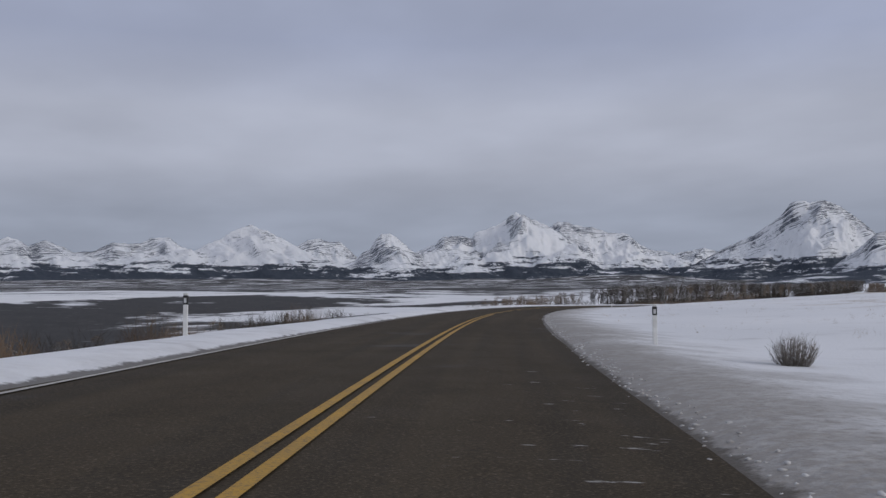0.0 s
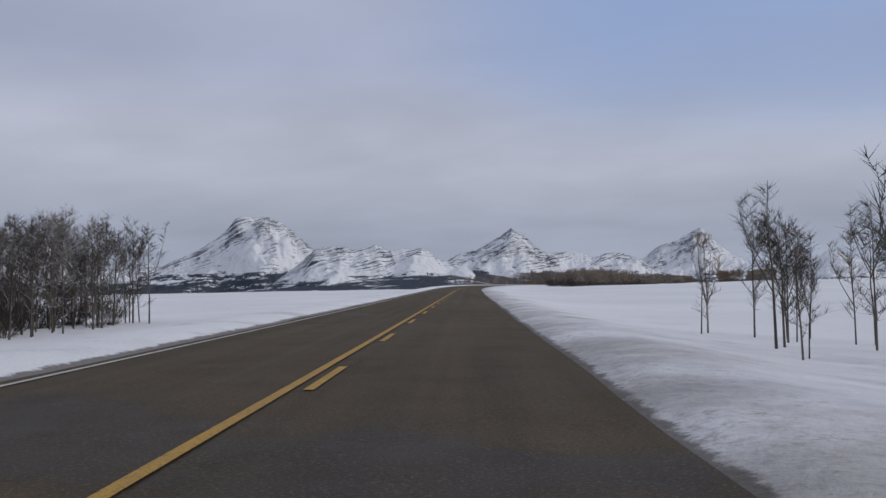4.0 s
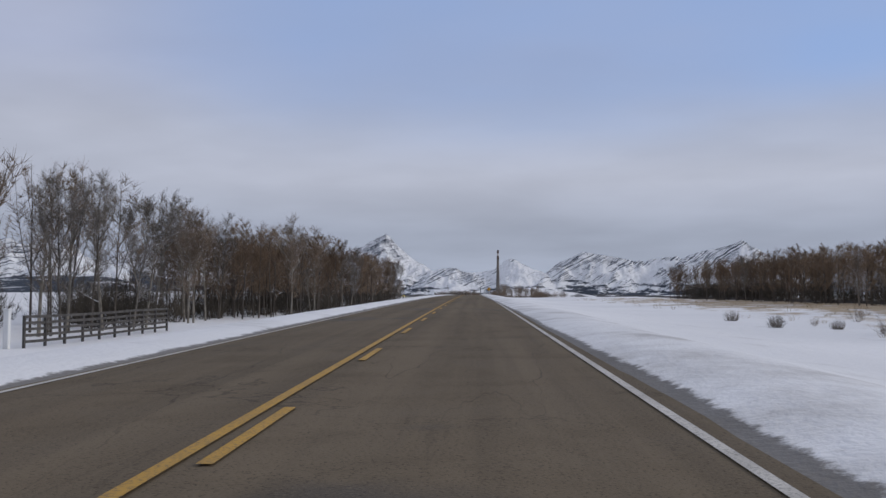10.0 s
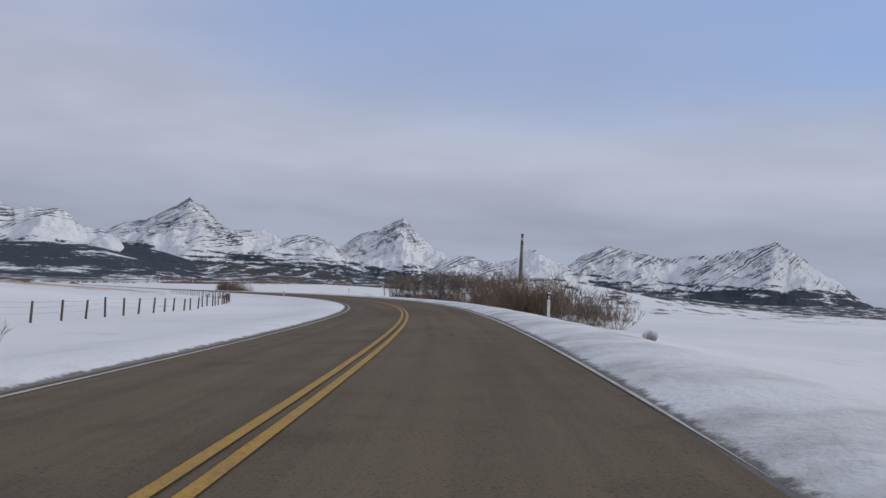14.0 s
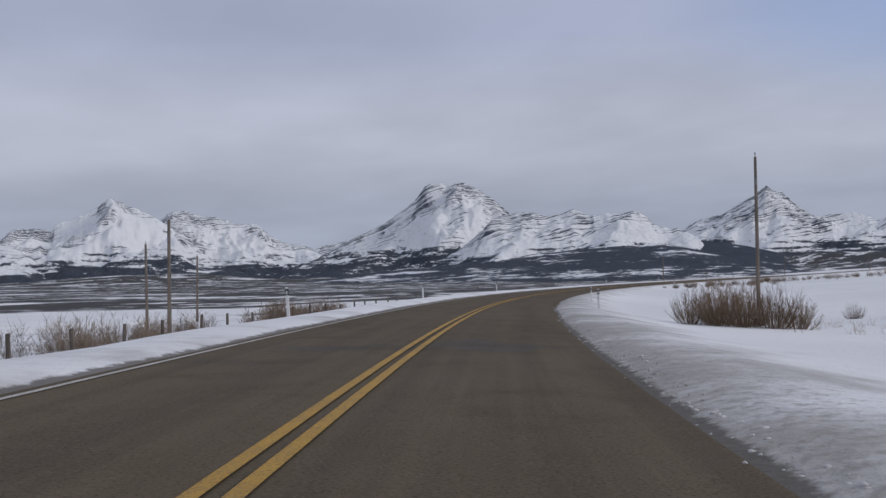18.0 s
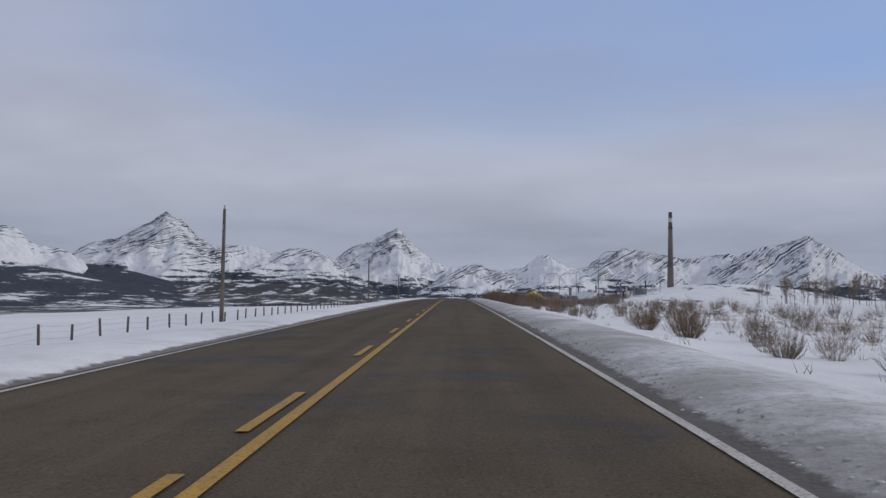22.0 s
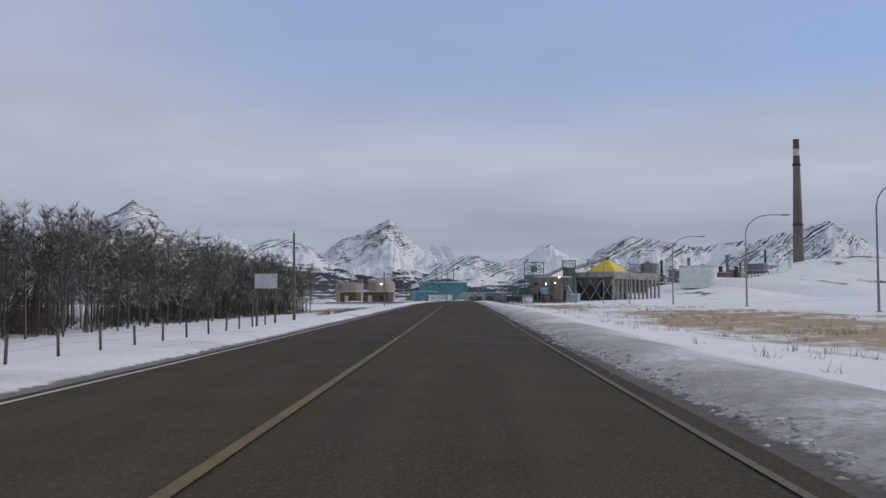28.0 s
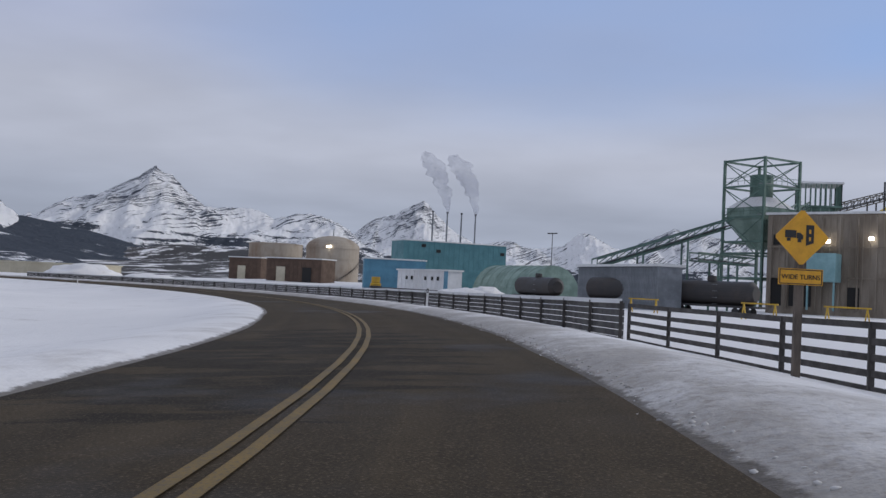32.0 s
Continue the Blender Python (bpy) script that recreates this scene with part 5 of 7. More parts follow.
SINGLE_BUSHES = ((17.4, 6.85, 0.62), (17.5, 6.95, 0.58), (24, -7.5, 0.5), (1166, 8.5, 0.6), (1172, 9.0, 0.7), (1508, 9.2, 0.6), (1650, 8.6, 0.7), (1640, -12, 0.8), (1745, -9, 1.2), (1758, 9, 0.4), (770, -11, 0.7), (768, -12, 0.6),
                 (2366, 7.2, 0.5), (2483, 7.4, 0.45), (203.5, 6.0, 0.5), (207.5, 7.6, 0.6), (3740, 9.5, 0.7), (884, 6.8, 0.8), (2266, 19, 0.9), (2253, 8.8, 1.3), (2252.5, 9.8, 1.6), (2252, 10.8, 1.75), (2251.5, 11.8, 1.6), (2252, 12.8, 1.2), (2254, 10.2, 1.6), (2254, 11.4, 1.6), (2240, 14, 0.7), (150, 12, 0.5), (205, 14, 0.8))


def plant_brush():
    rng = random.Random(8)
    for s0, s1, d0, d1, h0, h1, gap in BRUSH:
        side = 1 if d0 > 0 else -1
        spots = []
        s = s0
        while s < s1:
            d = abs(d0)
            while d < abs(d1):
                ss, dd = s + rng.uniform(-0.7, 0.7) * gap, d + rng.uniform(-0.7, 0.7) * gap
                if wave(ss, dd * side, 11, 6) > -0.2:
                    spots.append((ss, side * max(dd, abs(d0) - 0.5)))
                d += gap * 1.15
            s += gap * 1.15
        spots.sort(key=lambda q: abs(q[1]) + rng.uniform(0, 4))
        for ss, dd in spots[:8]:
            shrub_at(ss, dd, rng.uniform(h0, h1), rng)
        rest = []
        for ss, dd in spots[8:]:
            p = along(ss, dd)
            rest.append((p.x, p.y, land(ss, dd), rng.uniform(h0, h1), rng.uniform(0, 6.28)))
        if rest:
            thicket("brush", rest, "low leafless brown brush standing in the snow", "brush", (BRUSH_DARK if s0 < 30 else TWIG_RED if s0 in (424, 2520, 2611, 2660, 2868, 2900, 1225) else TWIG,), SHRUB_LODS)
    for s, d, h in SINGLE_BUSHES:
        shrub_at(s, d, h, rng)
    # saplings beside the left fence
    for s, d, h in ((1621, -9.5, 2.4), (1623, -10.4, 2.2), (1626, -9.8, 2.6), (1629, -11, 2.3), (1636, -10.4, 2.5), (1640, -11.2, 2.3), (1644, -10.8, 2.6), (2605.5, 7.5, 5.9), (2599.5, 7.3, 3.4), (2601, 8.8, 4.3), (1498.5, -5.1, 2.7), (2957, 6.8, 1.4), (2959.5, 7.6, 1.2), (2606, 9.6, 3.0), (2612, 9.0, 2.4), (2619, 8.8, 2.2), (2625, 10, 2.6), (2394, 10, 3.2), (2474, 6.3, 0.9), (2474.6, 6.9, 0.8),
                    (2898, 10.5, 3.6), (3098, 12, 4.4), (3113, 11, 3.8), (3353, 8.4, 4.4), (3362, 9.5, 1.7), (1080, 25, 7.5), (893, 9.4, 6.0), (1145, -14, 10.0), (1290, -20, 9.0), (3540, -25, 8.2), (3545, -27, 7.6)):
        tree_at(s, d, h, rng)
    for k in range(9):  # saplings on both sides, and one clump of round-crowned trees
        tree_at(1618 + k * 1.15, -6.0 + k * 0.1 - rng.uniform(0, 1.0), rng.uniform(1.6, 2.1), rng)
        tree_at(1620 + k * 1.1, 9.2 + rng.uniform(0, 4), rng.uniform(1.7, 2.3), rng)
    for k in range(8):
        tree_at(1071 + k * 1.2, 7.2 + rng.uniform(0, 4), rng.uniform(1.4, 2.0), rng)
    for s, d, h in ((1526, 9.0, 3.0), (1528.5, 10.4, 3.7), (1530, 9.6, 3.2), (1532, 11.5, 3.9), (1534, 10.2, 3.1), (1525, 11.4, 2.4), (1550, 20, 3.4), (1556, 24, 3.8)):
        tree_at(s, d, h, rng)
    for k in range(5):
        tree_at(1646 + k * 1.7, 13 + rng.uniform(0, 4), rng.uniform(5.2, 6.2), rng, kind=5 if k % 2 else 6)


def plant_belt():
    """A deep belt of aspens that closes the field on the left, running away from the road."""
    rng = random.Random(17)
    rest = []
    n = 100
    for k in range(n):
        u = k / (n - 1)
        for row in range(5):
            s, d = 3300 + 290 * u + row * 4.5 + rng.uniform(-2, 2), -44 - 290 * u + rng.uniform(-2, 2)
            p = along(s, d)
            rest.append((p.x, p.y, land(s, d), rng.uniform(8.2, 10.6), rng.uniform(0, 6.28)))
    thicket("grove", rest, "deep belt of leafless aspens across the snowy field", "trees", (DARK_BARK, BRUSH_DARK), LODS)
    under = []
    for k in range(230):
        u = k / 229
        s, d = 3298 + 290 * u + rng.uniform(-3, 9), -43 - 290 * u + rng.uniform(-3, 3)
        p = along(s, d)
        under.append((p.x, p.y, land(s, d), rng.uniform(4.0, 6.0), rng.uniform(0, 6.28)))
    thicket("undergrowth", under, "dark leafless undergrowth between aspen trunks", "brush", (BRUSH_DARK,), SHRUB_LODS)


plant_groves()
plant_belt()
plant_brush()


# ---- fences, posts and poles ----
def make_fence_post():
    ob = thing("fence_post", "grey weathered wooden fence post standing in snow", "fence post", "fence posts")
    bm = bmesh.new()
    rod(bm, (0, 0, -0.4), (0, 0, 0.98), 0.062, 0.055, 7)
    part("post", bm, WOOD_POST, ob)
    bm = bmesh.new()
    for z in (0.45, 0.75):
        box(bm, -0.075, -0.02, z, -0.05, 0.02, z + 0.03)
    part("staple", bm, GALV, ob)
    return ob


FENCES = ((395, 470, -8.5, 2.9), (995, 1050, -12.5, 3.3), (1340, 1720, -14.4, 3.3), (1720, 1960, -15.5, 3.4), (2196, 2300, -10.4, 3.3), (2330, 3180, -14.4, 3.3), (3380, 3460, -13.0, 4.0), (3490, 3598, -13.0, 4.6), (3600, 3738, -8.4, 3.2))


def build_fences():
    rng = random.Random(3)
    first = make_fence_post()
    wires, rest = Sticks(), Sticks()
    used = False
    for s0, s1, d, gap in FENCES:
        s, last = s0, None
        while s < s1:
            lean = (rng.uniform(-3, 3), rng.uniform(-3, 3))
            m = on_road(s, d + rng.uniform(-0.08, 0.08), rng.uniform(-20, 20), rng.uniform(-0.12, 0.06) - (np.interp(s, (3600, 3670, 3692, 3702, 3740), (0.12, 0.3, 0.72, 0.55, 0.25)) if s > 3599 else 0.42 if s > 3480 else 0.22 if 2330 < s < 3180 else 0.3 if s < 480 else 0.0), lean)
            single = 2460 < s < 2960 or 1490 < s < 1560 or 1000 < s < 1030 or 380 < s < 410 or 3390 < s < 3440 or 3690 < s < 3740
            if not single:
                rest.stick([m @ Vector((0, 0, -0.4 * K)) / K, m @ Vector((0, 0, 0.98 * K)) / K], [0.062, 0.055], 6)
            elif used:
                copy_thing(first, m)
            else:
                first.matrix_basis = m @ Matrix.Diagonal((K, K, K, 1))
                used = True
            top = m.translation / K
            if last is not None and s < 3599:
                for z in (0.42, 0.68, 0.9):
                    wires.stick([last + Vector((0, 0, z)), top + Vector((0, 0, z))], [0.004, 0.004], 3)
            last = top
            s += gap
    d = -15.5
    while d > -50:  # a row across the field before the plant
        m = on_road(3775 + rng.uniform(-0.2, 0.2), d, 0, rng.uniform(-0.3, -0.05))
        rest.stick([m @ Vector((0, 0, -0.4 * K)) / K, m @ Vector((0, 0, 0.98 * K)) / K], [0.062, 0.055], 6)
        d -= rng.uniform(1.4, 2.0)
    me = wires.mesh("fence_wire", WIRE)
    ob = tagged(new("fence_wire", me), "strands of thin barbed wire between fence posts", "wire", "", "stuff")
    ob.scale = (K, K, K)
    ob = tagged(new("far_fence_posts", rest.mesh("far_fence_posts", WOOD_POST)), "row of weathered wooden fence posts in snow", "fence posts", "", "stuff")
    ob.scale = (K, K, K)


build_fences()


def make_delineator():
    ob = thing("delineator_post", "white plastic roadside delineator with a black band", "delineator", "delineators")
    bm = bmesh.new()
    box(bm, -0.055, -0.025, -0.3, 0.055, 0.025, 0.72, 0.012)
    part("post", bm, WHITE_PAINT, ob)
    bm = bmesh.new()
    box(bm, -0.058, -0.028, 0.721, 0.058, 0.028, 0.93, 0.008)
    band = part("band", bm, BLACK_PAINT, ob, "black reflector band")
    bm = bmesh.new()
    box(bm, -0.03, -0.034, 0.76, 0.03, -0.0285, 0.87)
    part("reflector", bm, SIGN_BACK, band, "pale reflector")
    bm = bmesh.new()
    box(bm, -0.055, -0.025, 0.931, 0.055, 0.025, 0.985, 0.012)
    part("cap", bm, WHITE_PAINT, ob)
    return ob


DELINEATORS = ((23, 5.3), (21, -5.6), (190, 5.3), (167, -5.6), (134, 5.3), (290, -5.6), (278, 5.4), (790, -5.5), (829, -5.5), (870, -5.5), (851, 5.6), (1760, 5.6), (1880, -5.6), (1943, -5.6), (1882, 5.6), (2244, -5.6), (2259, 5.4), (2275, -5.6), (2275, 5.4), (2310, -5.6), (2382, -5.6), (2387, 5.4), (2420, -5.6), (2440, 5.4), (2480, 5.6), (2868, 5.2), (3018, 5.2), (3024, -5.6), (3829, 5.0), (3914, -6.0))


def build_delineators():
    rng = random.Random(4)
    first = make_delineator()
    for i, (s, d) in enumerate(DELINEATORS):
        m = on_road(s, d, rng.uniform(-8, 8), -0.02, (rng.uniform(-2, 2), rng.uniform(-3, 3)))
        if i:
            copy_thing(first, m)
        else:
            first.matrix_basis = m @ Matrix.Diagonal((K, K, K, 1))


build_delineators()


def make_utility_pole(h=9.2):
    ob = thing("utility_pole", "tall weathered wooden utility pole beside the road", "pole", "utility poles")
    bm = bmesh.new()
    rod(bm, (0, 0, -0.8), (0, 0, h), 0.16, 0.10, 10)
    pole = part("pole", bm, POLE_WOOD, ob)
    bm = bmesh.new()
    rod(bm, (0, 0, h + 0.004), (0, 0, h + 0.30), 0.035, 0.03, 8)
    rod(bm, (0, 0, h + 0.17), (0, 0, h + 0.25), 0.07, 0.05, 8)
    part("insulator", bm, GALV, pole, "grey pin insulator")
    bm = bmesh.new()
    box(bm, -0.05, -0.19, h - 1.7, 0.05, -0.165, h - 1.25)
    part("bracket", bm, GALV, ob)
    return ob


POLES = ((2276, -23.9, 8), (2294, -35.7, 8), (2318.5, -44.8, 8), (2286, 17.4, 11.4), (2450, -14.4, 6.5), (2549, -14.4, 7.8), (2658, -14.4, 7.8), (2771, -14.4, 7.8), (2878, -14.4, 8.6), (2956, -14.4, 7.8), (3065, -14.4, 8), (3181, -14.4, 8.4), (3285, -14.4, 8.2), (3380, -14.4, 8.2), (3476, -14.4, 8.4), (3583, -14.4, 8.2), (3681, -14.4, 8.2), (3770, -13.2, 8.2), (3766, -29, 5.2), (3208, 20, 8.0))


def build_poles():
    rng = random.Random(6)
    first = make_utility_pole()
    for i, (s, d, h) in enumerate(POLES):
        m = on_road(s, d, 0, 0, (rng.uniform(-1, 1), rng.uniform(-1, 1)))
        ob = copy_thing(first, m) if i else first
        ob.matrix_basis = m @ Matrix.Diagonal((K, K, K * h / 9.2, 1))


build_poles()


def make_street_lamp(h=9.6):
    ob = thing("street_lamp", "tall galvanised street lamp with a curved arm", "street lamp", "street lamps")
    bm = bmesh.new()
    rod(bm, (0, 0, -0.3), (0, 0, h - 2.0), 0.10, 0.06, 10)
    part("pole", bm, GALV, ob)
    bm = bmesh.new()
    pts = [Vector((2.6 * (1 - math.cos(a)) , 0, h - 2.0 + 2.0 * math.sin(a))) for a in (0, 0.3, 0.6, 0.9, 1.2, 1.5708)]
    for a, b in zip(pts, pts[1:]):
        rod(bm, a, b, 0.055, 0.05, 8)
    rod(bm, pts[-1], pts[-1] + Vector((1.2, 0, 0)), 0.05, 0.045, 8)
    arm = part("arm", bm, GALV, ob)
    bm = bmesh.new()
    box(bm, 3.8, -0.15, h - 0.10, 4.6, 0.15, h + 0.06, 0.04)
    part("lamp_head", bm, GALV, arm, "flat grey lamp head")
    bm = bmesh.new()
    box(bm, -0.2, -0.2, -0.3, 0.2, 0.2, 0.05, 0.02)
    part("base", bm, GALV, ob)
    return ob


LAMPS = (2906, 2946, 2990, 3068, 3133, 3165, 3200, 3240, 3280, 3320, 3360, 3392, 3424, 3454, 3485, 3519, 3553, 3583, 3632)
lamp_one = make_street_lamp()
for i, s in enumerate(LAMPS):
    m = on_road(s, 31.6, 0)
    if i:
        copy_thing(lamp_one, m)
    else:
        lamp_one.matrix_basis = m @ Matrix.Diagonal((K, K, K, 1))


tall_lamp = copy_thing(lamp_one, on_road(3042, 31.2, 0))
tall_lamp.matrix_basis = on_road(3042, 31.2, 0) @ Matrix.Diagonal((K, K, K * 1.24, 1))
lamp_one.matrix_basis = on_road(LAMPS[0], 31.6, 0) @ Matrix.Diagonal((K, K, K * 1.18, 1))


# ---- signs ----
def text_mesh(words, size):
    cu = bpy.data.curves.new("lettering", "FONT")
    cu.body, cu.size, cu.align_x, cu.align_y, cu.extrude = words, size, "CENTER", "CENTER", 0.004
    ob = bpy.data.objects.new("lettering", cu)
    scene.collection.objects.link(ob)
    me = bpy.data.meshes.new_from_object(ob.evaluated_get(bpy.context.evaluated_depsgraph_get()))
    bpy.data.objects.remove(ob)
    me.transform(Matrix.Rotation(radians(90), 4, "X"))
    return me


def plate(bm, pts, y0, y1):
    """A flat plate with the outline pts (x, z), between y0 and y1."""
    a = [bm.verts.new((x, y0, z)) for x, z in pts]
    b = [bm.verts.new((x, y1, z)) for x, z in pts]
    bm.faces.new(a)
    bm.faces.new(b[::-1])
    for k in range(len(pts)):
        j = (k + 1) % len(pts)
        bm.faces.new((a[k], b[k], b[j], a[j]))
    bmesh.ops.recalc_face_normals(bm, faces=bm.faces)


def diamond(c, r):
    k = r * 0.06
    return [(-k, c - r + k), (k, c - r + k), (r - k, c - k), (r - k, c + k), (k, c + r - k), (-k, c + r - k), (-r + k, c + k), (-r + k, c - k)]


def warning_sign(s, d, h, r, turn, symbol, label, post_mat=WOOD_POST, face=SIGN_YELLOW):
    ob = thing("warning_sign", label, "road sign")
    bm = bmesh.new()
    box(bm, -0.06, 0.0, -0.5, 0.06, 0.10, h + r * 0.5, 0.01)
    part("post", bm, post_mat, ob)
    bm = bmesh.new()
    plate(bm, diamond(h, r), -0.02, -0.004)
    face_ob = part("panel", bm, face, ob)
    if symbol:
        bm = bmesh.new()
        for pts in symbol:
            plate(bm, [(x * r, h + z * r) for x, z in pts], -0.028, -0.0205)
        part("symbol", bm, BLACK_PAINT, face_ob, "black symbol")
    ob.matrix_basis = on_road(s, d, turn) @ Matrix.Diagonal((K, K, K, 1))
    return ob


CURVE_ARROW = [[(0.06, -0.5), (0.2, -0.5), (0.2, 0.05), (0.05, 0.22), (-0.1, 0.3), (-0.18, 0.17), (0.0, 0.08), (0.06, 0.0)], [(-0.42, 0.14), (-0.1, 0.46), (-0.08, 0.12)]]
TRUCK = [[(-0.62, -0.02), (-0.22, -0.02), (-0.22, 0.24), (-0.62, 0.24)], [(-0.2, -0.04), (0.02, -0.08), (0.04, 0.06), (-0.08, 0.16), (-0.2, 0.16)], [(-0.55, -0.14), (-0.42, -0.14), (-0.42, -0.03), (-0.55, -0.03)],
         [(-0.16, -0.17), (-0.03, -0.17), (-0.03, -0.06), (-0.16, -0.06)], [(0.14, -0.28), (0.42, -0.18), (0.42, 0.44), (0.14, 0.44)]]
LANE_MARKS = [[(0.24, -0.12), (0.31, -0.10), (0.31, 0.02), (0.24, 0.02)], [(0.24, 0.14), (0.31, 0.14), (0.31, 0.28), (0.24, 0.28)]]
warning_sign(1527, 6.6, 1.95, 0.55, 0, CURVE_ARROW, "yellow diamond curve sign with a black arrow on a post")
warning_sign(409, -7.8, 2.5, 0.5, 180, None, "grey back of a diamond road sign on a wooden post", face=SIGN_BACK)
warning_sign(1030, -7.6, 2.3, 0.45, 180, None, "pale back of a diamond road sign on a post", face=WHITE_PAINT)
wide = warning_sign(3794.2, 7.1, 2.22, 0.46, 4, TRUCK, "yellow truck warning sign with a lettered tab on a post")
bm = bmesh.new()
for pts in LANE_MARKS:
    plate(bm, [(x * 0.46, 2.22 + z * 0.46) for x, z in pts], -0.033, -0.0285)
part("lane_mark", bm, SIGN_YELLOW, wide)
bm = bmesh.new()
box(bm, -0.37, -0.02, 1.46, 0.37, -0.004, 1.72)
tab = part("tab", bm, SIGN_YELLOW, wide, "yellow tab that reads WIDE TURNS")
lettering = new("lettering", text_mesh("WIDE TURNS", 0.108))
lettering.data.materials.append(BLACK_PAINT)
lettering.parent = tab
lettering.location = (0, -0.0245, 1.585)
bm = bmesh.new()
for x0, x1, z0, z1 in ((-0.355, 0.355, 1.695, 1.708), (-0.355, 0.355, 1.472, 1.485), (-0.355, -0.342, 1.486, 1.694), (0.342, 0.355, 1.486, 1.694)):
    box(bm, x0, -0.026, z0, x1, -0.0205, z1)
part("border", bm, BLACK_PAINT, tab)

# a pale board on two posts
board = thing("notice_board", "blank pale grey board on two wooden posts in the snow", "sign")
for x in (-0.5, 0.5):
    bm = bmesh.new()
    box(bm, x - 0.05, 0, -0.4, x + 0.05, 0.1, 3.1, 0.01)
    part("post", bm, WOOD_POST, board)
bm = bmesh.new()
box(bm, -0.62, -0.03, 2.2, 0.62, -0.004, 3.0, 0.01)
part("panel", bm, SIGN_BACK, board)
board.matrix_basis = on_road(3437, -9.0, 0) @ Matrix.Diagonal((K, K, K, 1))
# small white marker
marker = thing("marker_post", "short pale marker post in the snow", "post")
bm = bmesh.new()
box(bm, -0.12, -0.05, -0.3, 0.12, 0.05, 0.75, 0.02)
part("post", bm, SIGN_BACK, marker)
marker.matrix_basis = on_road(1180, 8.2) @ Matrix.Diagonal((K, K, K, 1))
marker2 = copy_thing(marker, on_road(1543, 8.4))


# ---- the low bed of an old track that runs beside the road across the field ----
def build_track():
    verts, faces = [], []
    steps = np.arange(1196, 1566, 2.5)
    for s in steps:
        d = float(np.interp(s, (1196, 1256, 1302, 1335, 1370, 1470, 1566), (53, 49.4, 46.4, 44, 44, 44, 45)))
        for off, up in ((-1.1, -0.15), (-0.6, 0.34), (0.6, 0.34), (1.1, -0.15)):
            p = along(s, d + off)
            verts.append((p.x * K, p.y * K, (land(s, d + off) + up + 0.05 * wave(s, off, 3, 2)) * K))
    for i in range(len(steps) - 1):
        for j in range(3):
            a = i * 4 + j
            faces.append((a, a + 1, a + 5, a + 4))
    mesh_from("track_bed", verts, faces, TRACK_GRAVEL, "structure", "low dark gravel bed of a track crossing the snowy field", "track", False)


TRACK_GRAVEL = worn("dark_track_gravel", (0.085, 0.075, 0.066), (0.045, 0.04, 0.037), 2.0, 0.95, 0, 0.3)
build_track()

# ---- clods of ploughed slush on the right edge, dry grass on thin snow ----
SLUSH = worn("dirty_slush", (0.66, 0.645, 0.63), (0.36, 0.34, 0.32), 1.5, 0.8, 0, 0.3)
DRY_GRASS = worn("dry_tan_grass", (0.46, 0.35, 0.20), (0.30, 0.22, 0.12), 0.6, 0.9, 0, 0.0)


def build_clods():
    rng = random.Random(31)
    base = bmesh.new()
    bmesh.ops.create_icosphere(base, subdivisions=1, radius=1.0)
    shape = [v.co.copy() for v in base.verts]
    cells = [tuple(v.index for v in f.verts) for f in base.faces]
    base.free()
    vs, fs = [], []
    for s0, s1, gap, big in ((0, 420, 0.10, 0.028), (1340, 1420, 0.2, 0.025), (2190, 2480, 0.13, 0.028), (2560, 3060, 0.12, 0.03), (3360, 3560, 0.07, 0.045), (3700, 3830, 0.14, 0.03)):
        s = s0
        while s < s1:
            d = edge(s, 1) + rng.gauss(0.02, 0.11)
            p = along(s, d)
            z = max(land(s, d, p), p.z - CROWN * abs(d))
            r = big * rng.uniform(0.3, 1.0)
            n = len(vs)
            for q in shape:
                f = r * rng.uniform(0.5, 1.4)
                vs.append(((p.x + q.x * f * 1.3) * K, (p.y + q.y * f * 1.3) * K, (z + q.z * f * 0.8) * K))
            fs += [tuple(k + n for k in c) for c in cells]
            s += gap * rng.uniform(0.3, 1.7)
    mesh_from("slush_clods", vs, fs, SLUSH, "stuff", "dirty grey clods of ploughed slush along the asphalt", "snow")


def build_grass():
    rng = random.Random(32)
    st = Sticks()
    for s0, s1, d0, d1, count in ((2, 130, 7, 34, 500), (800, 930, 6.5, 12, 500), (1120, 1420, 18, 40, 700), (1860, 2000, -60, -24, 500), (2220, 2330, -40, -8, 500), (2600, 2900, 8, 30, 700), (3060, 3140, 9, 26, 700), (3370, 3570, 9, 27, 1500), (3585, 3690, -38, -8.0, 3200), (2236, 2262, 9, 20, 160)):
        for _ in range(count):
            s, d = rng.uniform(s0, s1), rng.uniform(d0, d1)
            if wave(s, d, 7, 6) < -0.05:
                continue
            p = along(s, d)
            z = land(s, d, p)
            for _ in range(6):
                a = Vector((p.x + rng.uniform(-0.2, 0.2), p.y + rng.uniform(-0.2, 0.2), z - 0.03))
                st.sliver(a, a + Vector((rng.uniform(-0.18, 0.18), rng.uniform(-0.18, 0.18), rng.uniform(0.12, 0.38))), 0.012)
    ob = tagged(new("dry_grass", st.mesh("dry_grass", DRY_GRASS)), "tufts of dry tan grass standing out of thin snow", "grass", "", "stuff")
    ob.scale = (K, K, K)


build_clods()
build_grass()


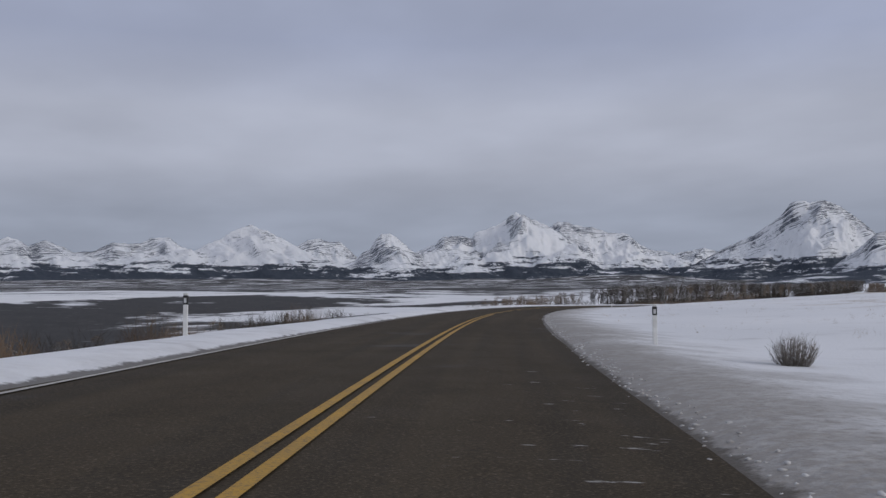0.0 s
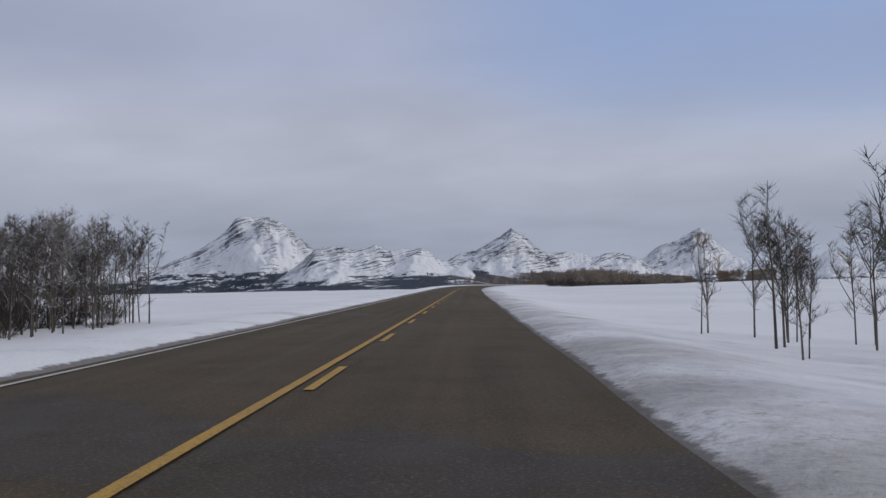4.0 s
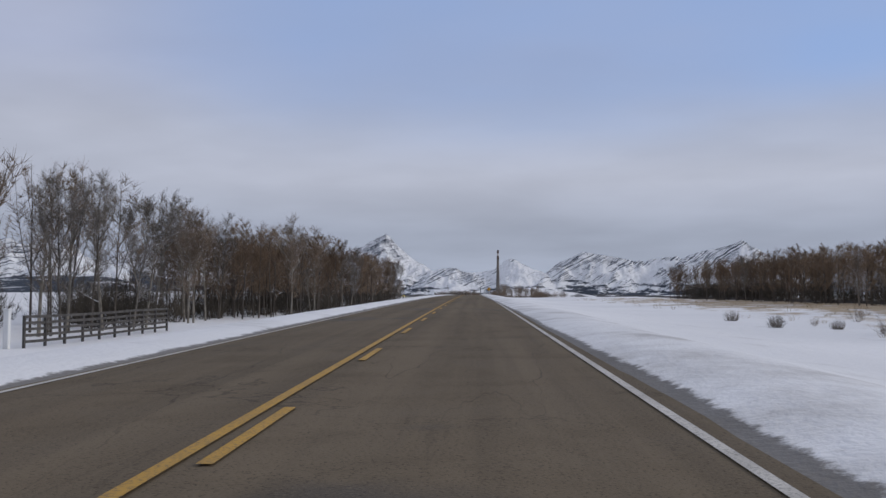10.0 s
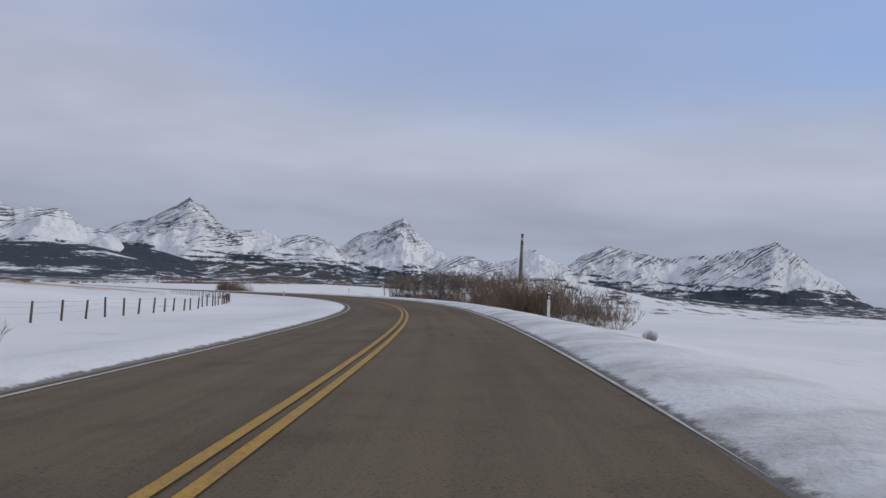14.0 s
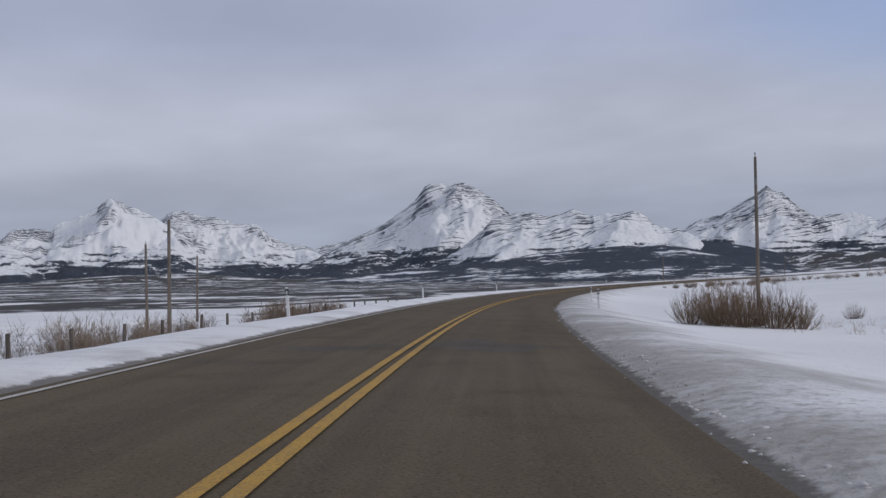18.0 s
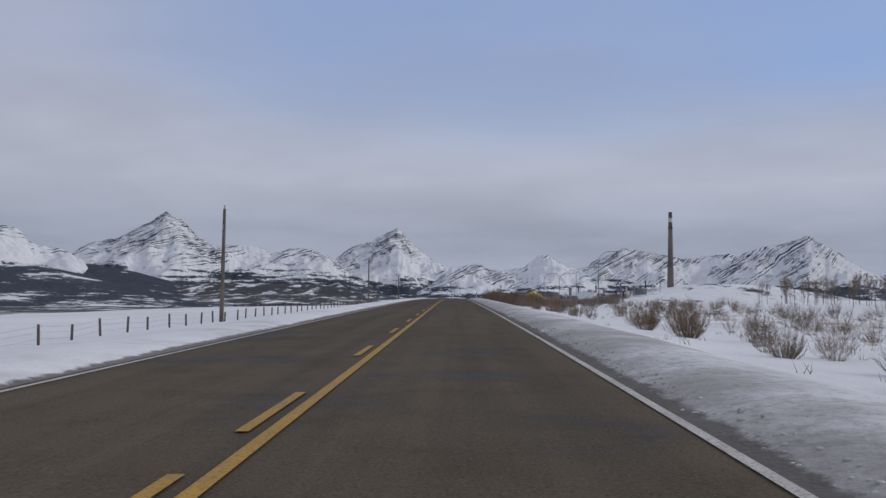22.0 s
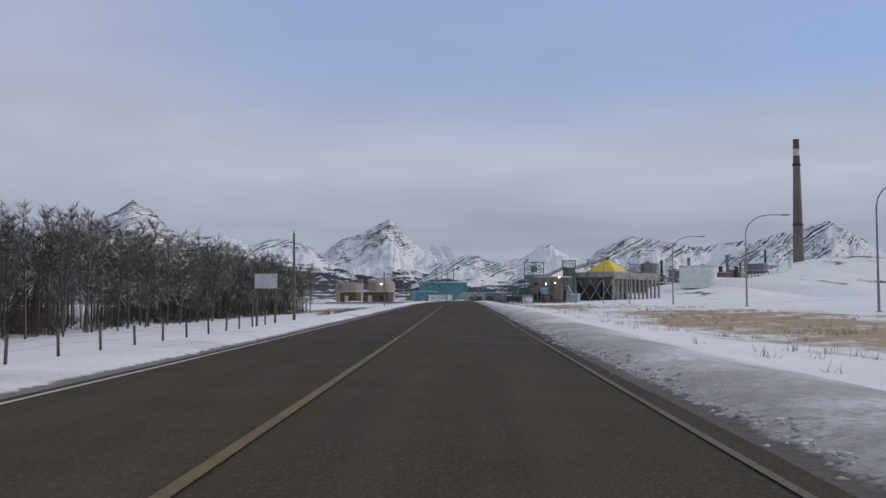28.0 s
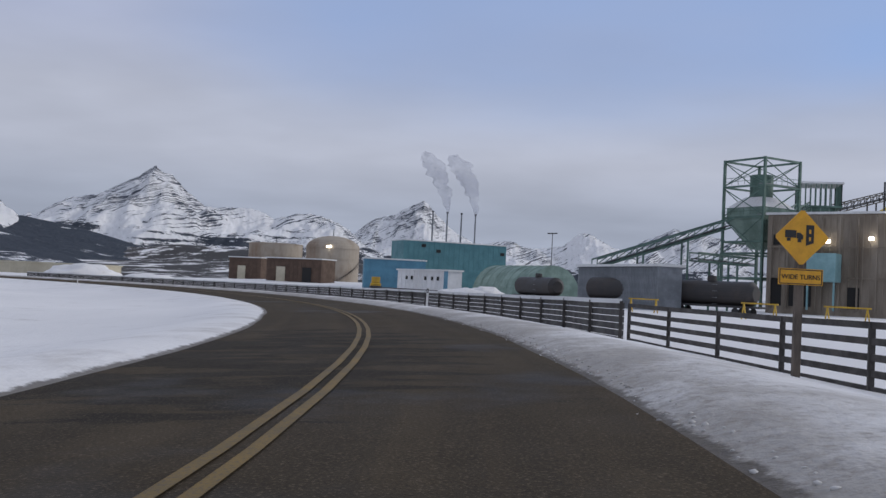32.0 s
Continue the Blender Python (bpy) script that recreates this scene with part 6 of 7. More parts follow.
# ---- the plant ----
CONCRETE = worn("stained_concrete", (0.36, 0.34, 0.31), (0.22, 0.205, 0.185), 0.25, 0.9, 0, 0.2)
STACK_CONCRETE = worn("dark_stack_concrete", (0.19, 0.165, 0.145), (0.13, 0.115, 0.10), 0.06, 0.9, 0, 0.15, (1, 1, 0.25))
STACK_WHITE = worn("white_stack_band", (0.62, 0.60, 0.57), (0.45, 0.42, 0.39), 0.2, 0.8, 0, 0.1)
STACK_RED = worn("red_brown_stack_band", (0.15, 0.092, 0.07), (0.09, 0.07, 0.06), 0.2, 0.85, 0, 0.1)
SULPHUR = worn("yellow_roof_sheet", (0.78, 0.58, 0.06), (0.66, 0.50, 0.10), 0.12, 0.6, 0, 0.1, lo=0.45, hi=0.75)
GREEN_STEEL = worn("green_painted_steel", (0.115, 0.20, 0.165), (0.08, 0.135, 0.11), 0.5, 0.6, 0.1, 0.05)
PALE_GREEN = worn("faded_green_sheet", (0.26, 0.36, 0.31), (0.17, 0.25, 0.21), 0.4, 0.65, 0.1, 0.05)
TEAL = worn("teal_wall_sheet", (0.095, 0.245, 0.27), (0.075, 0.20, 0.225), 0.3, 0.55, 0.1, 0.05)
LIGHT_TEAL = worn("pale_teal_sheet", (0.27, 0.46, 0.48), (0.20, 0.36, 0.38), 0.4, 0.55, 0.1, 0.05)
BLUE_SHED = worn("blue_shed_sheet", (0.10, 0.27, 0.38), (0.08, 0.21, 0.30), 0.4, 0.55, 0.1, 0.05)
BROWN_SHEET = worn("rust_brown_sheet", (0.33, 0.285, 0.23), (0.18, 0.145, 0.11), 0.25, 0.8, 0.1, 0.15, (1, 1, 0.3))
TAN_TANK = worn("rust_stained_tan_tank", (0.38, 0.33, 0.265), (0.23, 0.165, 0.115), 0.12, 0.75, 0.0, 0.1, (1, 1, 0.5), 0.42, 0.72)
BROWN_SHED = worn("dark_brown_shed", (0.12, 0.075, 0.05), (0.085, 0.055, 0.04), 0.4, 0.8, 0, 0.1)
CREAM = worn("cream_wall_sheet", (0.58, 0.53, 0.40), (0.48, 0.43, 0.32), 0.2, 0.75, 0, 0.1)
WHITE_SHEET = worn("white_painted_steel", (0.76, 0.77, 0.77), (0.64, 0.64, 0.63), 0.15, 0.6, 0, 0.05)
GREY_SHEET = worn("grey_sheet_metal", (0.24, 0.26, 0.28), (0.16, 0.175, 0.19), 0.5, 0.6, 0.2, 0.1)
BLACK_CAR = worn("black_tank_car_paint", (0.028, 0.026, 0.026), (0.05, 0.042, 0.038), 0.4, 0.55, 0, 0.05)
DARK_STEEL = worn("dark_structural_steel", (0.075, 0.075, 0.078), (0.05, 0.048, 0.047), 0.5, 0.7, 0.2, 0.05)
SKID_YELLOW = worn("yellow_machine_paint", (0.60, 0.38, 0.03), (0.40, 0.25, 0.04), 0.8, 0.6, 0, 0.05)
# near-black: the shade inside openings and windows is put into the colour
SHADED_OPENING_PAINT = worn("shaded_opening_paint", (0.02, 0.02, 0.02), (0.03, 0.028, 0.026), 1.0, 0.9, 0, 0.0)
RAIL_WOOD = worn("dark_weathered_rail", (0.085, 0.078, 0.072), (0.05, 0.046, 0.043), 3.0, 0.85, 0, 0.3, (1, 1, 1))
BOARD_WOOD = worn("grey_weathered_board", (0.11, 0.105, 0.10), (0.07, 0.066, 0.063), 2.0, 0.9, 0, 0.3)


def glow(name, colour, strength):
    n = Nodes(name)
    n.bsdf.inputs["Emission Color"].default_value = (*colour, 1)
    n.bsdf.inputs["Emission Strength"].default_value = strength
    return n.finish((0.8, 0.8, 0.75), 0.4)


LAMP_GLOW = glow("lit_floodlight", (1.0, 0.93, 0.8), 9.0)


def cylinder(bm, r, z0, z1, segs=40, r1=None, x=0, y=0):
    rod(bm, (x, y, z0), (x, y, z1), r, r if r1 is None else r1, segs)


def turn_of(ux, uy):
    return math.degrees(math.atan2(uy, ux))


def yard(x, y):
    s, d = nearest(np.array([float(x)]), np.array([float(y)]))
    if abs(d[0]) < 300 and s[0] < SEND - 280:
        return land(float(s[0]), float(d[0]))
    return far_land(x, y)


# the tall stack on the hill
stack = thing("smokestack", "tall tapered concrete smokestack with white and dark bands", "smokestack")
ZS = 40.0
for nm, a, b, mat in (("shaft", 0, 0.80, STACK_CONCRETE), ("red_band", 0.80, 0.875, STACK_RED), ("white_band", 0.875, 0.93, STACK_WHITE), ("top_band", 0.93, 1.0, STACK_RED)):
    bm = bmesh.new()
    rod(bm, (0, 0, a * 145), (0, 0, b * 145), 6.2 - 2.9 * a, 6.2 - 2.9 * b, 40)
    part(nm, bm, mat, stack)
for hgt in (0.33, 0.80):
    bm = bmesh.new()
    r = 6.2 - 2.9 * hgt
    cylinder(bm, r + 1.3, hgt * 145 - 0.2, hgt * 145 + 0.2)
    cylinder(bm, r + 1.35, hgt * 145 + 1.1, hgt * 145 + 1.2)
    part("platform", bm, DARK_STEEL, stack)
bm = bmesh.new()
cylinder(bm, 3.5, 145.01, 145.9)
part("rim", bm, DARK_STEEL, stack)
put_thing(stack, 4207, 944.5, ZS)

# the yellow-roofed loading building, raised on columns
hall = thing("loading_building", "raised concrete building with columns and a yellow pyramid roof", "building")
LU, LV, ZD0, ZD1 = 68.0, 34.0, 13.2, 17.6
bm = bmesh.new()
box(bm, 0, 0, ZD0 + 1.2, LU, LV, ZD1, 0.15)
part("deck", bm, CONCRETE, hall)
for y in (0.5, LV - 0.5):
    bm = bmesh.new()
    box(bm, 0.2, y - 0.4, ZD0, LU - 0.2, y + 0.4, ZD0 + 1.19)
    part("girder", bm, CONCRETE, hall)
col_mesh = None
for y in (0.9, LV - 0.9):
    for k in range(12):
        x = 1.0 + k * (LU - 2) / 11
        bm = bmesh.new()
        box(bm, -0.65, -0.6, -1.0, 0.65, 0.6, ZD0 - 0.01, 0.06)
        if col_mesh is None:
            first_col = part("column", bm, CONCRETE, hall)
            col_mesh = first_col.data
            first_col.location = (x, y, 0)
        else:
            bm.free()
            c = new("column", col_mesh)
            c.parent, c.location = hall, (x, y, 0)
# two dark sheets added under the deck to stand in for its shaded interior
bm = bmesh.new()
box(bm, 4.0, 12.0, -1.0, LU - 24.0, 12.4, ZD0 - 0.02)
part("shade_wall", bm, DARK_STEEL, hall, "dark sheet added behind the columns in place of deep shade")
bm = bmesh.new()
box(bm, 9.0, 6.0, -1.0, 9.4, LV - 4.0, ZD0 - 0.02)
part("shade_wall", bm, DARK_STEEL, hall, "dark sheet added behind the columns in place of deep shade")
for y in (0.9, LV - 0.9):
    bm = bmesh.new()
    beam(bm, (1.7, y, 4.4), (LU - 20.0, y, 4.4), 0.4, 0.5)
    part("tie_beam", bm, CONCRETE, hall)
for k in range(5):  # sloping hopper bottoms under the deck
    bm = bmesh.new()
    x = 12 + k * 11.5
    plate(bm, [(x - 5, ZD0 + 1.1), (x + 5, ZD0 + 1.1), (x + 1.2, 5.0), (x - 1.2, 5.0)], 5, LV - 5)
    part("hopper", bm, GREY_SHEET, hall, "grey sloping hopper bottom")
for x0, x1 in ((1.0, 5.7), (5.7, 10.4)):
    bm = bmesh.new()
    beam(bm, (x0, 0.9, 0.3), (x1, 0.9, ZD0 - 0.5), 0.35, 0.35)
    beam(bm, (x1, 0.96, 0.3), (x0, 0.96, ZD0 - 0.5), 0.45, 0.45)
    part("cross_brace", bm, CONCRETE, hall)
for y0, y1 in ((1, 9), (9, 17), (17, 25), (25, 33)):
    bm = bmesh.new()
    beam(bm, (1.0, y0, 0.3), (1.0, y1, ZD0 - 0.5), 0.35, 0.35)
    beam(bm, (1.06, y1, 0.3), (1.06, y0, ZD0 - 0.5), 0.45, 0.45)
    part("cross_brace", bm, CONCRETE, hall)
bm = bmesh.new()
c0 = (LU / 2 - 7.5, LV / 2 + 0.8)
e = 9.8
eave = [(c0[0] - e, c0[1] - e), (c0[0] + e, c0[1] - e), (c0[0] + e, c0[1] + e), (c0[0] - e, c0[1] + e)]
low_v = [bm.verts.new((x, y, ZD1 + 0.02)) for x, y in eave]
rim_v = [bm.verts.new((x, y, ZD1 + 1.0)) for x, y in eave]
top_v = [bm.verts.new((c0[0] + sx * 0.9, c0[1] + sy * 0.9, 26.2)) for sx, sy in ((-1, -1), (1, -1), (1, 1), (-1, 1))]
bm.faces.new(top_v)
for k in range(4):
    j = (k + 1) % 4
    bm.faces.new((low_v[k], low_v[j], rim_v[j], rim_v[k]))
    bm.faces.new((rim_v[k], rim_v[j], top_v[j], top_v[k]))
roof = part("roof", bm, SULPHUR, hall, "bright yellow pyramid roof")
bm = bmesh.new()
box(bm, c0[0] - 0.8, c0[1] - 0.8, 26.21, c0[0] + 0.8, c0[1] + 0.8, 27.6)
part("roof_vent", bm, DARK_STEEL, roof)
for k in range(3):  # silos behind the roof
    bm = bmesh.new()
    cylinder(bm, 1.9, ZD1 + 0.02, ZD1 + 6.0 + 0.4 * (k % 2), 20, x=LU - 3.5 - 4.4 * k, y=LV - 4)
    part("silo", bm, PALE_GREEN, hall, "grey-green vertical silo")
for y in (1.0, 12.0):  # an open grey frame on the far half of the deck
    for k in range(12):
        bm = bmesh.new()
        beam(bm, (46 + k * 1.9, y, ZD1 + 0.01), (46 + k * 1.9, y, ZD1 + 6.4), 0.32, 0.32)
        part("frame_post", bm, GREY_SHEET, hall)
    for z in (ZD1 + 3.2, ZD1 + 6.45):
        bm = bmesh.new()
        beam(bm, (45.8, y, z), (67.2, y, z), 0.3, 0.36)
        part("frame_beam", bm, DARK_STEEL, hall)
bm = bmesh.new()
box(bm, 60.5, 2.0, ZD1 + 0.01, 66.5, 11.0, ZD1 + 7.0, 0.1)
part("roof_cabin", bm, GREY_SHEET, hall, "dark grey cabin on the deck")
bm = bmesh.new()
rod(bm, (-2.2, 17.0, -2.0), (-2.2, 17.0, 25.5), 0.26, 0.2, 10)
part("mast", bm, DARK_STEEL, hall, "thin dark mast beside the end columns")
put_thing(hall, 3674.1, 1142.1, 4.1, turn_of(0.897, -0.441))


# the open green tower with its square hopper
tower = thing("hopper_tower", "open green steel tower holding a snow-topped square hopper", "tower")
W, H = 7.9, 22.5
CORNERS = ((0, 0), (W, 0), (W, W), (0, W))
FACES = tuple(zip(CORNERS, CORNERS[1:] + CORNERS[:1]))
for x, y in CORNERS:
    bm = bmesh.new()
    beam(bm, (x, y, -0.5), (x, y, H), 0.36, 0.36)
    part("leg", bm, GREEN_STEEL, tower)
for z in (4.0, 7.8, 9.6, 13.4, 18.2, H - 0.2):
    for a, b in FACES:
        bm = bmesh.new()
        beam(bm, (a[0], a[1], z), (b[0], b[1], z), 0.24, 0.3)
        part("beam", bm, GREEN_STEEL, tower)
for z0, z1 in ((7.8, 13.4), (13.6, 18.0), (18.4, H - 0.4)):
    for a, b in FACES:
        bm = bmesh.new()
        beam(bm, (a[0], a[1], z0), (b[0], b[1], z1), 0.12, 0.12)
        part("brace", bm, GREEN_STEEL, tower)
        bm = bmesh.new()
        beam(bm, (b[0], b[1], z0), (a[0], a[1], z1), 0.12, 0.12)
        part("brace", bm, GREEN_STEEL, tower)


def frustum(bm, half0, z0, half1, z1, c=W / 2):
    lo = [bm.verts.new((c + sx * half0, c + sy * half0, z0)) for sx, sy in ((-1, -1), (1, -1), (1, 1), (-1, 1))]
    hi = [bm.verts.new((c + sx * half1, c + sy * half1, z1)) for sx, sy in ((-1, -1), (1, -1), (1, 1), (-1, 1))]
    bm.faces.new(lo[::-1])
    bm.faces.new(hi)
    for k in range(4):
        bm.faces.new((lo[k], lo[(k + 1) % 4], hi[(k + 1) % 4], hi[k]))


bm = bmesh.new()
frustum(bm, 0.9, 8.6, 3.55, 13.0)
vessel = part("hopper", bm, PALE_GREEN, tower, "faded green square hopper")
bm = bmesh.new()
frustum(bm, 3.6, 13.01, 3.6, 14.9)
part("hopper_rim", bm, PALE_GREEN, vessel)
bm = bmesh.new()
frustum(bm, 3.65, 14.91, 1.7, 16.7)
part("hopper_cover", bm, SNOW, vessel, "snow-covered hopper lid")
bm = bmesh.new()
cylinder(bm, 1.75, 16.71, 20.2, 24, 1.75, W / 2, W / 2)
part("neck", bm, GREEN_STEEL, tower)
for z in (13.7, 18.4):
    bm = bmesh.new()
    box(bm, 0.2, 0.2, z, W - 0.2, 1.3, z + 0.1)
    part("platform", bm, GALV, tower)
    for x0, y0, x1, y1 in ((0.1, 0.1, W - 0.1, 0.1), (0.1, 0.1, 0.1, W - 0.1)):
        bm = bmesh.new()
        for k in range(7):
            q = k / 6
            rod(bm, (x0 + (x1 - x0) * q, y0 + (y1 - y0) * q, z + 0.1), (x0 + (x1 - x0) * q, y0 + (y1 - y0) * q, z + 1.2), 0.04, 0.04, 5)
        for dz in (0.65, 1.2):
            rod(bm, (x0, y0, z + dz), (x1, y1, z + dz), 0.04, 0.04, 5)
        part("handrail", bm, GREEN_STEEL, tower)
bm = bmesh.new()
for k in range(24):
    u = k / 23
    box(bm, W + 0.35, 0.4 + u * 6.4, 8.0 + u * 5.4, W + 1.25, 0.75 + u * 6.4, 8.06 + u * 5.4)
beam(bm, (W + 0.35, 0.4, 8.0), (W + 0.35, 7.0, 13.5), 0.08, 0.25)
part("stair", bm, GREEN_STEEL, tower, "green steel stair flight")
put_thing(tower, 3624.0, 1186.7, 3.9, turn_of(5.4, -5.6))


def conveyor(a, b, w, h, mat, label, legs=0):
    """A truss conveyor from a to b (true places)."""
    a, b = Vector(a), Vector(b)
    ob = thing("conveyor", label, "conveyor", "conveyors")
    q = b - a
    flat = Vector((q.x, q.y, 0)).normalized()
    side = Vector((-flat.y, flat.x, 0)) * w / 2
    up = Vector((0, 0, h))
    base = Vector((a.x, a.y, 0))
    n = max(3, int(q.length / 3.2))
    for sg, nm in ((1, "side_truss"), (-1, "side_truss")):
        bm = bmesh.new()
        s_ = side * sg
        beam(bm, a - base + s_, b - base + s_, 0.22, 0.22)
        beam(bm, a - base + s_ + up, b - base + s_ + up, 0.22, 0.22)
        for k in range(n):
            p, r = a.lerp(b, k / n) - base, a.lerp(b, (k + 1) / n) - base
            beam(bm, p + s_, p + s_ + up, 0.13, 0.13)
            beam(bm, p + s_, r + s_ + up, 0.11, 0.11)
        part(nm, bm, mat, ob)
    bm = bmesh.new()
    beam(bm, a - base + up * 0.25, b - base + up * 0.25, w * 0.8, 0.12)
    part("belt", bm, DARK_STEEL, ob, "dark conveyor belt")
    for k in range(legs):
        p = a.lerp(b, (k + 1) / (legs + 1)) - base
        g = yard(p.x + base.x, p.y + base.y)
        bm = bmesh.new()
        beam(bm, p + side, Vector((p.x + side.x, p.y + side.y, g - 0.3)), 0.3, 0.3)
        beam(bm, p - side, Vector((p.x - side.x, p.y - side.y, g - 0.3)), 0.3, 0.3)
        part("support", bm, mat, ob)
    ob.matrix_basis = pose(base.x * K, base.y * K, 0) @ Matrix.Diagonal((K, K, K, 1))


conveyor((3616, 1211, 8.2), (3627, 1191.5, 15.6), 1.8, 1.3, GREEN_STEEL, "green inclined truss conveyor rising to the tower", 2)
conveyor((3608, 1197, 9.6), (3621, 1188.5, 9.6), 1.4, 1.1, GREEN_STEEL, "level green truss gantry behind the rail cars", 2)
conveyor((3634, 1187, 14.5), (3682, 1173, 24.0), 1.8, 1.4, GREEN_STEEL, "green enclosed conveyor climbing towards a silo", 1)
conveyor((3689, 1166, 24.0), (3718, 1146, 31.2), 2.0, 1.6, DARK_STEEL, "long dark truss conveyor above a yellow roof", 1)

silo_tower = thing("silo", "tall dull green cylindrical silo with a ladder cage", "silo")
bm = bmesh.new()
cylinder(bm, 3.9, -1.0, 20.5, 32)
part("shell", bm, GREEN_STEEL, silo_tower)
for k in range(14):
    a = 2 * math.pi * k / 14
    bm = bmesh.new()
    box(bm, 4.0 * math.cos(a) - 0.08, 4.0 * math.sin(a) - 0.08, 0, 4.0 * math.cos(a) + 0.08, 4.0 * math.sin(a) + 0.08, 20.49)
    part("stiffener", bm, PALE_GREEN, silo_tower)
bm = bmesh.new()
box(bm, -4.2, -4.2, 20.51, 4.2, 4.2, 20.9)
part("top_platform", bm, GREEN_STEEL, silo_tower)
for k in range(9):
    q = -4.0 + k
    for x, y in ((q, -4.0), (q, 4.0), (-4.0, q), (4.0, q)):
        if abs(q) == 4.0 and abs(x) == 4.0 and x == q and abs(y) != 4.0:
            continue
        bm = bmesh.new()
        beam(bm, (x, y, 20.9), (x, y, 25.4), 0.2, 0.2)
        part("roof_post", bm, GREEN_STEEL, silo_tower)
bm = bmesh.new()
box(bm, -4.4, -4.4, 25.41, 4.4, 4.4, 25.85, 0.05)
part("head_roof", bm, WHITE_SHEET, silo_tower, "thin snow-covered roof")
put_thing(silo_tower, 3686, 1170, 3.8)


def metal_building(name, label, lx, ly, h, mat, roof_mat, rib=1.2, slope=0.5):
    """A sheet-clad building: local x along its front (y = 0), y back."""
    ob = thing(name, label, "building")
    for nm, (x0, y0, x1, y1) in (("front_wall", (0, 0, lx, 0.25)), ("back_wall", (0, ly - 0.25, lx, ly)), ("end_wall", (0, 0.26, 0.25, ly - 0.26)), ("end_wall", (lx - 0.25, 0.26, lx, ly - 0.26))):
        bm = bmesh.new()
        box(bm, x0, y0, -4.0, x1, y1, h)
        wall = part(nm, bm, mat, ob)
        if nm == "front_wall" and lx / rib < 60:
            seam = None
            for k in range(1, int(lx / rib)):
                if seam is None:
                    bm = bmesh.new()
                    box(bm, -0.06, -0.06, -0.5, 0.06, -0.001, h)
                    seam = part("seam", bm, mat, wall)
                    seam.location = (rib, 0, 0)
                else:
                    c = new("seam", seam.data)
                    c.parent, c.location = wall, (k * rib, 0, 0)
    bm = bmesh.new()
    a = [(-0.3, h + 0.02), (lx + 0.3, h + 0.02), (lx + 0.3, h + 0.35), (-0.3, h + 0.35)]
    plate(bm, a, -0.3, ly + 0.3)
    part("roof", bm, roof_mat, ob, "snow-dusted flat roof")
    return ob


# the rusty shed in front of the tower
shed = metal_building("processing_shed", "rust-brown sheet-clad shed with bays and a doorway painted dark", 18.4, 10.5, 13.3, BROWN_SHEET, WHITE_SHEET, 0.9)
# closed walls: shade in the doorway and bays is painted on near-black panels
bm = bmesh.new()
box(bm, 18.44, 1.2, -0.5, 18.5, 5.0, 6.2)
part("doorway", bm, SHADED_OPENING_PAINT, shed, "near-black panel painted for the shade in the open doorway")
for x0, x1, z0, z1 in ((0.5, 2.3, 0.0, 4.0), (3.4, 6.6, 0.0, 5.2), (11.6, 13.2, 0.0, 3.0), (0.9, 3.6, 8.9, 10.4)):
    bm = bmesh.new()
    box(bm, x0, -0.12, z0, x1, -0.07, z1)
    part("bay_shade", bm, SHADED_OPENING_PAINT, shed, "near-black panel painted for the shade in an open bay")
for k in range(8):
    bm = bmesh.new()
    beam(bm, (0.7 + k * 2.45, -0.35, -0.4), (0.7 + k * 2.45, -0.35, 12.8), 0.22, 0.22)
    part("stud", bm, BROWN_SHEET, shed)
for z0, z1 in ((8.9, 12.6), (6.9, 8.0)):  # the open end, its inside shade painted as near-black panels
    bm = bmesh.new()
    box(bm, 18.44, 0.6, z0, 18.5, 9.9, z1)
    part("bay_shade", bm, SHADED_OPENING_PAINT, shed, "near-black panel painted for the shade in an open bay")
for k in range(7):
    bm = bmesh.new()
    beam(bm, (18.75, 0.3 + k * 1.65, -0.4 if k in (0, 3, 6) else 6.4), (18.75, 0.3 + k * 1.65, 13.2), 0.34, 0.34)
    part("end_column", bm, CONCRETE, shed, "pale end column")
for z in (4.3, 8.6):
    bm = bmesh.new()
    beam(bm, (0.2, -0.5, z), (18.2, -0.5, z), 0.2, 0.2)
    part("rail", bm, BROWN_SHEET, shed)
for x, z in ((9.0, 9.4), (14.8, 9.8), (17.6, 13.0)):
    bm = bmesh.new()
    box(bm, x - 0.3, -0.95, z - 0.25, x + 0.3, -0.62, z + 0.25, 0.05)
    part("floodlight", bm, LAMP_GLOW, shed, "lit white floodlight")
bm = bmesh.new()
box(bm, 6.9, -3.2, 3.6, 10.9, -0.65, 7.6, 0.08)
bin_ = part("bin", bm, LIGHT_TEAL, shed, "pale teal bin on legs")
for x in (7.1, 10.7):
    bm = bmesh.new()
    beam(bm, (x, -3.0, -0.4), (x, -3.0, 3.59), 0.22, 0.22)
    part("leg", bm, LIGHT_TEAL, bin_)
bm = bmesh.new()
beam(bm, (19.7, 4.6, 8.2), (19.7, 12.6, 1.4), 0.7, 0.9)
part("chute", bm, LIGHT_TEAL, shed, "pale teal sloping chute")
put_thing(shed, 3621.8, 1186.2, 4.0, turn_of(3614.2 - 3621.8, 1171.6 - 1186.2))
hut = metal_building("pump_hut", "small pale teal hut with snow on its roof", 4.4, 4.2, 3.6, LIGHT_TEAL, WHITE_SHEET, 0.7)
put_thing(hut, 3611.9, 1164.9, 4.0, turn_of(-0.25, -0.97))

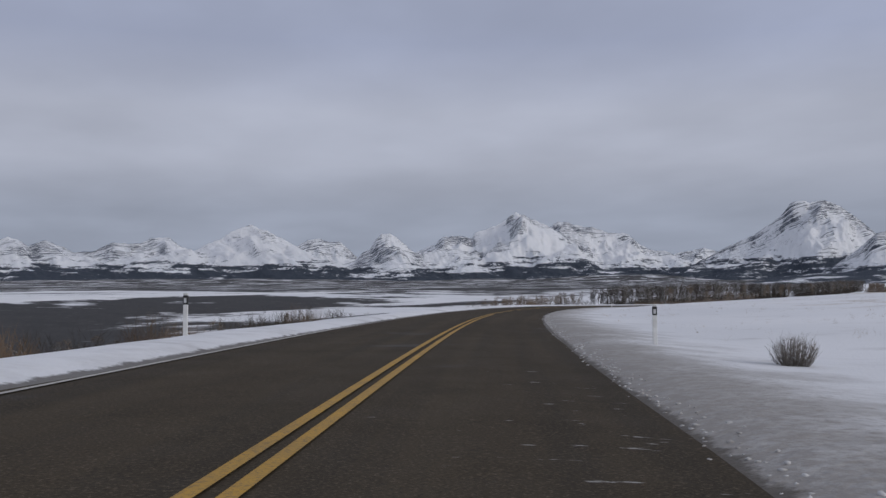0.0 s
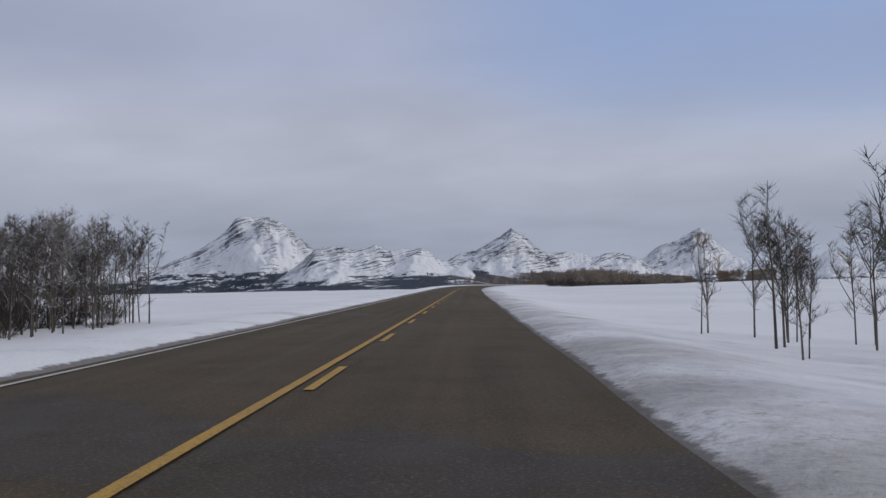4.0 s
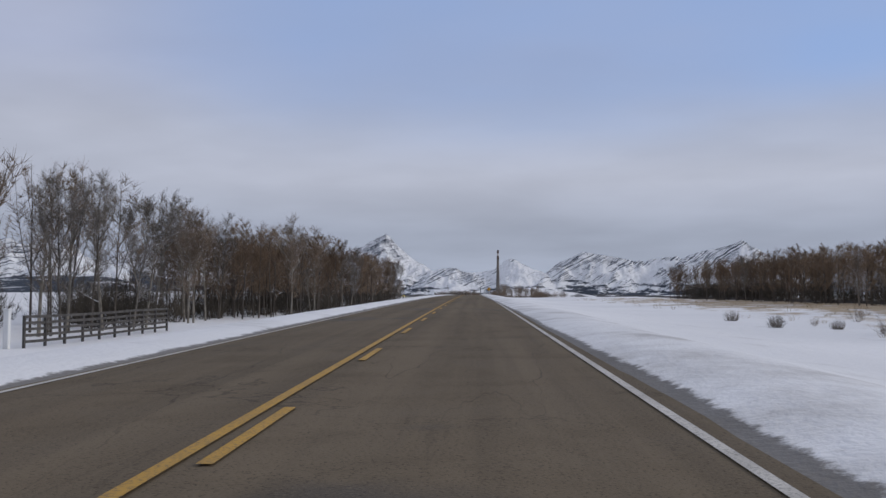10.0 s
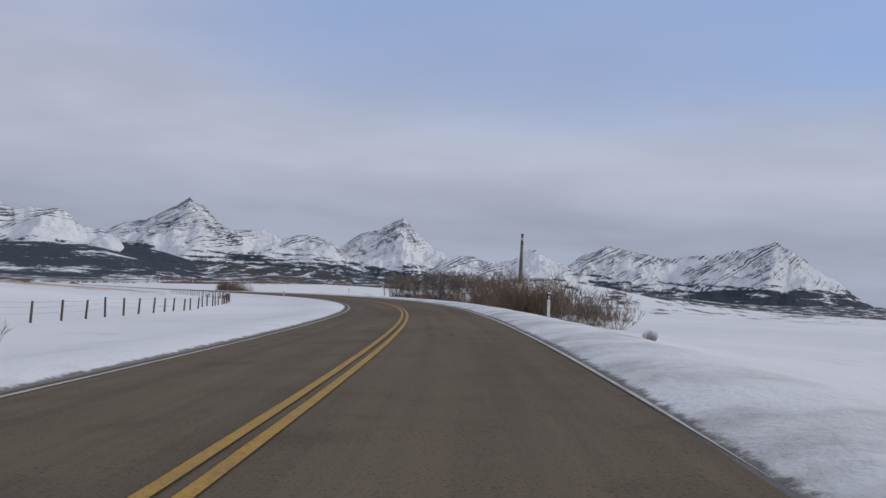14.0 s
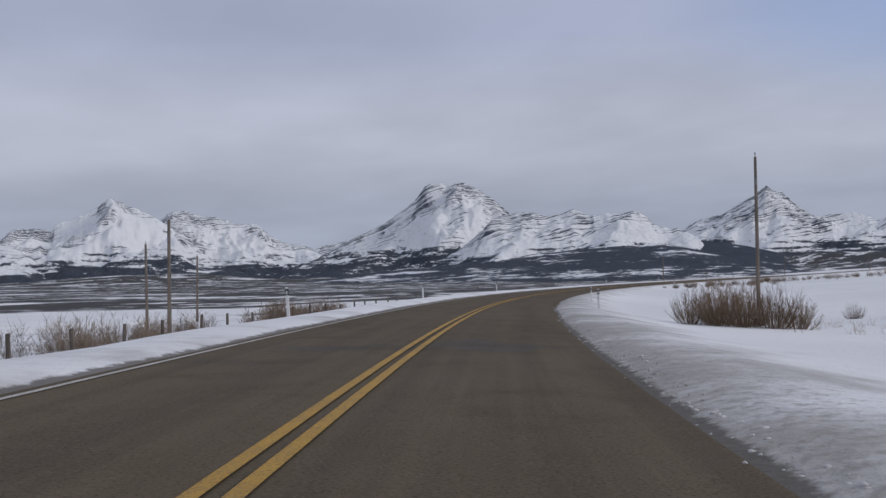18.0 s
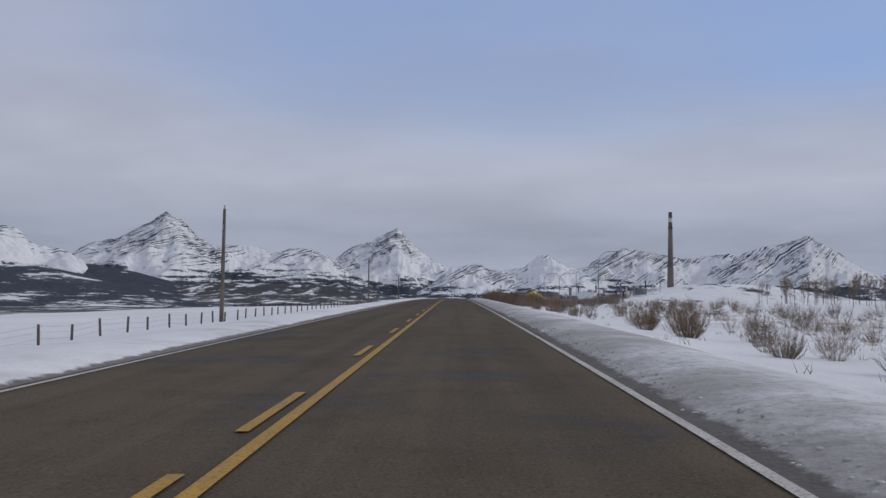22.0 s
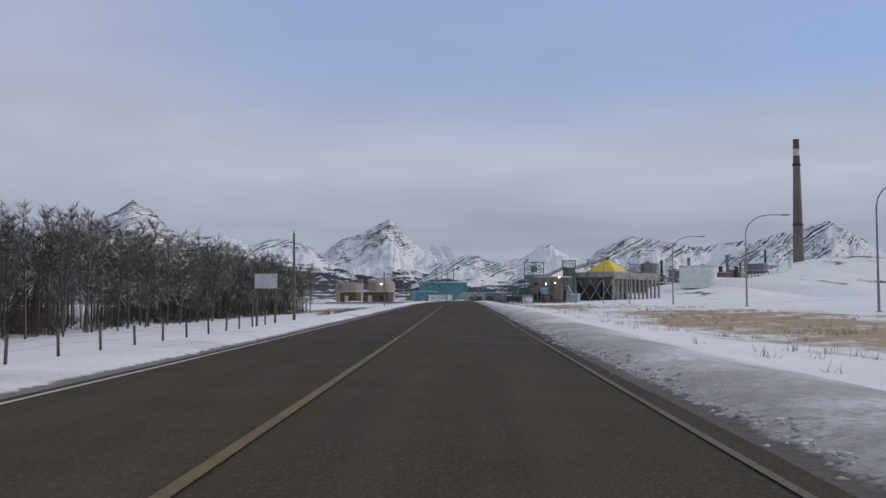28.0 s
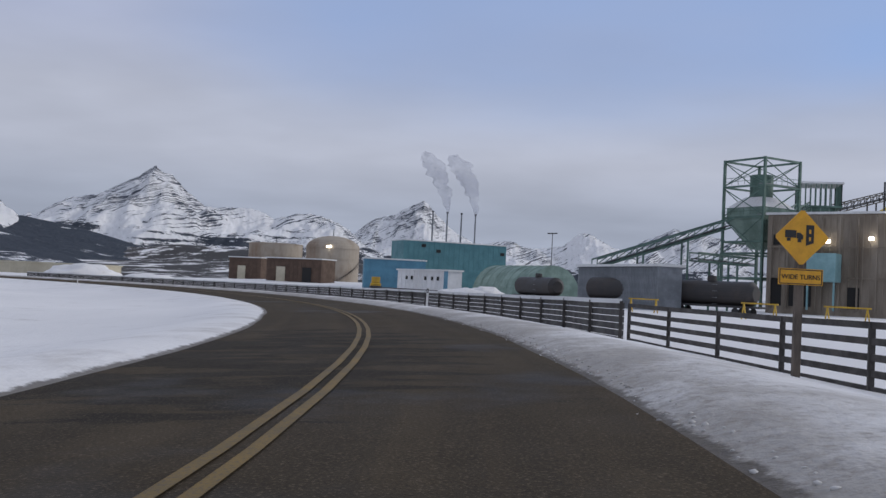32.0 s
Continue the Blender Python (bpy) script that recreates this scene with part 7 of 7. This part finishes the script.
# the big teal building with four thin stacks
teal = metal_building("boiler_building", "large teal sheet-clad building with four thin rooftop stacks", 33.0, 11.0, 13.3, TEAL, WHITE_SHEET, 1.6)
for k in range(4):
    bm = bmesh.new()
    rod(bm, (9.6 + k * 4.6, 2.5, 13.7), (9.6 + k * 4.6, 2.5, 22.2), 0.26, 0.22, 14)
    flue = part("flue", bm, GREY_SHEET, teal, "thin grey exhaust stack")
    bm = bmesh.new()
    rod(bm, (9.6 + k * 4.6, 2.5, 22.21), (9.6 + k * 4.6, 2.5, 22.7), 0.32, 0.32, 14)
    part("cap", bm, DARK_STEEL, flue)
# louvres: the dark of their openings is put into the colour
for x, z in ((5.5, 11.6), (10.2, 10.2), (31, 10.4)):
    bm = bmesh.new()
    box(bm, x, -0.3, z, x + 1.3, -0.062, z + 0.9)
    part("louvre", bm, SHADED_OPENING_PAINT, teal, "wall louvre with its inner shade painted near-black")
put_thing(teal, 3738, 1275, 3.6, turn_of(19, -27))

annex = metal_building("blue_annex", "low blue sheet-clad annex beside a pale trailer", 15.0, 7.0, 6.4, BLUE_SHED, WHITE_SHEET, 0.9)
put_thing(annex, 3693, 1272, 3.6, turn_of(0.35, -0.94))
trailer = metal_building("site_trailer", "long pale grey site trailer with blue ends and small dark windows", 24.0, 3.4, 3.5, WHITE_SHEET, WHITE_SHEET, 2.1)
for k, x in enumerate((4.4, 7.0, 13.6, 16.8, 19.4)):
    bm = bmesh.new()
    box(bm, x, -0.14, 1.5, x + 0.9, -0.07, 2.3)
    part("window", bm, SHADED_OPENING_PAINT, trailer, "small dark window")
bm = bmesh.new()
box(bm, 22.6, -0.16, -0.5, 24.2, -0.062, 3.5)
part("end_panel", bm, BLUE_SHED, trailer, "blue end panel")
put_thing(trailer, 3683, 1260.5, 3.9, turn_of(-18, -16))

quonset = thing("quonset_hut", "faded green arched quonset hut half covered with snow", "building")
bm = bmesh.new()
arc_ = [(math.cos(math.pi * k / 12) * 6.0, math.sin(math.pi * k / 12) * 6.2 - 0.4) for k in range(13)]
plate(bm, arc_, 0, 24)
part("shell", bm, PALE_GREEN, quonset)
for k in range(9):
    bm = bmesh.new()
    plate(bm, [(x * 1.015, z * 1.015) for x, z in arc_], 0.4 + k * 2.9, 0.6 + k * 2.9)
    part("rib", bm, PALE_GREEN, quonset)
put_thing(quonset, 3662, 1222, 3.6, turn_of(25, 20) - 90)


def storage_tank(x, y, r, h, dome, label):
    ob = thing("storage_tank", label, "tank", "storage tanks")
    bm = bmesh.new()
    cylinder(bm, r, -14.0, h, 56)
    shell = part("shell", bm, TAN_TANK, ob)
    bm = bmesh.new()
    n = 7
    prev = r + 0.15
    for k in range(n):
        a, b = k / n, (k + 1) / n
        cylinder(bm, (r + 0.15) * math.cos(a * math.pi / 2), h + 0.01 + dome * math.sin(a * math.pi / 2), h + 0.01 + dome * math.sin(b * math.pi / 2), 56, max(0.2, (r + 0.15) * math.cos(b * math.pi / 2)))
    part("dome", bm, TAN_TANK, ob)
    for z in (h * 0.33, h * 0.66, h - 0.2):
        bm = bmesh.new()
        cylinder(bm, r + 0.14, z - 0.12, z + 0.12, 56)
        part("hoop", bm, TAN_TANK, shell)
    bm = bmesh.new()
    for k in range(26):
        a = radians(150 + k * 4.2)
        rr = r + 0.55
        box(bm, math.cos(a) * rr - 0.5, math.sin(a) * rr - 0.5, h * k / 26, math.cos(a) * rr + 0.5, math.sin(a) * rr + 0.5, h * k / 26 + 0.12)
    part("stair", bm, DARK_STEEL, ob, "dark spiral stair")
    bm = bmesh.new()
    rod(bm, (0, 0, h + dome), (0, 0, h + dome + 3), 0.15, 0.1, 6)
    part("vent", bm, DARK_STEEL, ob)
    return put_thing(ob, x, y, 3.6, 60)


storage_tank(3837, 1333, 10.8, 13.2, 5.2, "tall rust-stained tan storage tank with a domed top")
storage_tank(3860, 1368, 11.7, 15.0, 0.6, "broad rust-stained tan storage tank with a flat top")
for (x, y, lx, ly, h) in ((3757, 1326, 21, 8, 7.0), (3783, 1352, 14, 8, 7.2)):
    b_ = metal_building("brown_shed", "low dark brown shed below the storage tanks", lx, ly, h, BROWN_SHED, WHITE_SHEET, 1.5)
    for k in range(2 if lx > 15 else 1):
        bm = bmesh.new()
        box(bm, 4 + k * (lx - 11), -0.2, -0.4, 7.4 + k * (lx - 11), -0.07, 4.4)
        part("door", bm, SHADED_OPENING_PAINT if k else CREAM, b_, "tall shed door")
    put_thing(b_, x, y, 3.4, turn_of(-0.22, -0.97))
bm = bmesh.new()
flood = thing("floodlight", "pair of lit floodlights on the rim of a tank", "lamp")
box(bm, -0.9, -0.3, 0, -0.1, 0.1, 0.7, 0.05)
box(bm, 0.1, -0.3, 0, 0.9, 0.1, 0.7, 0.05)
part("lamp", bm, LAMP_GLOW, flood, "bright white lamp")
put_thing(flood, 3826.0, 1330.6, 3.6 + 13.4, -82)

white_tank = thing("white_tank", "big white cylindrical storage tank on a snowy slope", "tank", "storage tanks")
bm = bmesh.new()
cylinder(bm, 14.2, -4, 13.2, 56)
part("shell", bm, WHITE_SHEET, white_tank)
bm = bmesh.new()
cylinder(bm, 14.4, 13.21, 14.2, 56, 2.0)
part("roof", bm, WHITE_SHEET, white_tank)
bm = bmesh.new()
cylinder(bm, 14.35, 12.6, 12.9, 56)
part("rim", bm, GREY_SHEET, white_tank)
put_thing(white_tank, 3846, 1080, 17.0)


# rail cars, container and yard things
def tank_car(x, y, turn):
    ob = thing("rail_tank_car", "black railway tank car standing in the snowy yard", "rail car", "rail tank cars")
    bm = bmesh.new()
    rod(bm, (-5.6, 0, 2.6), (5.6, 0, 2.6), 1.5, 1.5, 28)
    rod(bm, (5.6, 0, 2.6), (6.2, 0, 2.6), 1.5, 0.9, 28)
    rod(bm, (-6.2, 0, 2.6), (-5.6, 0, 2.6), 0.9, 1.5, 28)
    part("tank", bm, BLACK_CAR, ob)
    bm = bmesh.new()
    rod(bm, (0, 0, 4.05), (0, 0, 4.7), 0.6, 0.55, 16)
    part("dome", bm, BLACK_CAR, ob)
    bm = bmesh.new()
    box(bm, -6.8, -1.2, 0.85, 6.8, 1.2, 1.12)
    part("frame", bm, DARK_STEEL, ob)
    for bx in (-4.6, 4.6):
        for wx in (-0.8, 0.8):
            for wy in (-0.75, 0.75):
                bm = bmesh.new()
                rod(bm, (bx + wx, wy - 0.08, 0.43), (bx + wx, wy + 0.08, 0.43), 0.43, 0.43, 18)
                part("wheel", bm, DARK_STEEL, ob)
    bm = bmesh.new()
    for z in (1.2, 2.0, 2.8, 3.6):
        box(bm, 1.2, -1.75, z, 1.8, -1.62, z + 0.05)
    part("ladder", bm, GALV, ob)
    return put_thing(ob, x, y, yard(x, y) - 0.05, turn)


tank_car(3598.5, 1195.0, turn_of(-7, -10))
tank_car(3606.6, 1206.0, turn_of(-7, -10))
tank_car(3630.0, 1221.0, turn_of(-0.8, -0.6))
box_car = metal_building("grey_container", "long grey corrugated steel container in the yard", 23.0, 3.4, 4.6, GREY_SHEET, WHITE_SHEET, 0.4)
put_thing(box_car, 3617, 1213.4, 3.7, turn_of(-20, -12))
for px_, py_, tn in ((3569, 1192, 235), (3562, 1185.5, 250), (3583, 1203, 240)):
    portal = thing("yellow_portal_frame", "small yellow painted steel portal frame in the snow", "frame", "portal frames")
    for x in (-1.6, 1.6):
        bm = bmesh.new()
        beam(bm, (x - 0.25, 0, -0.2), (x, 0, 1.5), 0.1, 0.1)
        beam(bm, (x + 0.25, 0, -0.2), (x, 0, 1.5), 0.1, 0.1)
        part("leg", bm, SKID_YELLOW, portal)
    bm = bmesh.new()
    beam(bm, (-1.9, 0, 1.5), (1.9, 0, 1.5), 0.14, 0.14)
    part("crossbar", bm, SKID_YELLOW, portal)
    put_thing(portal, px_, py_, yard(px_, py_), tn)
loader = thing("yellow_machine", "small yellow machine parked beside the blue annex", "machine")
bm = bmesh.new()
box(bm, -2.0, -1.1, 0.7, 1.2, 1.1, 1.8, 0.15)
part("body", bm, SKID_YELLOW, loader)
bm = bmesh.new()
box(bm, -0.9, -0.9, 1.81, 0.8, 0.9, 3.1, 0.12)
part("cab", bm, SKID_YELLOW, loader)
bm = bmesh.new()
box(bm, 1.25, -1.2, 0.1, 2.3, 1.2, 1.2, 0.1)
part("bucket", bm, DARK_STEEL, loader)
for x in (-1.3, 0.8):
    for y in (-1.15, 1.15):
        bm = bmesh.new()
        rod(bm, (x, y - 0.16, 0.55), (x, y + 0.16, 0.55), 0.55, 0.55, 18)
        part("wheel", bm, BLACK_CAR, loader)
put_thing(loader, 3668, 1261, yard(3668, 1261), 200)
for k, (x, y, n_) in enumerate(((3660, 1252.5, 7), (3652, 1244, 8))):
    pipes = thing("pipe_stack", "low stack of black pipes lying in the snow", "pipes", "pipe stacks")
    for j in range(n_):
        bm = bmesh.new()
        r, c = divmod(j, 4)
        rod(bm, (-4.5, c * 0.62 + r * 0.3, 0.3 + r * 0.52), (4.5, c * 0.62 + r * 0.3, 0.3 + r * 0.52), 0.3, 0.3, 12)
        part("pipe", bm, BLACK_CAR, pipes)
    put_thing(pipes, x, y, yard(x, y), 60)

# long low cream building beyond the field
long_hall = metal_building("long_low_building", "very long low cream building with a dark window strip", 110, 12, 3.2, CREAM, CREAM, 6.0)
bm = bmesh.new()
box(bm, 28, -0.14, 0.8, 62, -0.07, 2.2)
part("window_strip", bm, SHADED_OPENING_PAINT, long_hall, "dark window strip")
put_thing(long_hall, 3700, 1450, yard(3690, 1400) - 0.4, turn_of(-0.15, -0.99))


# the plant's skyline on the hill
def process_column(h, r, mat):
    ob = thing("process_column", "slim vertical process vessel on the hill", "vessel", "process columns")
    bm = bmesh.new()
    cylinder(bm, r, -3, h, 18)
    part("shell", bm, mat, ob)
    for z in (0.55, 0.92):
        bm = bmesh.new()
        cylinder(bm, r + 0.9, h * z - 0.15, h * z + 0.15, 18)
        part("platform", bm, DARK_STEEL, ob)
    return ob


def pipe_rack(lx, h, levels):
    ob = thing("pipe_rack", "dark steel pipe rack with pipes on several levels", "pipe rack", "pipe racks")
    n = int(lx / 6) + 1
    for k in range(n):
        bm = bmesh.new()
        beam(bm, (k * 6, 0, -3), (k * 6, 0, h), 0.4, 0.4)
        beam(bm, (k * 6, 5, -3), (k * 6, 5, h), 0.4, 0.4)
        beam(bm, (k * 6, 0, h), (k * 6, 5, h), 0.35, 0.35)
        part("post", bm, DARK_STEEL, ob)
    for j in range(levels):
        for y in (0.8, 2.4, 4.0):
            bm = bmesh.new()
            rod(bm, (-1, y, h * (j + 1) / levels + 0.5), (lx + 1, y, h * (j + 1) / levels + 0.5), 0.45, 0.45, 10)
            part("pipe", bm, GREY_SHEET if j % 2 else WHITE_SHEET, ob)
    return ob


hill_rng = random.Random(21)
for k in range(22):
    u = k / 21
    x, y = 3960 + 190 * u + hill_rng.uniform(-12, 12), 1130 - 150 * u + hill_rng.uniform(-18, 18)
    c = process_column(hill_rng.choice((9, 13, 17, 24)), hill_rng.uniform(1.0, 2.2), hill_rng.choice((GREY_SHEET, WHITE_SHEET, DARK_STEEL, CONCRETE)))
    put_thing(c, x, y, far_land(x, y))
for x, y, lx, h, lv, tn in ((3935, 1120, 54, 9, 2, -32), (4000, 1085, 66, 12, 3, -35), (4060, 1030, 60, 9, 2, -40), (4150, 1000, 60, 7, 2, -38)):
    put_thing(pipe_rack(lx, h, lv), x, y, far_land(x, y), tn)
for x, y, lx, ly, h, m_ in ((3950, 1140, 24, 14, 10, GREY_SHEET), (4015, 1098, 20, 16, 15, CONCRETE), (4075, 1050, 30, 12, 8, BROWN_SHEET), (4130, 1010, 18, 12, 12, GREY_SHEET)):
    b_ = metal_building("process_building", "grey process building on the snowy hill", lx, ly, h, m_, WHITE_SHEET, 2.0)
    put_thing(b_, x, y, far_land(x, y) - 1, -120)


# rail fence along the road, boarded further on
def rail_fence(points, boarded, name, label):
    ob = thing(name, label, "fence")
    base = Vector(points[0])
    pts = [Vector(p) - base for p in points]
    for p in pts:
        bm = bmesh.new()
        beam(bm, p + Vector((0, 0, -0.4)), p + Vector((0, 0, 1.32)), 0.095, 0.095)
        part("post", bm, RAIL_WOOD, ob)
    for a, b in zip(pts, pts[1:]):
        if boarded:
            for k in range(6):
                bm = bmesh.new()
                z = 0.06 + k * 0.205
                w = (b - a).normalized().cross(Vector((0, 0, 1))) * 0.075
                plate_ = [a + w + Vector((0, 0, z)), b + w + Vector((0, 0, z)), b + w + Vector((0, 0, z + 0.185)), a + w + Vector((0, 0, z + 0.185))]
                v0 = [bm.verts.new(p) for p in plate_]
                v1 = [bm.verts.new(p + w.normalized() * 0.03) for p in plate_]
                bm.faces.new(v0)
                bm.faces.new(v1[::-1])
                for q in range(4):
                    bm.faces.new((v0[q], v1[q], v1[(q + 1) % 4], v0[(q + 1) % 4]))
                bmesh.ops.recalc_face_normals(bm, faces=bm.faces)
                part("board", bm, BOARD_WOOD, ob)
        for z in ((1.32,) if boarded else (0.28, 0.53, 0.78, 1.03, 1.28)):
            bm = bmesh.new()
            beam(bm, a + Vector((0, 0, z)), b + Vector((0, 0, z)), 0.05, 0.11 if not boarded else 0.14)
            part("rail", bm, RAIL_WOOD if not boarded else WHITE_SHEET, ob, "" if not boarded else "snow-capped top rail")
    ob.matrix_basis = pose(base.x * K, base.y * K, base.z * K) @ Matrix.Diagonal((K, K, K, 1))


def fence_points(s0, s1, d0, d1, gap, sunk=0.03):
    n = max(2, int(abs(s1 - s0) / gap) + 1)
    out = []
    for k in range(n):
        s, d = s0 + (s1 - s0) * k / (n - 1), d0 + (d1 - d0) * k / (n - 1)
        p = along(s, d)
        out.append((p.x, p.y, land(s, d) - sunk * (1 + k / (n - 1))))
    return out


rail_fence(fence_points(3652, 3736, 10.0, 10.4, 3.0, 0.02) + fence_points(3739, 3806, 10.3, 7.6, 3.0, 0.13), False, "rail_fence", "dark weathered five-rail fence along the snowy verge")
cross = []
for k in range(8):
    p = along(3652, 10.0 + k * 3.0)
    cross.append((p.x, p.y, land(3652, 10.0 + k * 3.0) + 0.04))
rail_fence(cross, False, "rail_fence", "dark weathered five-rail fence across the snowy field")
rail_fence(fence_points(3806.5, 3960, 7.5, 6.8, 3.2, 0.2), True, "board_fence", "grey boarded fence with snow along its top rail")

# snow heaps
for x, y, r, h in ((3648, 1318, 9, 3.0), (3662, 1330, 8, 2.6), (3639, 1298, 7, 1.8), (3612, 1230, 6, 1.6), (3643, 1232.5, 4.5, 2.2)):
    bm = bmesh.new()
    bmesh.ops.create_icosphere(bm, subdivisions=4, radius=1.0)
    for v in bm.verts:
        q = v.co.copy()
        f = 1 + 0.22 * noise.noise(q * 2.1 + Vector((x, y, 0))) + 0.10 * noise.noise(q * 5.3 + Vector((x, y, 0)))
        v.co = Vector((q.x * r * f, q.y * r * 0.8 * f, max(q.z, -0.25) * h * f))
    me = bpy.data.meshes.new("snow_heap")
    bm.to_mesh(me)
    bm.free()
    me.shade_smooth()
    me.materials.append(SNOW)
    put_thing(tagged(new("snow_heap", me), "ploughed heap of lumpy white snow", "snow heap", "snow heaps"), x, y, yard(x, y))

# a pole-mounted yard light and a few poles in the plant
for x, y, h in ((3680, 1225, 14), (3575, 1140, 14)):
    mast = thing("yard_light", "tall thin yard light mast in the plant", "mast", "yard lights")
    bm = bmesh.new()
    rod(bm, (0, 0, -0.3), (0, 0, h), 0.16, 0.09, 8)
    part("mast", bm, GALV, mast)
    bm = bmesh.new()
    box(bm, -1.3, -0.1, h, 1.3, 0.1, h + 0.25)
    part("head", bm, DARK_STEEL, mast)
    put_thing(mast, x, y, yard(x, y), 60)


# steam over two of the thin stacks
def make_steam():
    n = Nodes("steam")
    fac = n.math("ADD", n.math("MULTIPLY", n.noise(0.16, 5.0, 0.6), 0.7), n.math("MULTIPLY", n.noise(0.5, 4.0, 0.6), 0.3))
    tr = n.add("ShaderNodeBsdfTransparent")
    mx = n.add("ShaderNodeMixShader")
    n.finish((0.46, 0.48, 0.56), 1.0, 0.0, 0.0)
    n.link(n.span(fac, 0.3, 0.72, 0.02, 0.42), mx.inputs[0])
    n.link(tr.outputs[0], mx.inputs[1])
    n.link(n.bsdf.outputs[0], mx.inputs[2])
    n.link(mx.outputs[0], n.out.inputs[0])
    return n.mat


STEAM = make_steam()
for k in (1, 3):
    ob = thing("steam_plume", "pale grey steam plume drifting up from a thin stack", "steam")
    bm = bmesh.new()
    rings = []
    for j in range(34):
        u = j / 33
        z, drift = 22.8 + u * 17, 8.0 * u ** 1.6
        r = (0.3 + 3.3 * u ** 0.75) * (0.35 + 0.65 * min(1.0, (1 - u) * 5))
        ring = []
        for q in range(22):
            a = 2 * math.pi * q / 22
            p = Vector((math.cos(a), math.sin(a), u * 7 + k))
            f = r * (1 + 0.75 * noise.noise(p * 1.3) + 0.4 * noise.noise(p * 3.1))
            ring.append(bm.verts.new((9.6 + k * 4.6 - drift + math.cos(a) * f, 2.5 + math.sin(a) * f, z + 0.8 * noise.noise(p * 1.9))))
        rings.append(ring)
    for a, b in zip(rings, rings[1:]):
        for q in range(22):
            bm.faces.new((a[q], a[(q + 1) % 22], b[(q + 1) % 22], b[q]))
    bm.faces.new(rings[-1])
    vapour = part("vapour", bm, STEAM, ob)
    vapour.data.shade_smooth()
    ob.matrix_basis = teal.matrix_basis.copy()


# ---- corrals beside the groves and a pile of felled wood ----
rail_fence(fence_points(1277, 1292, -16.0, -15.2, 1.6), False, "corral_fence", "dark close-set rail corral in front of aspens")
rail_fence(fence_points(1262, 1274, -19.0, -17.6, 3.0), False, "corral_fence", "dark weathered rail corral in the snow")
rail_fence(fence_points(1035, 1078, -21.5, -17.0, 3.0), False, "corral_fence", "dark weathered rail corral beside the field")
for s, d in ((1275, -17.0), (1276.4, -16.4)):
    gate_post = thing("gate_post", "pale painted gate post beside the corral", "gate post", "gate posts")
    bm = bmesh.new()
    box(bm, -0.11, -0.11, -0.4, 0.11, 0.11, 1.5, 0.02)
    part("post", bm, WHITE_SHEET, gate_post)
    bm = bmesh.new()
    box(bm, -0.14, -0.14, 1.501, 0.14, 0.14, 1.58, 0.02)
    part("cap", bm, WHITE_SHEET, gate_post)
    gate_post.matrix_basis = on_road(s, d) @ Matrix.Diagonal((K, K, K, 1))
pile = thing("wood_pile", "dark heap of felled logs and branches under snow", "wood pile")
pile_rng = random.Random(9)
for k in range(46):
    u = pile_rng.uniform(-1, 1)
    z = pile_rng.random() * 1.9 * (1 - u * u * 0.8)
    a = pile_rng.uniform(-0.9, 0.9)
    ln = pile_rng.uniform(1.6, 3.4)
    c = Vector((u * 3.8, pile_rng.uniform(-1.3, 1.3), 0.15 + z))
    v = Vector((math.cos(a), math.sin(a), pile_rng.uniform(-0.25, 0.35))) * ln / 2
    bm = bmesh.new()
    rod(bm, c - v, c + v, pile_rng.uniform(0.06, 0.17), 0.05, 7)
    part("log", bm, DARK_BARK, pile)
pile.matrix_basis = on_road(991.5, 22, 10) @ Matrix.Diagonal((K, K, K, 1))
